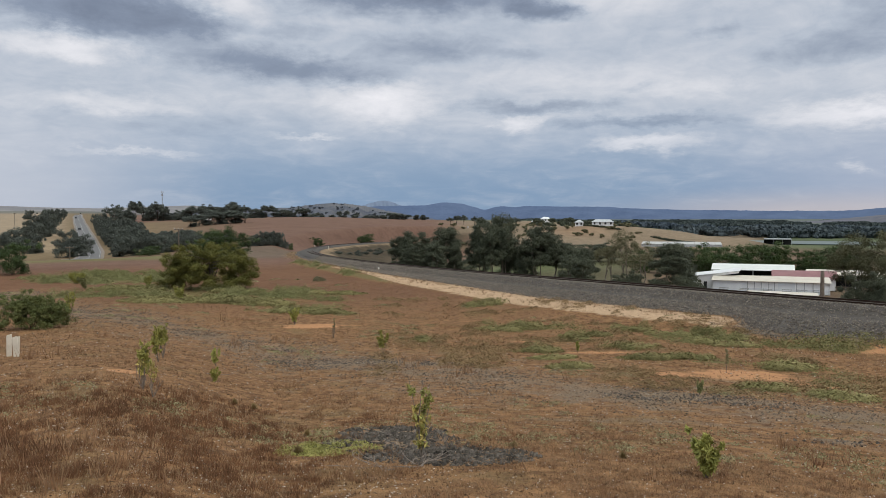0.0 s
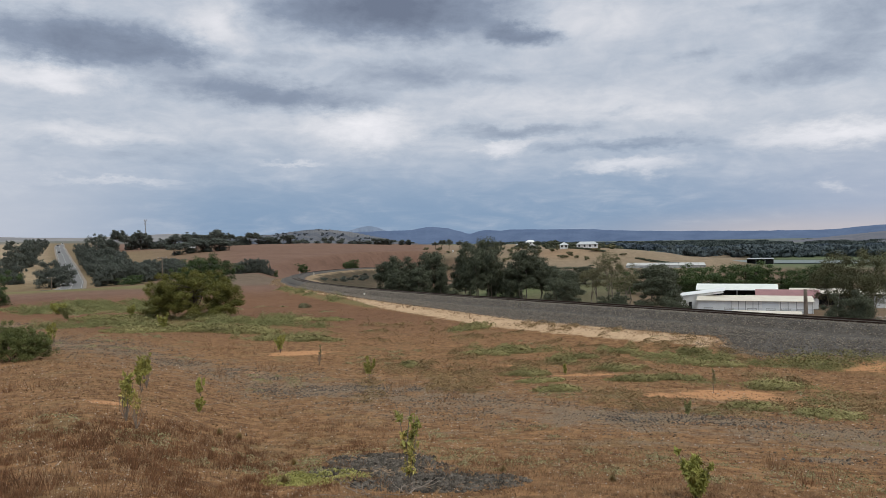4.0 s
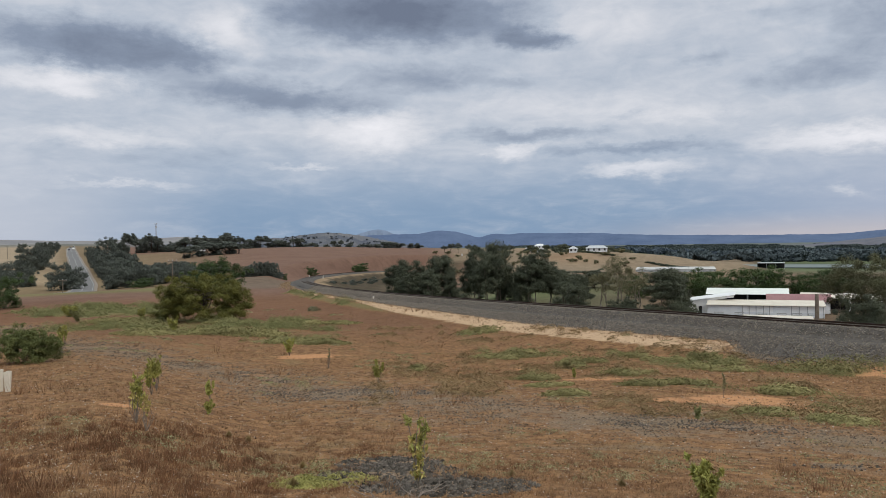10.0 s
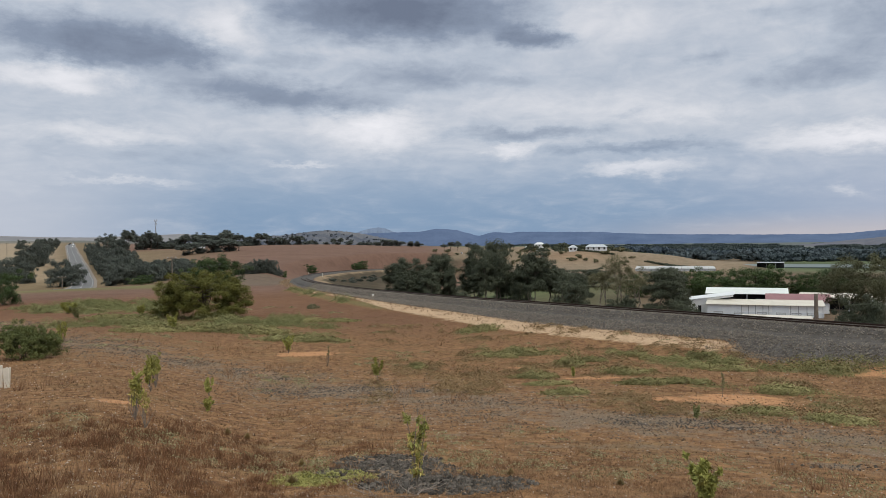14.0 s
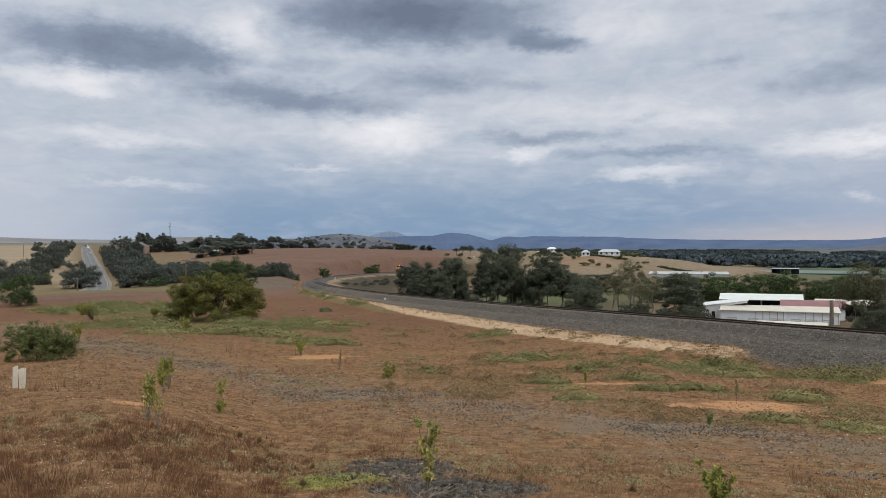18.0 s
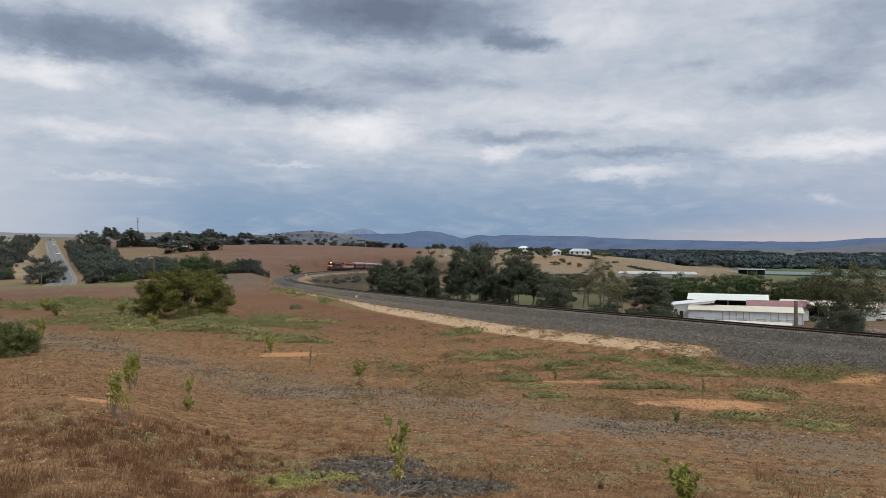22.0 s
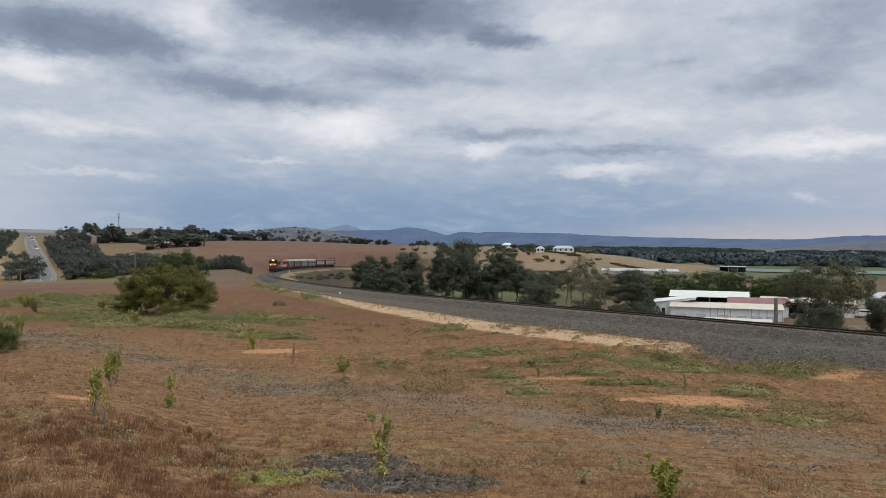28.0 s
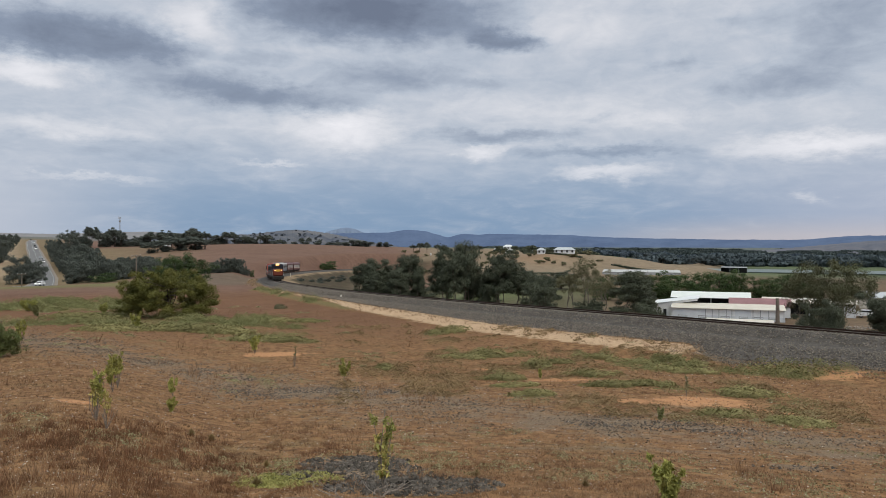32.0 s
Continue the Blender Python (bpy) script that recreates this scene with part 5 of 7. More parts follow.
    car_port = empty("machinery_shed", yard(26.37, 168), "white machinery shed with three dark bays", "shed", "farm sheds")
    solid("wall", car_port, M_GREY_SHEET, (-8.5, 5, 0, 8.5, 5.15, 3.0), (-8.5, 0, 0, -4.0, 0.15, 2.6))
    for x in (-4.0, 0.2, 4.3, 8.4):
        solid("post", car_port, M_WHITE, (x - 0.12, 0, 0, x + 0.12, 0.2, 2.7))
    # near-black sheet draws the shade inside the three bays
    solid("bay", car_port, M_SHADE, (-4.0, 4.8, 0, 8.4, 4.9, 2.8), label="dark sheet for the shade in the bays")
    solid("door", car_port, M_WHITE, (4.5, 0.1, 0, 8.2, 0.2, 2.3), label="white roller door")
    slab("roof", car_port, M_CREAM, ((-9, -0.5, 2.65), (9, -0.5, 2.65), (9, 5.6, 3.3), (-9, 5.6, 3.3)), 0.08)
    pale = empty("farm_shed", yard(31.2, 195), "pale shed half hidden behind trees", "shed", "farm sheds")
    solid("wall", pale, M_CREAM, (-6, 0, 0, 6, 0.15, 2.6), (-6, 0, 0, -5.85, 6, 2.6), (5.85, 0, 0, 6, 6, 2.6))
    slab("roof", pale, M_GREY_SHEET, ((-6.3, -0.4, 2.55), (6.3, -0.4, 2.55), (6.3, 3.0, 3.7), (-6.3, 3.0, 3.7)), 0.08)
    slab("roof", pale, M_GREY_SHEET, ((6.3, 6.4, 2.55), (-6.3, 6.4, 2.55), (-6.3, 3.0, 3.7), (6.3, 3.0, 3.7)), 0.08)
    dark = empty("field_shed", yard(21.55, 385), "dark open shed on the river flat", "shed")
    # walls near-black: the interior's shade painted on
    solid("wall", dark, M_SHADE, (-6, 4, 0, 6, 4.2, 2.6), (-6, 0, 0, -5.8, 4, 2.6))
    for x in (-6, -2, 2, 5.8):
        solid("post", dark, M_GALV, (x, 0, 0, x + 0.2, 0.2, 2.6))
    slab("roof", dark, M_GALV, ((-6.0, -0.5, 2.6), (6.0, -0.5, 2.6), (6.0, 4.6, 2.9), (-6.0, 4.6, 2.9)), 0.12)
    dam = yard(15.05, 362)
    house = empty("shade_house", dam, "long low pale grey plastic shade house", "shed")
    solid("wall", house, M_GREY_SHEET, (-18, 0, -1, 18, 0.2, 1.2), (-18, 0, -1, -17.8, 14, 1.2), (17.8, 0, -1, 18, 14, 1.2))
    for i in range(12):
        x = -18 + 3 * i
        slab("roof_bay", house, M_CONCRETE, ((x, -0.3, 1.2), (x + 2.9, -0.3, 1.2), (x + 2.9, 14, 1.9), (x, 14, 1.9)), 0.1)
    water = empty("water", yard(25.5, 430), "still grey-green dam on the flats", "water", kind="structure")
    solid("surface", water, M_WATER, (-70, -20, 0.3, 90, 26, 0.5))


def build_house(az, d, w, h, storeys, wall, roof, label, deep=7.0):
    home = empty("house", yard(az, d), label, "house", "hilltop houses")
    part("wall", boxes((-w / 2, 0, -1, w / 2, deep, h)), wall, home)
    bm = bmesh.new()
    e = 0.5
    c = [bm.verts.new(v) for v in ((-w / 2 - e, -e, h), (w / 2 + e, -e, h), (w / 2 + e, deep + e, h), (-w / 2 - e, deep + e, h), (-w / 2 + 2, deep / 2, h + 1.6), (w / 2 - 2, deep / 2, h + 1.6))]
    for f in ((0, 1, 5, 4), (1, 2, 5), (2, 3, 4, 5), (3, 0, 4), (3, 2, 1, 0)):
        bm.faces.new([c[i] for i in f])
    part("roof", bm, roof, home)
    n = max(2, int(w / 2.6))
    for s in range(storeys):
        for i in range(n):
            x = -w / 2 + (i + 0.5) * w / n
            z = 0.8 + 2.8 * s
            window = solid("window", home, M_GREY_SHEET, (x - 0.6, -0.05, z, x + 0.6, 0, z + 1.4))
            solid("pane", window, M_SHADE, (x - 0.5, -0.08, z + 0.1, x + 0.5, -0.05, z + 1.3))


build_sheds()
build_house(5.05, 620, 8, 5.4, 2, M_WHITE, M_WHITE, "white two-storey villa on the hilltop")
build_house(4.25, 628, 6, 2.8, 1, M_WHITE, M_GREY_SHEET, "small white house on the hilltop", 6)
build_house(7.6, 452, 5, 2.3, 1, M_WHITE, M_GREY_SHEET, "white cottage with grey roof", 6)
build_house(7.2, 640, 9, 2.8, 1, M_CREAM, M_GREY_SHEET, "cream house among garden trees")
build_house(9.35, 448, 12.5, 2.3, 1, M_WHITE, M_GREY_SHEET, "long white house above the bank")
build_house(8.9, 590, 7, 2.6, 1, M_CREAM, M_PINK, "cream cottage with red roof", 6)
build_house(-20.5, 600, 5, 2.6, 1, M_WHITE, M_GREY_SHEET, "white farmhouse among the crest trees")
build_house(-26.2, 560, 8, 2.6, 1, M_CREAM, M_GREY_SHEET, "cream farm shed beside the trees")
build_house(-22.1, 650, 8, 2.6, 1, M_CREAM, M_GREY_SHEET, "cream homestead under the crest gums")


# ---- poles, mast, markers ----
def power_pole(x, y, h, arm, label, turn=0.0, thick=0.15):
    p = empty("power_pole", pose(x, y, height(x, y) - 0.3, 0, 0, turn), label, "pole", "power poles")
    part("shaft", tube(bmesh.new(), ((0, 0, 0), (0.02, 0, h * 0.5), (0, 0, h)), (thick * 1.2, thick, thick * 0.8), 8), M_WOOD, p)
    if arm:
        solid("crossarm", p, M_WOOD, (-arm / 2, -0.16, h - 0.45, arm / 2, -0.04, h - 0.2))
        for q in (-arm / 2 + 0.15, 0.0, arm / 2 - 0.15):
            part("insulator", tube(bmesh.new(), ((q, -0.1, h - 0.2), (q, -0.1, h - 0.08), (q, -0.1, h + 0.02)), (0.05, 0.07, 0.03), 6), M_WHITE, p, "pale insulator")
    return p


power_pole(*polar(-29.75, 240), 4.2, 2.4, "weathered timber pole with a single crossarm", 10)
power_pole(*polar(-22.6, 196), 8.4, 2.2, "timber power pole behind the pepper tree", 30)
power_pole(30.6, 67.4, 5.4, 0, "bare grey timber post past the track", 0, 0.2)
power_pole(*polar(-33.0, 600), 9, 2.4, "distant timber pole beside the road", 20)


def build_mast():
    x, y = polar(-23.66, 750)
    m = empty("radio_mast", pose(x, y, height(x, y)), "thin steel radio mast with antenna cluster", "mast")
    bm = bmesh.new()
    for k in range(3):
        a = k * math.tau / 3
        tube(bm, ((0.55 * math.cos(a), 0.55 * math.sin(a), 0), (0.28 * math.cos(a), 0.28 * math.sin(a), 24)), (0.12, 0.09), 5)
    for i in range(12):
        z, q = i * 2.0, 0.55 - 0.27 * i / 12
        for k in range(3):
            a, b = k * math.tau / 3, (k + 1) * math.tau / 3
            tube(bm, ((q * math.cos(a), q * math.sin(a), z), (q * math.cos(b), q * math.sin(b), z + 2)), (0.07, 0.07), 4)
    part("lattice", bm, M_GALV, m)
    for z, w in ((24.6, 1.1), (21.5, 0.8)):
        part("antenna", boxes((-w, -0.4, z - 0.9, -w + 0.35, 0.4, z + 0.9), (w - 0.35, -0.4, z - 0.9, w, 0.4, z + 0.9), (-w, -0.08, z - 0.1, w, 0.08, z + 0.1)), M_GREY_SHEET, m)


build_mast()


def marker_post(s, lat, h, label):
    x, y, z = rail_frame(s, lat)
    z = height(x, y)
    p = empty("marker_post", pose(x, y, z - 0.1, 0, 0, rail(s)[2] * -1), label, "post", "lineside posts")
    part("post", boxes((-0.12, -0.06, 0, 0.12, 0.06, h), bevel=0.02), M_STAKE, p)
    part("cap", boxes((-0.14, -0.08, h, 0.14, 0.08, h + 0.06)), M_WHITE, p)


marker_post(288, 4.0, 1.3, "short white marker post beside the rails")
marker_post(262, -4.5, 1.2, "short white marker post on the ballast")
marker_post(106, 3.2, 0.5, "tiny white peg on the ballast")


def signal(az, d, h):
    p = empty("railway_signal", yard(az, d), "slim railway signal mast with white board", "signal", "railway signals")
    part("mast", tube(bmesh.new(), ((0, 0, 0), (0, 0, h)), (0.12, 0.09), 8), M_GALV, p)
    part("board", boxes((-0.45, -0.1, h - 1.4, 0.45, 0.02, h), bevel=0.05), M_WHITE, p, "white signal board")
    for z in (h - 0.4, h - 1.0):
        part("lamp", tube(bmesh.new(), ((0, -0.1, z), (0, -0.3, z)), (0.16, 0.18), 8), M_SHADE, p, "black lamp hood")
    part("ladder", boxes((-0.2, 0.2, 0, -0.15, 0.25, h - 1), (0.15, 0.2, 0, 0.2, 0.25, h - 1)), M_GALV, p)


signal(-2.2, 505, 7.0)
signal(-0.95, 520, 6.5)

# stakes standing in the grass
for x, y, h, lean in ((-16.95, 25.55, 0.76, 1.5), (-16.45, 25.2, 0.70, -2.5), (-16.8, 25.75, 0.66, 3)):
    stake = empty("timber_stake", pose(x, y, height(x, y) - 0.12, 2, lean, 20), "white-painted timber stake in dry grass", "stake", "white stakes")
    bm = boxes((-0.085, -0.022, 0, 0.085, 0.022, h + 0.12), bevel=0.006)
    for v in bm.verts:
        if v.co.z > h:
            v.co.z += 0.05 * (0.5 + v.co.x / 0.17)
    part("board", bm, M_STAKE, stake)


# ---- low cover of the near paddock ----
def value_noise(x, y, cell, seed):
    r = np.random.default_rng(seed)
    t = r.uniform(size=(128, 128))
    u, v = x / cell, y / cell
    i, j = np.floor(u).astype(int), np.floor(v).astype(int)
    f, g = u - i, v - j
    f, g = f * f * (3 - 2 * f), g * g * (3 - 2 * g)
    at = lambda a, b: t[a % 128, b % 128]
    return (at(i, j) * (1 - f) + at(i + 1, j) * f) * (1 - g) + (at(i, j + 1) * (1 - f) + at(i + 1, j + 1) * f) * g


def scatter(n, r, d0=7.0, d1=125.0, az0=-40.0, az1=36.0, power=1.0):
    """Places on the near paddock, thinning with distance, none on the ballast."""
    d = np.exp(r.uniform(0, 1, n) ** power * math.log(d1 / d0)) * d0
    a = np.radians(r.uniform(az0, az1, n))
    x, y = d * np.sin(a), d * np.cos(a)
    s, lat = rail_near(x, y)
    ok = lat > ballast_edge(s) + 0.3
    return x[ok], y[ok], d[ok]


def blades(name, x, y, size, per, material, label, r, lean=0.5, width=0.10):
    """Tufts of narrow upright blades at each place."""
    n = len(x)
    z = land(x, y)
    base = np.repeat(np.stack([x, y, z - 0.01], 1), per, 0)
    h = np.repeat(size, per) * r.uniform(0.45, 1.15, n * per)
    w = h * width * r.uniform(0.6, 1.4, n * per)
    ang = r.uniform(0, math.tau, n * per)
    off = r.normal(size=(n * per, 2)) * (np.repeat(size, per) * 0.28)[:, None]
    base[:, :2] += off
    tip = base + np.stack([np.cos(ang) * h * lean * r.uniform(0, 1, n * per), np.sin(ang) * h * lean * r.uniform(0, 1, n * per), h], 1)
    tip[:, :2] += off * 0.6
    side = r.uniform(0, math.tau, n * per)
    e = np.stack([np.cos(side) * w, np.sin(side) * w, 0 * w], 1)
    v = np.stack([base - e, base + e, tip], 1).reshape(-1, 3)
    me = mesh_of(name, v.tolist(), np.arange(3 * n * per).reshape(-1, 3).tolist(), material)
    return tagged(new(name, me), label, "grass", kind="stuff")


def stones(name, x, y, z, size, material, label, r, flat=0.7, parent=None):
    """Angular broken stones, each an uneven eight-sided lump."""
    n = len(x)
    shape = np.array([(1, 0, 0), (0, 1, 0), (-1, 0, 0), (0, -1, 0), (0, 0, 1), (0, 0, -1)], float)
    v = shape[None] * r.uniform(0.55, 1.25, (n, 6, 1)) + r.normal(size=(n, 6, 3)) * 0.16
    a = r.uniform(0, math.tau, n)
    c, s = np.cos(a)[:, None], np.sin(a)[:, None]
    v = np.stack([v[..., 0] * c - v[..., 1] * s, v[..., 0] * s + v[..., 1] * c, v[..., 2] * flat], -1) * size[:, None, None]
    v += np.stack([x, y, z + size * 0.2], 1)[:, None]
    f = np.array([(0, 1, 4), (1, 2, 4), (2, 3, 4), (3, 0, 4), (1, 0, 5), (2, 1, 5), (3, 2, 5), (0, 3, 5)])
    me = mesh_of(name, v.reshape(-1, 3).tolist(), (f[None] + 6 * np.arange(n)[:, None, None]).reshape(-1, 3).tolist(), material)
    ob = tagged(new(name, me), label, "" if parent else "stones", kind="stuff")
    ob.parent = parent
    return ob


def in_spots(spots, per_area, r, reach=1.15):
    xs, ys = [], []
    for sx, sy, a, b, turn in spots:
        n = int(per_area * a * b * 3.14)
        q, t = np.sqrt(r.uniform(0, 1, n)) * reach, r.uniform(0, math.tau, n)
        u, v = a * q * np.cos(t), b * q * np.sin(t)
        c, s = math.cos(radians(turn)), math.sin(radians(turn))
        xs.append(sx + u * c - v * s), ys.append(sy + u * s + v * c)
    return np.concatenate(xs), np.concatenate(ys)


def cushions(name, x, y, radius, tall, per, leaf, material, label, r):
    """Low mounds of small leaves."""
    n = len(x)
    z = land(x, y)
    t, q = r.uniform(0, math.tau, (n, per)), np.sqrt(r.uniform(0, 1, (n, per)))
    q = q * (1 + 0.35 * np.sin(t * 3 + x[:, None] * 7))
    px, py = x[:, None] + radius[:, None] * q * np.cos(t) * 1.25, y[:, None] + radius[:, None] * q * np.sin(t)
    pz = land(px.ravel(), py.ravel()).reshape(n, per) + tall[:, None] * np.maximum(0.08, 1 - q * q) * r.uniform(0.35, 1.1, (n, per))
    c = np.stack([px, py, pz], -1).reshape(-1, 3)
    face = np.stack([q * np.cos(t), q * np.sin(t), 0.75 + 0 * q], -1).reshape(-1, 3)
    me = leaf_mesh(name, c, 1.0, material, r, facing=face)
    k = np.repeat(np.repeat(leaf, per), 4)[:, None]
    co = np.empty(len(me.vertices) * 3)
    me.vertices.foreach_get("co", co)
    cc = np.repeat(c, 4, 0)
    me.vertices.foreach_set("co", (cc + (co.reshape(-1, 3) - cc) * k).ravel())
    return tagged(new(name, me), label, "plants", kind="stuff")


def build_cover():
    r = np.random.default_rng(12)
    # dead red-brown grass, thick in clumps
    x, y, d = scatter(56000, r, 7, 120)
    wheel = near_line(x, y, TRACK_LINE)
    bare = np.maximum.reduce([blob(x, y, GRAVEL), blob(x, y, CLAY), 0.8 * (1 - smooth(0.8, 2.6, wheel))])
    zone = 0.85 * (1 - smooth(3.0, 8.5, wheel + 3.5 * (value_noise(x, y, 3.5, 16) - 0.5)))
    bare = np.maximum(bare, zone)
    left = smooth(2, -7, x) * (1 - smooth(16, 24, d))
    want = 0.62 * value_noise(x, y, 2.3, 1) + 0.58 * value_noise(x, y, 0.6, 2) - 0.34 * smooth(45, 75, d) + 0.21 * left - 0.3 * blob(x, y, GREEN)
    keep = (want > 0.64) & (r.uniform(0, 1, len(x)) > bare)
    x, y, d, left = x[keep], y[keep], d[keep], left[keep]
    size = (0.055 + 0.0024 * d) * r.uniform(0.45, 1.4, len(x)) * (1 + 0.75 * left)
    pale = r.uniform(0, 1, len(x)) < 0.22
    rust = ~pale & (left + 0.25 * value_noise(x, y, 0.8, 14) > 0.54)
    plain = ~pale & ~rust
    blades("dead_grass", x[plain], y[plain], size[plain], 14, M_DRY, "dead red-brown grass tufts over the paddock", r, 0.8, 0.036)
    blades("rust_grass", x[rust], y[rust], size[rust] * 0.9, 20, M_RUST, "dark rust-brown dead grass in thick clumps", r, 0.7, 0.026)
    blades("straw_grass", x[pale], y[pale], size[pale] * 0.8, 10, M_DRY_PALE, "pale straw stalks among the dead grass", r, 0.9, 0.034)
    x, y, d = scatter(70000, r, 7, 110, power=0.9)
    keep = (r.uniform(0, 1, len(x)) > np.maximum(0.75 * np.maximum(blob(x, y, GRAVEL), blob(x, y, CLAY)), 0.6 * (1 - smooth(3.0, 8.5, near_line(x, y, TRACK_LINE))))) & (value_noise(x, y, 1.3, 15) + r.uniform(-0.25, 0.25, len(x)) > 0.46)
    x, y, d = x[keep], y[keep], d[keep]
    blades("grass_litter", x, y, (0.034 + 0.0013 * d) * r.uniform(0.5, 1.4, len(x)), 5, M_LITTER, "short withered grass and litter over the soil", r, 0.9, 0.12)
    # stubble along the ballast's foot
    s = r.uniform(30, 230, 700)
    lat = ballast_edge(s) + r.normal(0.9, 0.7, len(s))
    p = np.array([rail_frame(a, b) for a, b in zip(s, lat)])
    blades("ballast_foot_grass", p[:, 0], p[:, 1], r.uniform(0.12, 0.3, len(p)) * (1 + s / 200), 7, M_DRY_PALE, "pale dry grass along the foot of the ballast", r, 0.8, 0.1)
    # taller stalk thickets here and there
    x, y, d = scatter(1500, r, 9, 70)
    keep = value_noise(x, y, 3.1, 5) > 0.70
    blades("tall_dry_stalks", x[keep], y[keep], (0.20 + 0.004 * d[keep]) * r.uniform(0.7, 1.4, keep.sum()), 16, M_DRY, "clumps of taller brown dead stalks", r, 0.45, 0.035)
    # creeping green mats
    gx, gy = in_spots(GREEN, 1.25, r, 1.3)
    q = r.uniform(84, 185, 110)
    p = np.array([rail_frame(a, float(ballast_edge(a)) + 2.9 + r.normal() * 0.5) for a in q])
    gx, gy = np.concatenate([gx, p[:, 0]]), np.concatenate([gy, p[:, 1]])
    gs, gl = rail_near(gx, gy)
    off = gl > ballast_edge(gs) + 0.8
    gx, gy = gx[off], gy[off]
    gd = np.hypot(gx, gy)
    near = np.where(gd > 60, value_noise(gx, gy, 3.2, 17) + r.uniform(-0.12, 0.12, len(gx)) > 0.62, r.uniform(0, 1, len(gx)) < 0.5)
    gx, gy, gd = gx[near], gy[near], gd[near]
    cushions("creeping_mat", gx, gy, r.uniform(0.3, 0.8, len(gx)) * (0.75 + gd / 90), r.uniform(0.16, 0.62, len(gx)) * (0.75 + gd / 110), 420, 0.010 + 0.00046 * gd, M_LEAF_MAT, "grey-green creeping weed in low mats", r)
    # dry olive-brown mounds between the mats
    x, y, d = scatter(1500, r, 26, 80, -8, 30)
    keep = (value_noise(x, y, 3.0, 18) > 0.56) & (blob(x, y, CLAY) < 0.3)
    x, y, d = x[keep], y[keep], d[keep]
    cushions("dry_mound", x, y, r.uniform(0.2, 0.6, len(x)) * (0.7 + d / 80), r.uniform(0.08, 0.34, len(x)) * (0.7 + d / 100), 150, 0.012 + 0.0007 * d, M_MOUND, "low olive-brown mounds of drying creeper", r)
    x, y, d = scatter(1100, r, 13, 120)
    keep = (value_noise(x, y, 5.0, 8) > 0.64) & (blob(x, y, GRAVEL) < 0.2)
    x, y, d = x[keep], y[keep], d[keep]
    cushions("low_weed", x, y, r.uniform(0.12, 0.4, len(x)) * (0.8 + d / 60), r.uniform(0.04, 0.13, len(x)) * (0.8 + d / 60), 80, 0.010 + 0.0007 * d, M_LEAF_SAGE, "small dusty weeds scattered in the grass", r)
    x, y = in_spots(((-2.7, 13.1, 0.85, 0.7, 0),), 26, r)
    cushions("lime_mat", x, y, r.uniform(0.12, 0.26, len(x)), r.uniform(0.04, 0.10, len(x)), 110, np.full(len(x), 0.022), M_LEAF_LIME, "bright yellow-green moss-like mat", r)
    # stones
    x, y = in_spots(GRAVEL[:3], 420, r)
    keep = value_noise(x, y, 0.5, 29) + r.uniform(-0.2, 0.4, len(x)) > 0.42
    x, y = x[keep], y[keep]
    stones("gravel_patch", x, y, land(x, y), r.uniform(0.016, 0.062, len(x)), M_DARK_STONE, "patch of dark crushed railway stone", r)
    x, y = in_spots(GRAVEL[3:5] + GRAVEL[7:9] + GRAVEL[10:13], 120, r, 1.3)
    keep = value_noise(x, y, 0.8, 27) + r.uniform(-0.3, 0.3, len(x)) > 0.5
    x, y = x[keep], y[keep]
    stones("loose_gravel", x, y, land(x, y), r.uniform(0.018, 0.05, len(x)), M_BLUE_STONE, "loose grey-brown gravel on the wheel track", r)
    k = r.uniform(0, 1, 24000)
    line = np.array(TRACK_LINE)
    seg = np.interp(k, np.linspace(0, 1, len(line)), np.arange(len(line)))
    x = np.interp(seg, np.arange(len(line)), line[:, 0]) + r.normal(0, 2.6, 24000)
    y = np.interp(seg, np.arange(len(line)), line[:, 1]) + r.normal(0, 2.6, 24000)
    keep = value_noise(x, y, 1.7, 9) + r.uniform(-0.3, 0.3, 24000) > 0.5
    x, y = x[keep], y[keep]
    stones("track_gravel", x, y, land(x, y), r.uniform(0.016, 0.042, len(x)) * (0.5 + np.hypot(x, y) / 40), M_TAN_STONE, "grey-brown gravel strewn along an old wheel track", r)
    x, y, d = scatter(5200, r, 8, 45, -40, 34)
    stones("pale_pebbles", x, y, land(x, y), r.uniform(0.008, 0.022, len(x)) * (0.6 + d / 30), M_PALE_STONE, "small pale pebbles in the red soil", r)
    x, y, d = scatter(17000, r, 7.5, 50, -40, 36)
    keep = value_noise(x, y, 1.1, 31) + r.uniform(-0.35, 0.35, len(x)) > 0.45
    x, y, d = x[keep], y[keep], d[keep]
    stones("soil_clods", x, y, land(x, y), r.uniform(0.008, 0.030, len(x)) * (0.55 + d / 26), M_CLOD, "crumbly clods and bits of dry earth", r, 0.6)
    x, y, d = scatter(2300, r, 7.5, 24, -40, -6)
    keep = value_noise(x, y, 1.6, 23) + r.uniform(-0.25, 0.25, len(x)) > 0.5
    stones("quartz_chips", x[keep], y[keep], land(x[keep], y[keep]), r.uniform(0.006, 0.019, keep.sum()), M_PALE_STONE, "white quartz chips on the red soil", r)
    # ballast shoulder, stone by stone where it is nearest
    n = 52000
    s = 8 + r.uniform(0, 1, n) ** 1.5 * 150
    f = r.uniform(0, 1, n)
    e = ballast_edge(s)
    lat = 0.9 + (e + 0.4 - 0.9) * f
    up = np.interp(lat, (0.9, 1.8, 2.35, 3.0), (-0.14, -0.17, -0.42, -0.72))
    up = np.where(lat > 3.0, -0.72 - 0.085 * (lat - 2.3), up)
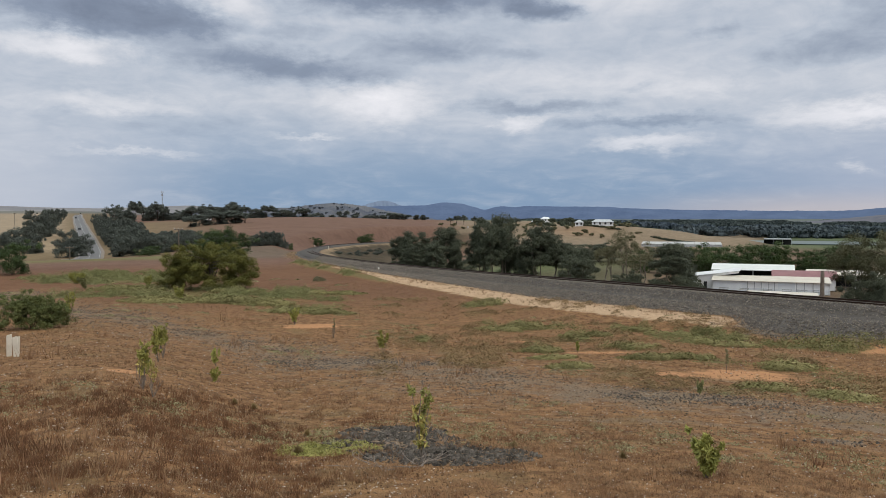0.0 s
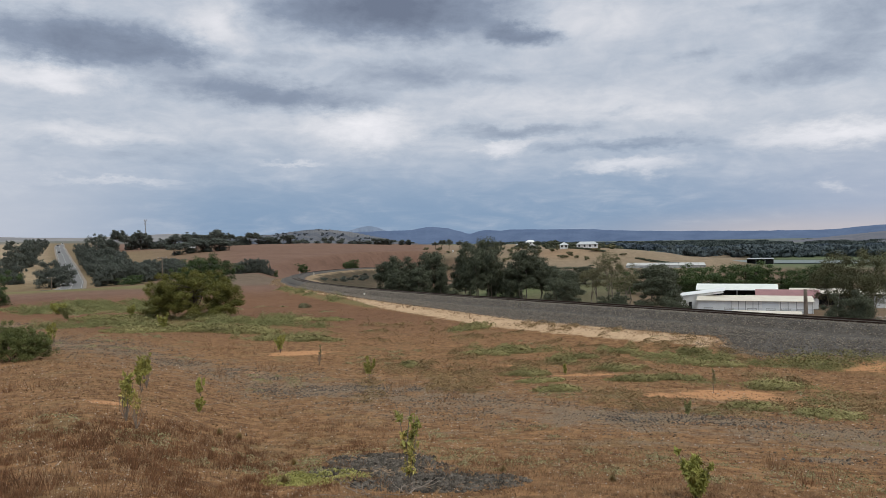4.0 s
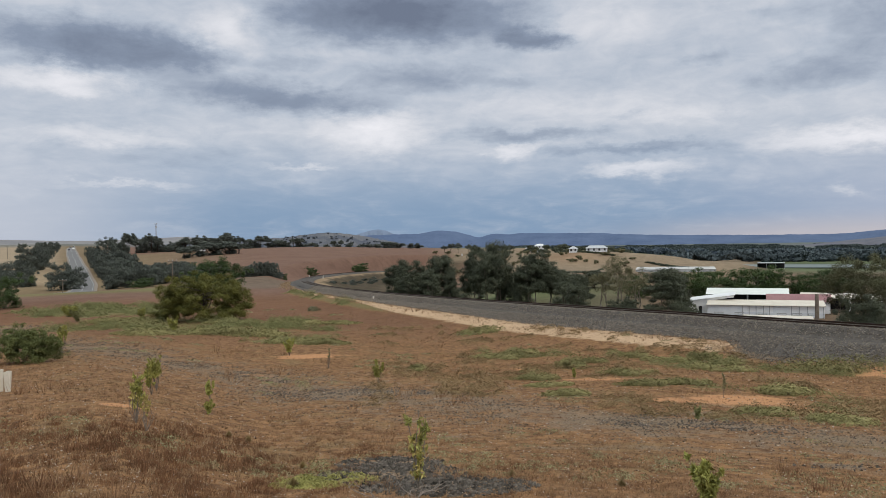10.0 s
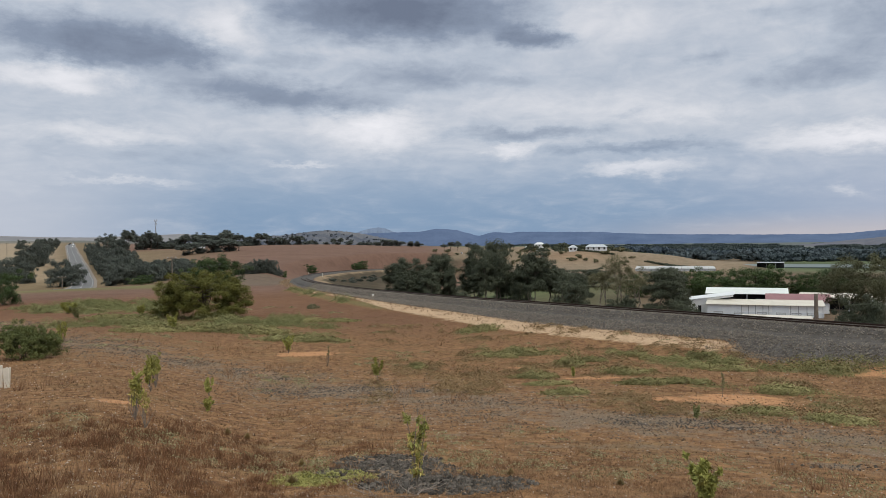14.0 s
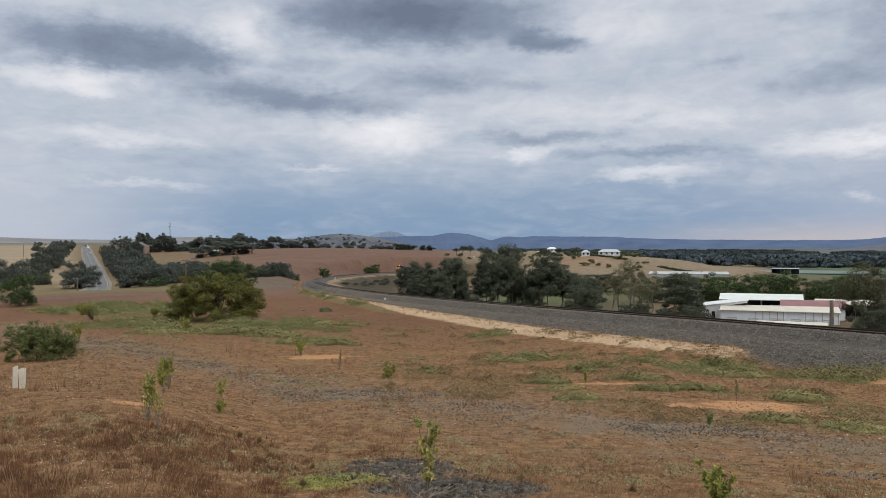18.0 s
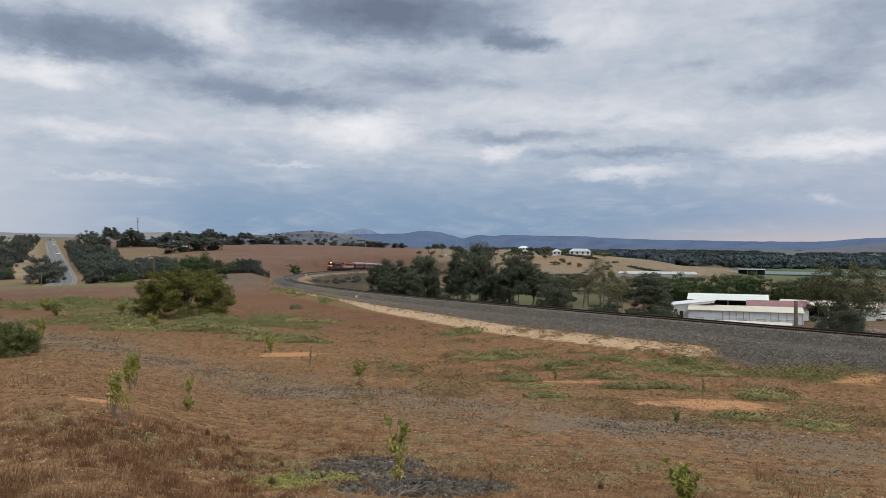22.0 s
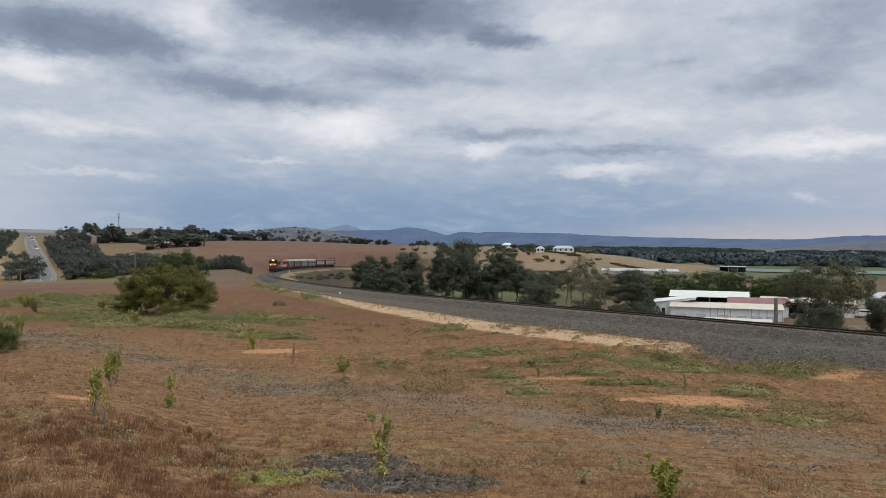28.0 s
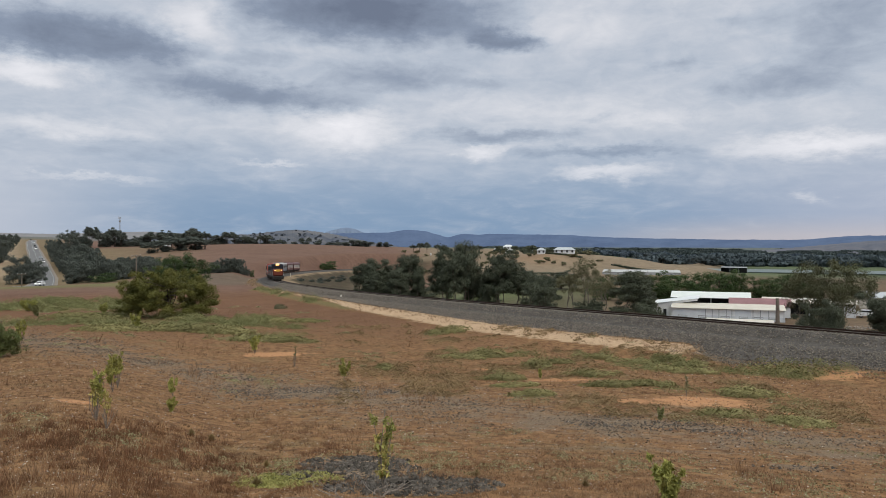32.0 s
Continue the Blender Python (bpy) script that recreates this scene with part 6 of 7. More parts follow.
    a = np.array([rail(q) for q in np.linspace(0, 170, 341)])
    cx, cy, ch, cz = (np.interp(s, np.linspace(0, 170, 341), a[:, i]) for i in range(4))
    x, y, z = cx - lat * np.cos(np.radians(ch)), cy + lat * np.sin(np.radians(ch)), cz + up
    keep = r.uniform(0, 1, n) < np.where(lat > 4.5, np.where(s < 32, 0.75, 0.9), 1.0)
    stones("ballast_stone", x[keep], y[keep], z[keep], (r.uniform(0.040, 0.095, n) * (0.8 + s / 230))[keep], M_STONE, "grey crushed ballast stones", r, 0.8, railway)


build_cover()


# ---- weeds and tufts that stand alone ----
def weed(x, y, h, label, leaf, seed, stems=3, leaf_size=0.045, bare=0.45, spread=0.18, dry=0, tip=None):
    """A leafy upright weed: thin stems, bare below, short side twigs in leaf above; tip is the leaf of its yellowing lower half."""
    r = np.random.default_rng(seed)
    w = empty("tall_weed", pose(x, y, height(x, y) - 0.02), label, "plant", "tall weeds")
    pts, low = [], []
    for k in range(stems + dry):
        a = r.uniform(0, math.tau)
        top = Vector((math.cos(a) * spread * h * r.uniform(0.2, 1), math.sin(a) * spread * h * r.uniform(0.2, 1), h * r.uniform(0.72, 1.0) * (0.6 if k >= stems else 1)))
        mid = top * 0.5 + Vector((r.normal() * 0.03 * h, r.normal() * 0.03 * h, 0))
        bm = tube(bmesh.new(), ((0, 0, 0), mid, top), (0.008 * h, 0.006 * h, 0.003 * h), 5)
        for f in r.uniform(max(bare, 0.1), 0.98, 9 if k < stems else 4):
            p = mid * (2 * f) if f < 0.5 else mid.lerp(top, 2 * f - 1)
            b = r.uniform(0, math.tau)
            e = p + Vector((math.cos(b) * 0.5, math.sin(b) * 0.5, r.uniform(0.4, 1.1))) * h * r.uniform(0.05, 0.12)
            tube(bm, (p, e), (0.003 * h, 0.0015 * h), 4)
            if k < stems:
                for q in r.uniform(0.1, 1.2, 16):
                    (low if tip and f < 0.6 and r.uniform() < 0.6 else pts).append(np.array(p.lerp(e, q)) + r.normal(size=3) * 0.013 * h)
        part("stem", bm, M_TWIG if k >= stems else M_BARK, w)
    part("leaves", leaf_mesh("leaves", np.array(pts), leaf_size * 0.46, leaf, r, -0.9, 2.0), leaf, w)
    if low:
        part("leaves", leaf_mesh("leaves", np.array(low), leaf_size * 0.46, tip, r, -0.5, 2.0), tip, w, "yellowing lower leaves")


M_LEAF_YELLOW = surface("yellowing_leaf", mottled((0.36, 0.29, 0.08), (0.55, 0.46, 0.19), 5.0, 4.0, 0.4), 0.7, spec=0.08)
M_LEAF_SHOOT = surface("shoot_leaf", mottled((0.19, 0.20, 0.045), (0.43, 0.42, 0.14), 5.0, 4.0, 0.45), 0.6, spec=0.08)
weed(-0.95, 11.65, 1.40, "tall slender weed with yellow-green leaves", M_LEAF_SHOOT, 1, 4, 0.062, 0.14, 0.15, 0, M_LEAF_YELLOW)
weed(3.32, 10.85, 0.70, "bushy bright green weed in gravel", M_LEAF_SHOOT, 2, 11, 0.08, 0.2, 0.45)
weed(-8.25, 17.5, 1.2, "yellowing weed above dry stalks", M_LEAF_WEED, 3, 7, 0.07, 0.4, 0.2, 5, M_LEAF_YELLOW)
weed(-7.6, 16.6, 0.9, "clump of dry stalks with few leaves", M_LEAF_YELLOW, 4, 2, 0.04, 0.5, 0.3, 7)
weed(-12.2, 27.6, 1.35, "leafy weed with bright yellow-green top", M_LEAF_WEED, 5, 7, 0.08, 0.5, 0.25, 3)
weed(-11.4, 25.4, 1.15, "leafy yellow-green weed in dry grass", M_LEAF_WEED, 21, 6, 0.07, 0.35, 0.28, 2)
weed(-10.5, 28.6, 0.7, "small leafy weed in dry grass", M_LEAF_SHOOT, 6, 5, 0.07, 0.3, 0.25)
weed(-4.95, 37.2, 1.25, "lone slender weed in the paddock", M_LEAF_WEED, 7, 4, 0.10, 0.45, 0.25, 1)
weed(-14.05, 55.0, 1.35, "bushy dull green weed", M_LEAF_SHOOT, 8, 7, 0.12, 0.3, 0.3)
weed(-9.4, 46.6, 1.35, "dead bare stalk with few leaves", M_LEAF_SAGE, 9, 2, 0.05, 0.6, 0.2, 5)
weed(7.2, 24.4, 0.55, "small dusty green weed in gravel", M_LEAF_MAT, 10, 5, 0.06, 0.2, 0.3)
weed(10.1, 30.6, 1.0, "thin weed standing in bare clay", M_LEAF_SAGE, 11, 2, 0.06, 0.5, 0.2, 1)
weed(5.0, 38.0, 0.7, "small weed in brown grass", M_LEAF_SHOOT, 12, 4, 0.08, 0.3, 0.3)
weed(-27.0, 47.0, 1.9, "yellow-green weed beside the round bush", M_LEAF_WEED, 14, 6, 0.11, 0.3, 0.3, 2)
weed(-8.5, 23.0, 0.5, "low yellow-green weed in clay", M_LEAF_WEED, 15, 6, 0.06, 0.1, 0.5)
weed(-30.0, 72.0, 1.8, "leafy weed near the pepper tree", M_LEAF_SHOOT, 16, 6, 0.17, 0.3, 0.3)
weed(-46.0, 100.0, 1.5, "leafy weed in green growth", M_LEAF_SHOOT, 17, 9, 0.2, 0.1, 0.8)
weed(-54.0, 98.0, 1.6, "leafy sapling in green growth", M_LEAF_MAT, 18, 10, 0.22, 0.1, 0.9)
weed(-62.0, 110.0, 1.7, "leafy sapling in green growth", M_LEAF_SHOOT, 19, 10, 0.24, 0.1, 0.9)


def tussock(x, y, radius, seed):
    """A rounded dark tuft of close fine blades."""
    r = np.random.default_rng(seed)
    n = 420
    a, q = r.uniform(0, math.tau, n), r.uniform(0, 1, n)
    way = np.stack([np.cos(a) * q, np.sin(a) * q, 1.05 - 0.75 * q], 1)
    way /= np.linalg.norm(way, axis=1)[:, None]
    tip = way * (radius * r.uniform(0.75, 1.1, n))[:, None] * np.array((1, 1, 1.15))
    e = np.stack([-np.sin(a), np.cos(a), 0 * a], 1) * radius * 0.05
    root = way * radius * 0.1
    v = np.stack([root - e, root + e, tip], 1).reshape(-1, 3)
    t = empty("grass_tussock", pose(x, y, height(x, y) - 0.01), "small round dark brown grass tussock", "grass tuft", "round tussocks")
    part("blades", mesh_of("blades", v.tolist(), np.arange(3 * n).reshape(-1, 3).tolist(), M_TUFT), M_TUFT, t)


M_LEAF_CREEPER = surface("grey_creeper_leaf", mottled((0.140, 0.132, 0.055), (0.305, 0.270, 0.125), 1.5, 4.0, 0.3), 0.9, spec=0.08)


def creeper_mound(x, y, radius, tall, seed):
    """A hummocky cushion of creeping weed: rounded heaps of small outward leaves over trailing runners."""
    r = np.random.default_rng(seed)
    radius, tall = radius * 0.85, tall * 1.45
    z = height(x, y)
    m = empty("creeper_mound", pose(x, y, z), "grey-green hummock of creeping weed on dry ground", "plant", "creeper mounds")
    bm = bmesh.new()
    for a in r.uniform(0, math.tau, 8):
        q = radius * r.uniform(0.7, 1.2)
        ex, ey = math.cos(a) * q * 1.3, math.sin(a) * q * 0.8
        tube(bm, ((0, 0, 0.02), (ex * 0.5, ey * 0.5, height(x + ex * 0.5, y + ey * 0.5) - z + 0.04), (ex, ey, height(x + ex, y + ey) - z + 0.02)), (0.015, 0.01, 0.005), 4)
    part("runners", bm, M_TWIG, m)
    d = math.hypot(x, y)
    at, face = [], []
    for _ in range(9):
        a, q = r.uniform(0, math.tau), math.sqrt(r.uniform(0, 1)) * 0.8
        cx, cy = math.cos(a) * q * radius * 1.3, math.sin(a) * q * radius * 0.8
        wide, up = radius * r.uniform(0.28, 0.6), tall * (1.1 - 0.6 * q) * r.uniform(0.6, 1.1)
        u = r.normal(size=(330, 3))
        u /= np.linalg.norm(u, axis=1)[:, None]
        u[:, 2] = np.abs(u[:, 2])
        lump = 1 + 0.22 * np.sin(u @ r.normal(size=3) * 5)
        p = u * (lump * r.uniform(0.82, 1.08, 330))[:, None] * np.array((wide * 1.3, wide, up)) + np.array((cx, cy, 0))
        p[:, 2] += land(p[:, 0] + x, p[:, 1] + y) - z
        at.append(p), face.append(u * np.array((1, 1, 1.6)))
    part("leaves", leaf_mesh("leaves", np.concatenate(at), 0.016 + 0.0009 * d, M_LEAF_CREEPER, r, facing=np.concatenate(face)), M_LEAF_CREEPER, m)


for i, (x, y, q, h) in enumerate(((5.7, 44.8, 1.0, 0.5), (7.6, 47.8, 0.7, 0.3), (15.3, 49.8, 1.3, 0.5), (14.4, 44.9, 1.6, 0.3), (13.4, 32.8, 1.4, 0.32), (21.0, 44.3, 3.0, 0.6), (10.9, 51.8, 1.5, 0.32), (12.5, 49.1, 1.3, 0.3),
                                  (8.0, 35.2, 1.1, 0.25), (4.0, 31.6, 0.9, 0.22), (0.4, 72.6, 2.2, 0.45), (3.4, 53.1, 2.0, 0.4), (-3.3, 43.9, 0.8, 0.3), (1.5, 51.3, 1.6, 0.3), (15.2, 43.8, 1.2, 0.26))):
    creeper_mound(x, y, q, h, 300 + i)
for i, (x, y, q, h) in enumerate(((-21.1, 71.0, 3, 0.55), (-16.0, 64.2, 2.4, 0.4), (-12.9, 63.6, 2.0, 0.35), (-24.4, 72.4, 3, 0.6), (-29.4, 72.8, 3.2, 0.6), (10.1, 35.4, 1.2, 0.25), (3.5, 35.5, 0.9, 0.2), (8.2, 40.3, 1.4, 0.3), (10.2, 26.5, 1.0, 0.2),
                                  (11.9, 25.1, 1.2, 0.2), (16.0, 47.7, 1.0, 0.3), (-32.7, 71.6, 3.2, 0.5), (-16.0, 86.1, 2.0, 0.3), (-20.0, 85.6, 2.4, 0.4), (-29.7, 88.4, 2.6, 0.5), (3.2, 38.7, 1.2, 0.25), (-38, 84, 3.4, 0.7), (-43, 88, 3.4, 0.6), (-47, 93, 3.4, 0.7))):
    creeper_mound(x, y, q, h, 400 + i)


def low_bush(x, y, wide, tall, label):
    """A low spreading cushion of small leaves over short stems."""
    r = np.random.default_rng(61)
    b = empty("low_bush", pose(x, y, height(x, y) - 0.03), label, "bush")
    bm = bmesh.new()
    for a in r.uniform(0, math.tau, 9):
        tube(bm, ((0, 0, 0), (math.cos(a) * wide * 0.3, math.sin(a) * wide * 0.3, tall * 0.5)), (0.03, 0.01), 5)
    part("stems", bm, M_BARK_DARK, b)
    u = r.normal(size=(1500, 3))
    u /= np.linalg.norm(u, axis=1)[:, None]
    u[:, 2] = np.abs(u[:, 2])
    k = 1 + 0.3 * np.sin(np.arctan2(u[:, 1], u[:, 0]) * 3 + 1) * (1 - u[:, 2])
    part("leaves", leaf_mesh("leaves", u * (k * r.uniform(0.6, 1.1, 1500))[:, None] * np.array((wide / 2, wide / 2, tall)), 0.07, M_LEAF_DUSTY, r, facing=u), M_LEAF_DUSTY, b)


low_bush(-24.6, 111.0, 1.9, 0.75, "low dark tussock on the brown slope")
M_TUFT = surface("tussock_blade", mottled((0.20, 0.155, 0.07), (0.40, 0.30, 0.14), 4.0, 4.0, 0.4), 0.9)
for i, (x, y, q) in enumerate(((-6.5, 19.0, 0.16), (-5.95, 18.9, 0.16), (-3.2, 12.6, 0.16), (-3.65, 15.2, 0.13), (0.62, 13.4, 0.12), (-14.2, 20.4, 0.16), (2.4, 12.4, 0.11))):
    tussock(x, y, q, 40 + i)


def dead_branch(x, y, seed, reach, label):
    """A fallen spray of bare twigs."""
    r = np.random.default_rng(seed)
    b = empty("dead_branch", pose(x, y, height(x, y)), label, "branch", "fallen twigs")
    for _ in range(5):
        a = r.uniform(0, math.tau)
        bm = bmesh.new()
        p = [Vector((0, 0, 0.02))]
        for k in range(4):
            a += r.normal() * 0.5
            p.append(p[-1] + Vector((math.cos(a), math.sin(a), r.uniform(-0.05, 0.16))) * reach * 0.3)
        tube(bm, p, [0.011, 0.009, 0.007, 0.005, 0.003], 5)
        for j in (1, 2, 3):
            c = a + r.normal()
            tube(bm, (p[j], p[j] + Vector((math.cos(c), math.sin(c), 0.2)) * reach * 0.25), (0.006, 0.002), 4)
        part("twig", bm, M_TWIG, b)


dead_branch(-1.55, 11.0, 1, 0.7, "pale grey spray of dead fallen twigs")
dead_branch(-0.9, 10.9, 2, 0.6, "pale grey spray of dead fallen twigs")
dead_branch(-9.2, 25.0, 4, 0.8, "dark fallen branch on bare clay")


def white_scrap(x, y):
    """A crumpled scrap of white plastic caught under the bush."""
    r = np.random.default_rng(77)
    p = empty("plastic_scrap", pose(x, y, height(x, y) + 0.02), "crumpled white plastic scrap under the bush", "litter")
    n, m = 7, 5
    v = [(0.09 * i - 0.27, 0.07 * j - 0.14, 0.10 + 0.09 * r.normal() * 0.6 - 0.02 * (i - 3) ** 2 * 0.5) for j in range(m) for i in range(n)]
    v = [(a, b, max(c, 0.0)) for a, b, c in v]
    f = [(j * n + i, j * n + i + 1, (j + 1) * n + i + 1, (j + 1) * n + i) for j in range(m - 1) for i in range(n - 1)]
    part("sheet", mesh_of("sheet", v, f, M_BRIGHT, True), M_BRIGHT, p)


white_scrap(-25.9, 42.3)


def rubble_heap(x, y, n, seed):
    """Pale broken timber and stone thrown down beside the line."""
    r = np.random.default_rng(seed)
    px, py = x + r.normal(size=n) * 2.2, y + r.normal(size=n) * 0.9
    stones("rubble_heap", px, py, land(px, py) + r.uniform(0, 0.35, n), r.uniform(0.07, 0.26, n), M_RUBBLE, "pale heap of broken rubble past the line", r, 0.7)


M_RUBBLE = surface("pale_rubble", mottled((0.20, 0.17, 0.145), (0.48, 0.43, 0.38), 3.0, 4.0, 0.4), 0.9)
for i, (x, y) in enumerate(((66.5, 128.5), (72.0, 126.0), (77.0, 126.0))):
    rubble_heap(x, y, 90, 500 + i)


# ---- the train ----
M_BLUE = surface("navy_paint", mottled((0.009, 0.011, 0.020), (0.018, 0.021, 0.034), 0.8), 0.35)
# gold used for the headlamp glow painted on the lead nose
M_GOLD = surface("headlamp_glow_gold", mottled((0.62, 0.36, 0.05), (0.72, 0.44, 0.08), 0.8), 0.4)
M_NOSE = surface("red_paint", mottled((0.15, 0.035, 0.022), (0.21, 0.055, 0.03), 0.8), 0.4)
M_ORANGE = surface("orange_paint", mottled((0.33, 0.085, 0.062), (0.42, 0.125, 0.09), 0.8), 0.4)
M_SILVER = surface("silver_paint", mottled((0.46, 0.47, 0.48), (0.58, 0.58, 0.58), 0.8), 0.4)
M_GREENP = surface("dark_green_paint", mottled((0.03, 0.10, 0.07), (0.05, 0.14, 0.10), 0.8), 0.4)
M_MAROON = surface("maroon_paint", mottled((0.105, 0.036, 0.032), (0.15, 0.052, 0.045), 0.5), 0.45)
M_GREYCAR = surface("slate_paint", mottled((0.13, 0.14, 0.17), (0.18, 0.19, 0.22), 0.5), 0.45)
M_CARROOF = surface("grey_roof_paint", mottled((0.34, 0.33, 0.33), (0.44, 0.43, 0.42), 0.5), 0.6)
M_GLASS = surface("dark_window_glass", mottled((0.015, 0.018, 0.02), (0.03, 0.033, 0.036), 0.5), 0.1)
M_PALE_GLASS = surface("pale_blind", mottled((0.34, 0.32, 0.30), (0.46, 0.43, 0.40), 1.0), 0.5)
M_UNDER = surface("grimy_steel", mottled((0.018, 0.016, 0.015), (0.04, 0.035, 0.03), 3.0), 0.8)


def glowing(name, colour, strength):
    m = bpy.data.materials.new(name)
    m.use_nodes = True
    g = Nodes(m.node_tree)
    e = g.add("ShaderNodeEmission", Color=(*colour, 1), Strength=strength)
    out = g.add("ShaderNodeOutputMaterial")
    g.tree.links.new(e.outputs[0], out.inputs[0])
    return m


M_LAMP = glowing("lit_headlamp", (1.0, 0.56, 0.18), 2.6)
M_CARLAMP = glowing("lit_car_lamp", (1.0, 0.95, 0.85), 3.0)


def bogie(parent, y, wheels=3):
    b = part("bogie", boxes((-1.15, y - 2.0, 0.35, -0.95, y + 2.0, 0.85), (0.95, y - 2.0, 0.35, 1.15, y + 2.0, 0.85), (-1.0, y - 0.4, 0.45, 1.0, y + 0.4, 0.8), bevel=0.04), M_UNDER, parent)
    for i in range(wheels):
        q = y + (i - (wheels - 1) / 2) * 3.4 / (wheels - 1)
        for x in (-0.8, 0.8):
            part("wheel", tube(bmesh.new(), ((x - 0.065, q, 0.48), (x + 0.065, q, 0.48)), (0.48, 0.48), 14), M_RAIL, b)


def arch(bm, x, z0, z1, y0, y1, rise=0.35, n=8):
    """A rounded roof over a body."""
    ring = [(x * math.cos(math.pi * i / n), z1 - rise + rise * math.sin(math.pi * i / n) ** 0.8) for i in range(n + 1)] + [(-x, z0), (x, z0)]
    a, b = [bm.verts.new((p, y0, z)) for p, z in ring], [bm.verts.new((p, y1, z)) for p, z in ring]
    m = len(ring)
    for i in range(m):
        bm.faces.new((a[i], b[i], b[(i + 1) % m], a[(i + 1) % m]))
    bm.faces.new(a), bm.faces.new(b[::-1])
    return bm


def locomotive(label, body, band, nose, length, lit, panel):
    """A hood-and-cab diesel; its front is at y = 0 and it trails towards +y."""
    t = empty("diesel_locomotive", Matrix(), label, "locomotive", "train")
    L = length
    part("underframe", boxes((-1.4, 0.5, 0.85, 1.4, L - 0.5, 1.2), (-0.9, L / 2 - 2.2, 0.35, 0.9, L / 2 + 2.2, 0.85), bevel=0.05), M_UNDER, t)
    for y in (4.0, L - 4.0):
        bogie(t, y)
    front = part("nose", boxes((-1.25, 0.75, 1.2, 1.25, 3.2, 3.0), bevel=0.28), nose, t)
    part("nose_band", boxes((-1.27, 0.72, 1.92, 1.27, 3.2, 2.02), bevel=0.02), band, front, "painted stripe round the nose")
    part("pilot", boxes((-1.35, 0.35, 0.3, 1.35, 0.7, 1.15), bevel=0.08), M_UNDER, t)
    part("coupler", boxes((-0.15, 0.0, 0.75, 0.15, 0.6, 1.05), bevel=0.04), M_UNDER, t)
    cab = part("cab", arch(bmesh.new(), 1.42, 1.2, 4.25, 2.9, 5.4), body, t)
    part("cab_band", boxes((-1.45, 2.87, 1.85, 1.45, 5.42, 2.05)), band, cab)
    for x in (-0.95, 0.1):
        part("windscreen", boxes((x, 2.84, 3.05, x + 0.85, 2.88, 3.75), bevel=0.02), M_GLASS, cab)
    for x in (-1.45, 1.41):
        part("side_window", boxes((x, 3.4, 2.9, x + 0.04, 4.8, 3.6), bevel=0.01), M_GLASS, cab)
    hood = part("long_hood", arch(bmesh.new(), 1.3, 1.2, 4.0, 5.4, L - 0.9), body, t)
    for x in (-1.34, 1.30):
        part("hood_band", boxes((x, 5.5, 1.75, x + 0.04, L - 1.0, 2.15)), band, hood)
        for i in range(5):
            y = 6.2 + i * (L - 8.5) / 5
            part("grille", boxes((x - 0.005, y, 2.5, x + 0.045, y + (L - 8.5) / 5 - 0.5, 3.4)), M_UNDER, hood)
        part("side_panel", boxes((x - 0.003, 5.6, 2.15, x + 0.043, 8.6, 3.6)), panel, hood)
    for y in (8.0, L - 3.5):
        part("roof_fan", tube(bmesh.new(), ((0, y, 3.95), (0, y, 4.15)), (0.6, 0.55), 12), M_UNDER, hood)
    part("exhaust_stack", boxes((-0.3, 10, 3.9, 0.3, 10.8, 4.3), bevel=0.05), M_UNDER, hood)
    part("headlamp_box", boxes((-0.35, 2.7, 3.85, 0.35, 3.0, 4.25), bevel=0.06), body, cab)
    if lit:
        for x in (-0.19, 0.19):
            part("headlamp", tube(bmesh.new(), ((x, 2.7, 4.05), (x, 2.64, 4.05)), (0.24, 0.24), 12), M_LAMP, cab, "lit warm headlamp")
        for x in (-0.8, 0.8):
            part("marker_lamp", tube(bmesh.new(), ((x, 0.76, 2.6), (x, 0.68, 2.6)), (0.15, 0.15), 12), M_LAMP, front, "lit warm nose lamp")
        # gold patch puts the headlamps' glow on the nose into colour
        part("nose_panel", boxes((-0.5, 0.70, 2.3, 0.5, 0.76, 2.85), bevel=0.02), M_GOLD, front, "gold patch painted for headlamp glow on the nose")
        part("number_board", boxes((-0.62, 2.72, 3.72, 0.62, 2.86, 3.86)), M_NOSE, cab)
    for x in (-1.38, 1.34):
        for y in (0.9, 5.6, 9.0, L - 1.2):
            part("handrail", boxes((x, y, 1.2, x + 0.04, y + 0.04, 2.2)), M_SILVER, t)
    return t


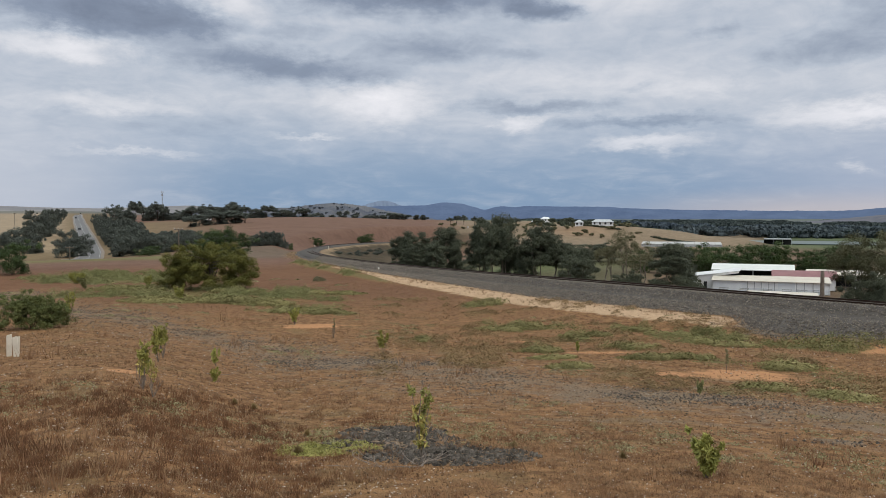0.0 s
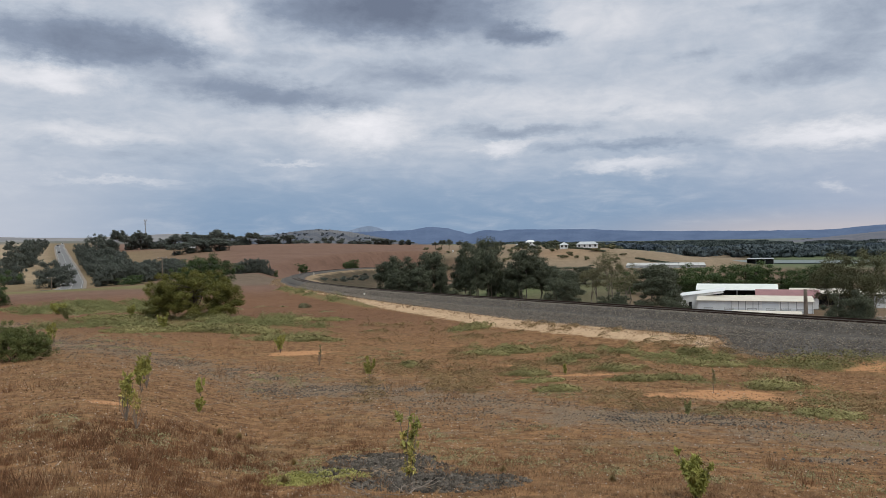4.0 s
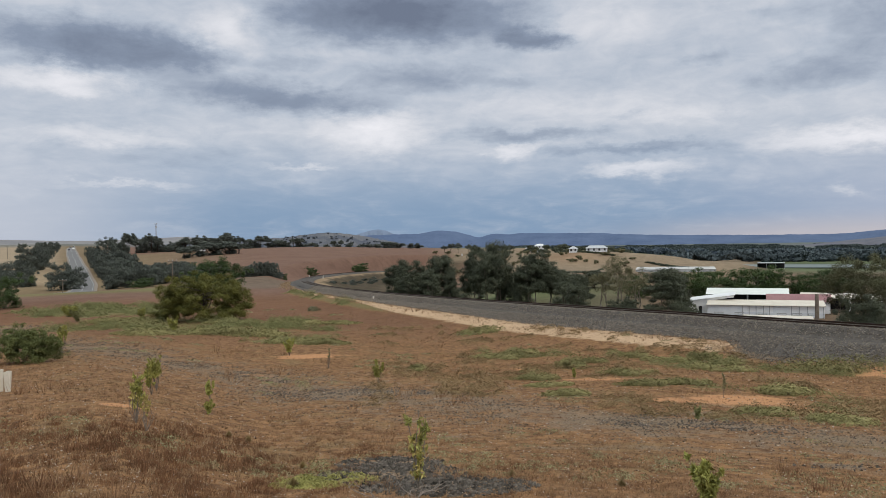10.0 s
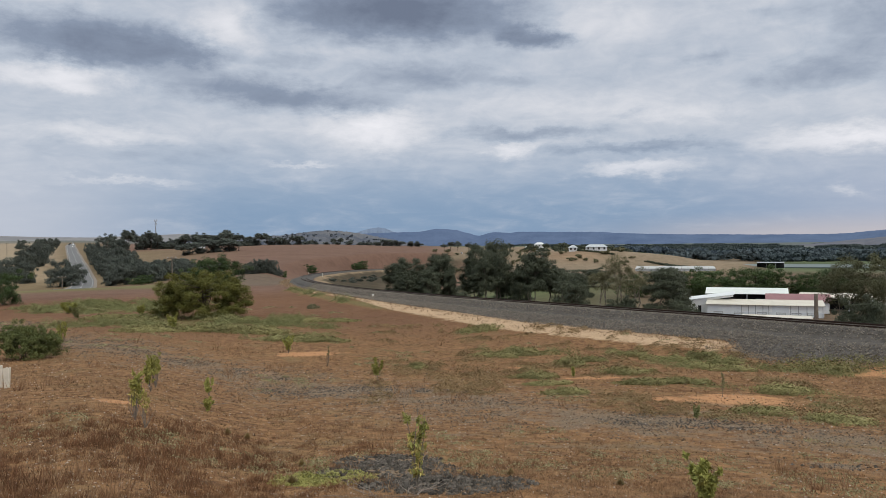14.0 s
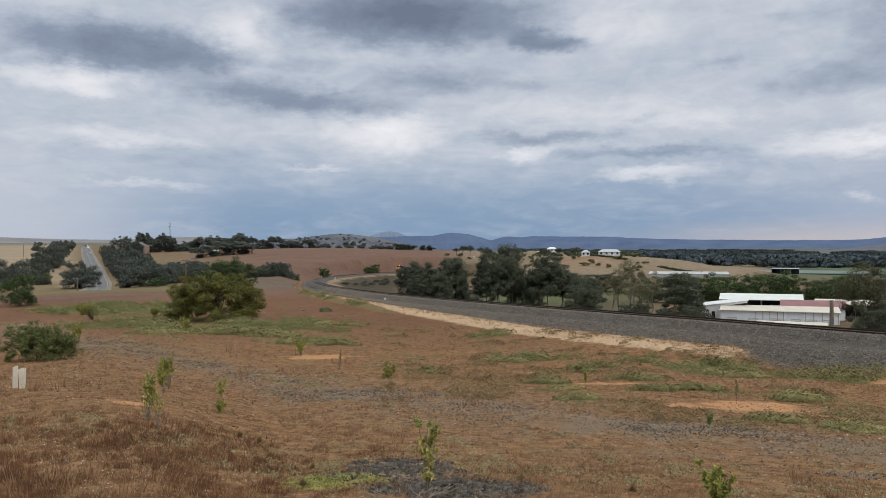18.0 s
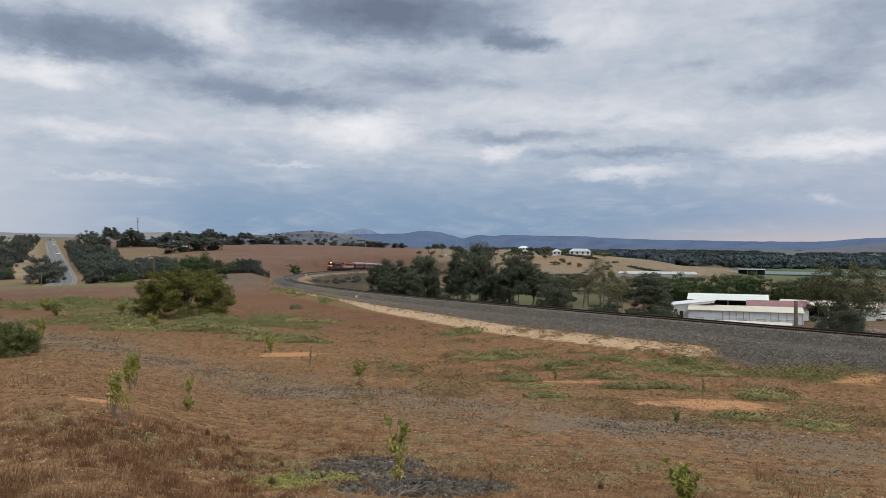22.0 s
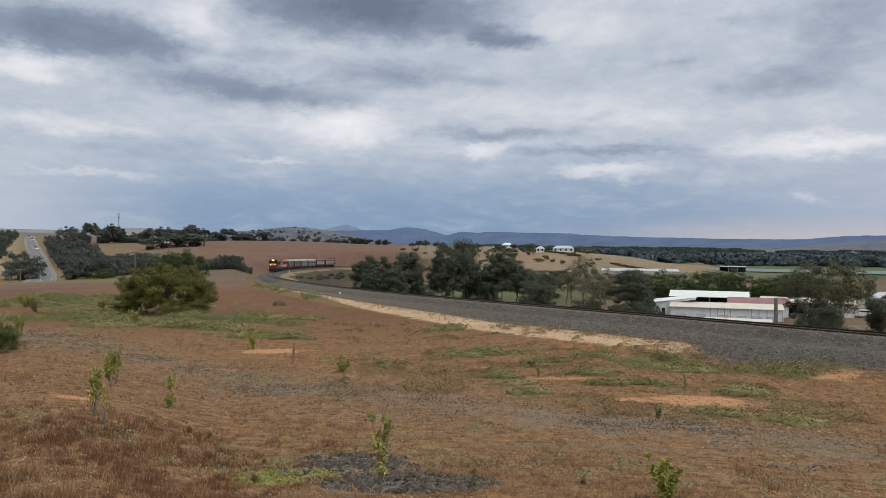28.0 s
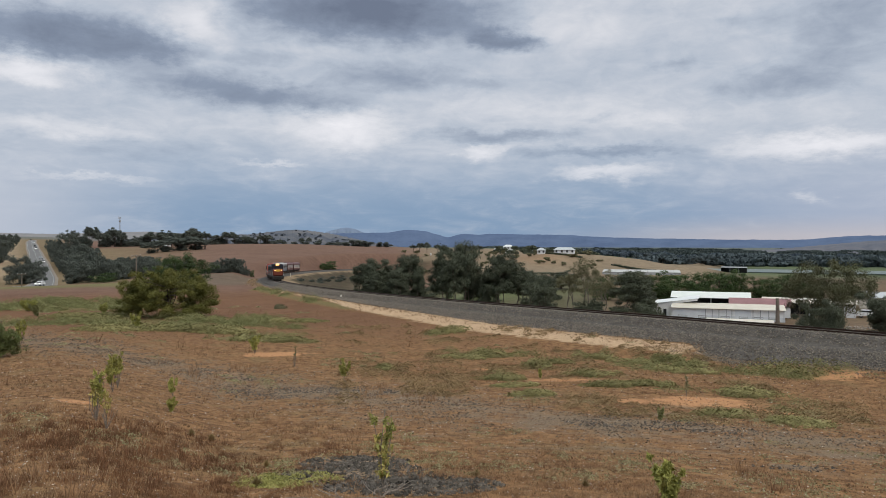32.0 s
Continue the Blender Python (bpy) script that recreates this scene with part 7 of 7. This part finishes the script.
def carriage(label, body, roof, length, blinds, stripe=None):
    c = empty("passenger_carriage", Matrix(), label, "railway carriage", "train")
    L = length
    part("underframe", boxes((-1.3, 0.4, 0.8, 1.3, L - 0.4, 1.1), (-0.8, L / 2 - 1.5, 0.4, 0.8, L / 2 + 1.5, 0.8), bevel=0.04), M_UNDER, c)
    for y in (2.6, L - 2.6):
        bogie(c, y, 2)
    shell = part("body", boxes((-1.42, 0.35, 1.05, 1.42, L - 0.35, 3.45), bevel=0.05), body, c)
    part("roof", arch(bmesh.new(), 1.48, 3.4, 4.05, 0.25, L - 0.25, 0.55), roof, c)
    n = int((L - 2.4) / 1.35)
    for x in (-1.45, 1.42):
        for i in range(n):
            y = 1.3 + i * (L - 2.6) / n
            w = part("window", boxes((x, y, 2.15, x + 0.03, y + 0.95, 3.05), bevel=0.008), M_CARROOF, shell)
            part("pane", boxes((x - 0.008, y + 0.08, 2.23, x + 0.038, y + 0.87, 2.97)), M_PALE_GLASS if blinds else M_GLASS, w)
        for y in (0.45, L - 1.15):
            part("door", boxes((x - 0.004, y, 1.1, x + 0.034, y + 0.7, 3.1)), M_UNDER, shell)
        if stripe:
            part("stripe", boxes((x, 0.5, 1.85, x + 0.03, L - 0.5, 2.0)), stripe, shell)
    for y in (0.1, L - 0.35):
        part("gangway", boxes((-0.5, y, 1.1, 0.5, y + 0.25, 3.2), bevel=0.03), M_UNDER, c)
    for i in range(4):
        y = 2 + i * (L - 4) / 3
        part("roof_vent", boxes((-0.2, y - 0.25, 4.0, 0.2, y + 0.25, 4.2), bevel=0.05), roof, c)
    return c


TRAIN = [
    (0.0, 20.0, locomotive("navy diesel locomotive with red nose and lit headlamps", M_BLUE, M_NOSE, M_NOSE, 19.6, True, M_BLUE)),
    (20.6, 20.0, locomotive("orange diesel locomotive with silver band and green panel", M_ORANGE, M_SILVER, M_ORANGE, 19.6, False, M_GREENP)),
]
for start, length, args in ((41.5, 15.4, ("maroon wooden carriage with grey roof", M_MAROON, M_CARROOF, 15.2, False, M_PINK)), (57.2, 15.4, ("maroon wooden carriage with grey roof", M_MAROON, M_CARROOF, 15.2, False, M_PINK)),
                            (72.9, 15.4, ("slate grey carriage with pale roof", M_GREYCAR, M_CARROOF, 15.2, False)), (88.6, 15.4, ("slate grey carriage with pale roof", M_GREYCAR, M_CARROOF, 15.2, False)),
                            (104.3, 16.4, ("maroon carriage with pale window blinds", M_MAROON, M_MAROON, 16.2, True, M_STAKE)), (121.0, 16.4, ("maroon carriage with pale window blinds", M_MAROON, M_MAROON, 16.2, True, M_STAKE))):
    TRAIN.append((start, length, carriage(*args)))


def on_rails(s0, length):
    """The pose of a vehicle whose front stands s0 metres along the track and which trails away along it."""
    a, b = rail(s0 + length * 0.2), rail(s0 + length * 0.8)
    head = math.degrees(math.atan2(b[0] - a[0], b[1] - a[1]))
    pitch = math.degrees(math.atan2(b[3] - a[3], math.hypot(b[0] - a[0], b[1] - a[1])))
    back = length * 0.2
    h = radians(head)
    z = a[3] - back * math.tan(radians(pitch))
    return pose(a[0] - back * math.sin(h), a[1] - back * math.cos(h), z, pitch, 0, -head)


# ---- road traffic ----
def build_car(label, paint, tall, lights):
    """A car with its front at -y."""
    c = empty("car", Matrix(), label, "car", "road traffic")
    bm = bmesh.new()
    prof = ((-2.2, 0.45), (-2.2, 0.8), (-1.1, 0.95), (-0.5, tall), (1.3, tall), (2.0, 1.0), (2.2, 0.9), (2.2, 0.45))
    l, q = [bm.verts.new((-0.88, y, z)) for y, z in prof], [bm.verts.new((0.88, y, z)) for y, z in prof]
    for v in (*l, *q):
        if v.co.z > 1.2:
            v.co.x *= 0.82
    n = len(prof)
    for i in range(n):
        bm.faces.new((l[i], l[(i + 1) % n], q[(i + 1) % n], q[i]))
    bm.faces.new(l[::-1]), bm.faces.new(q)
    body = part("body", bm, paint, c)
    part("windscreen", boxes((-0.68, -1.02, 1.0, 0.68, -0.75, tall - 0.1)), M_GLASS, body)
    for x in (-0.84, 0.8):
        part("side_window", boxes((x, -0.5, 1.0, x + 0.04, 1.3, tall - 0.12)), M_GLASS, body)
    for x in (-0.8, 0.62):
        for y in (-1.35, 1.35):
            w = part("wheel", tube(bmesh.new(), ((x, y, 0.33), (x + 0.2, y, 0.33)), (0.33, 0.33), 12), M_UNDER, c)
            part("rim", tube(bmesh.new(), ((x - 0.01, y, 0.33), (x + 0.21, y, 0.33)), (0.18, 0.18), 10), M_GALV, w)
    for x in (-0.75, 0.45):
        part("headlight", boxes((x, -2.23, 0.65, x + 0.3, -2.18, 0.8)), M_CARLAMP if lights else M_GLASS, body, "lit headlight" if lights else "")
    return c


CARPAINT_WHITE = surface("white_car_paint", mottled((0.72, 0.73, 0.74), (0.8, 0.8, 0.8), 0.4), 0.25)
CARPAINT_DARK = surface("dark_car_paint", mottled((0.02, 0.022, 0.026), (0.035, 0.036, 0.04), 0.4), 0.25)
CARPAINT_SILVER = surface("silver_car_paint", mottled((0.36, 0.37, 0.39), (0.44, 0.45, 0.46), 0.4), 0.3, 0.4)

parked = build_car("white utility parked beside the machinery shed", CARPAINT_WHITE, 1.6, False)
parked.matrix_basis = pose(85.0, 147.2, height(85.0, 147.2), 0, 0, 65)
tagged(parked, "white utility parked beside the machinery shed", "car", "parked cars")

# distance at one time, speed towards the viewer (negative: away)
TRAFFIC = [
    (build_car("white sedan driving with headlights on", CARPAINT_WHITE, 1.45, True), 28.0, 377.0, 27.0),
    (build_car("white wagon driving with headlights on", CARPAINT_WHITE, 1.6, True), 32.0, 440.0, 27.0),
    (build_car("silver sedan following a white car", CARPAINT_SILVER, 1.45, False), 32.0, 486.0, 27.0),
    (build_car("white van driving down the hill", CARPAINT_WHITE, 2.1, True), 32.0, 625.0, 27.0),
    (build_car("dark sedan in a line of traffic", CARPAINT_DARK, 1.45, False), 32.0, 668.0, 27.0),
    (build_car("white sedan at the top of the hill", CARPAINT_WHITE, 1.45, True), 32.0, 780.0, 27.0),
    (build_car("dark sedan driving away uphill", CARPAINT_DARK, 1.45, False), 0.0, 520.0, -27.0),
    (build_car("dark hatchback driving away uphill", CARPAINT_DARK, 1.5, False), 0.0, 745.0, -27.0),
]


def on_road(d, away):
    """The pose of a car on its lane (left-hand traffic)."""
    side = -1.8 if away else 1.8
    x, y = road_at(d, side)
    x2, y2 = road_at(d + 4, side)
    z = max(height(*road_at(d, q)) for q in (-5.5, 0.0, 5.5)) + 0.16
    z2 = max(height(*road_at(d + 4, q)) for q in (-5.5, 0.0, 5.5)) + 0.16
    head = math.degrees(math.atan2(x2 - x, y2 - y))
    slope = math.degrees(math.atan2(z2 - z, 4.0))
    return pose(x, y, z, 0, 0, -head) @ pose(0, 0, 0, slope) @ (pose(0, 0, 0, 0, 0, 180) if away else Matrix())


def motions():
    """The train runs in round the curve; the traffic runs along the road."""
    for start, length, ob in TRAIN:
        rows = []
        for i in range(33):
            t = float(i)
            rows.append((t, on_rails(FRONT_AT_END + TRAIN_SPEED * (32 - t) + start, length)))
        walk(ob, rows)
    for ob, t0, d0, speed in TRAFFIC:
        away = speed < 0
        walk(ob, [(t, on_road(min(max(d0 - speed * (t - t0), 266.0), 1060.0), away)) for t in [2.0 * i for i in range(17)]])


FRONT_AT_END, TRAIN_SPEED = 176.0, 17.2
motions()
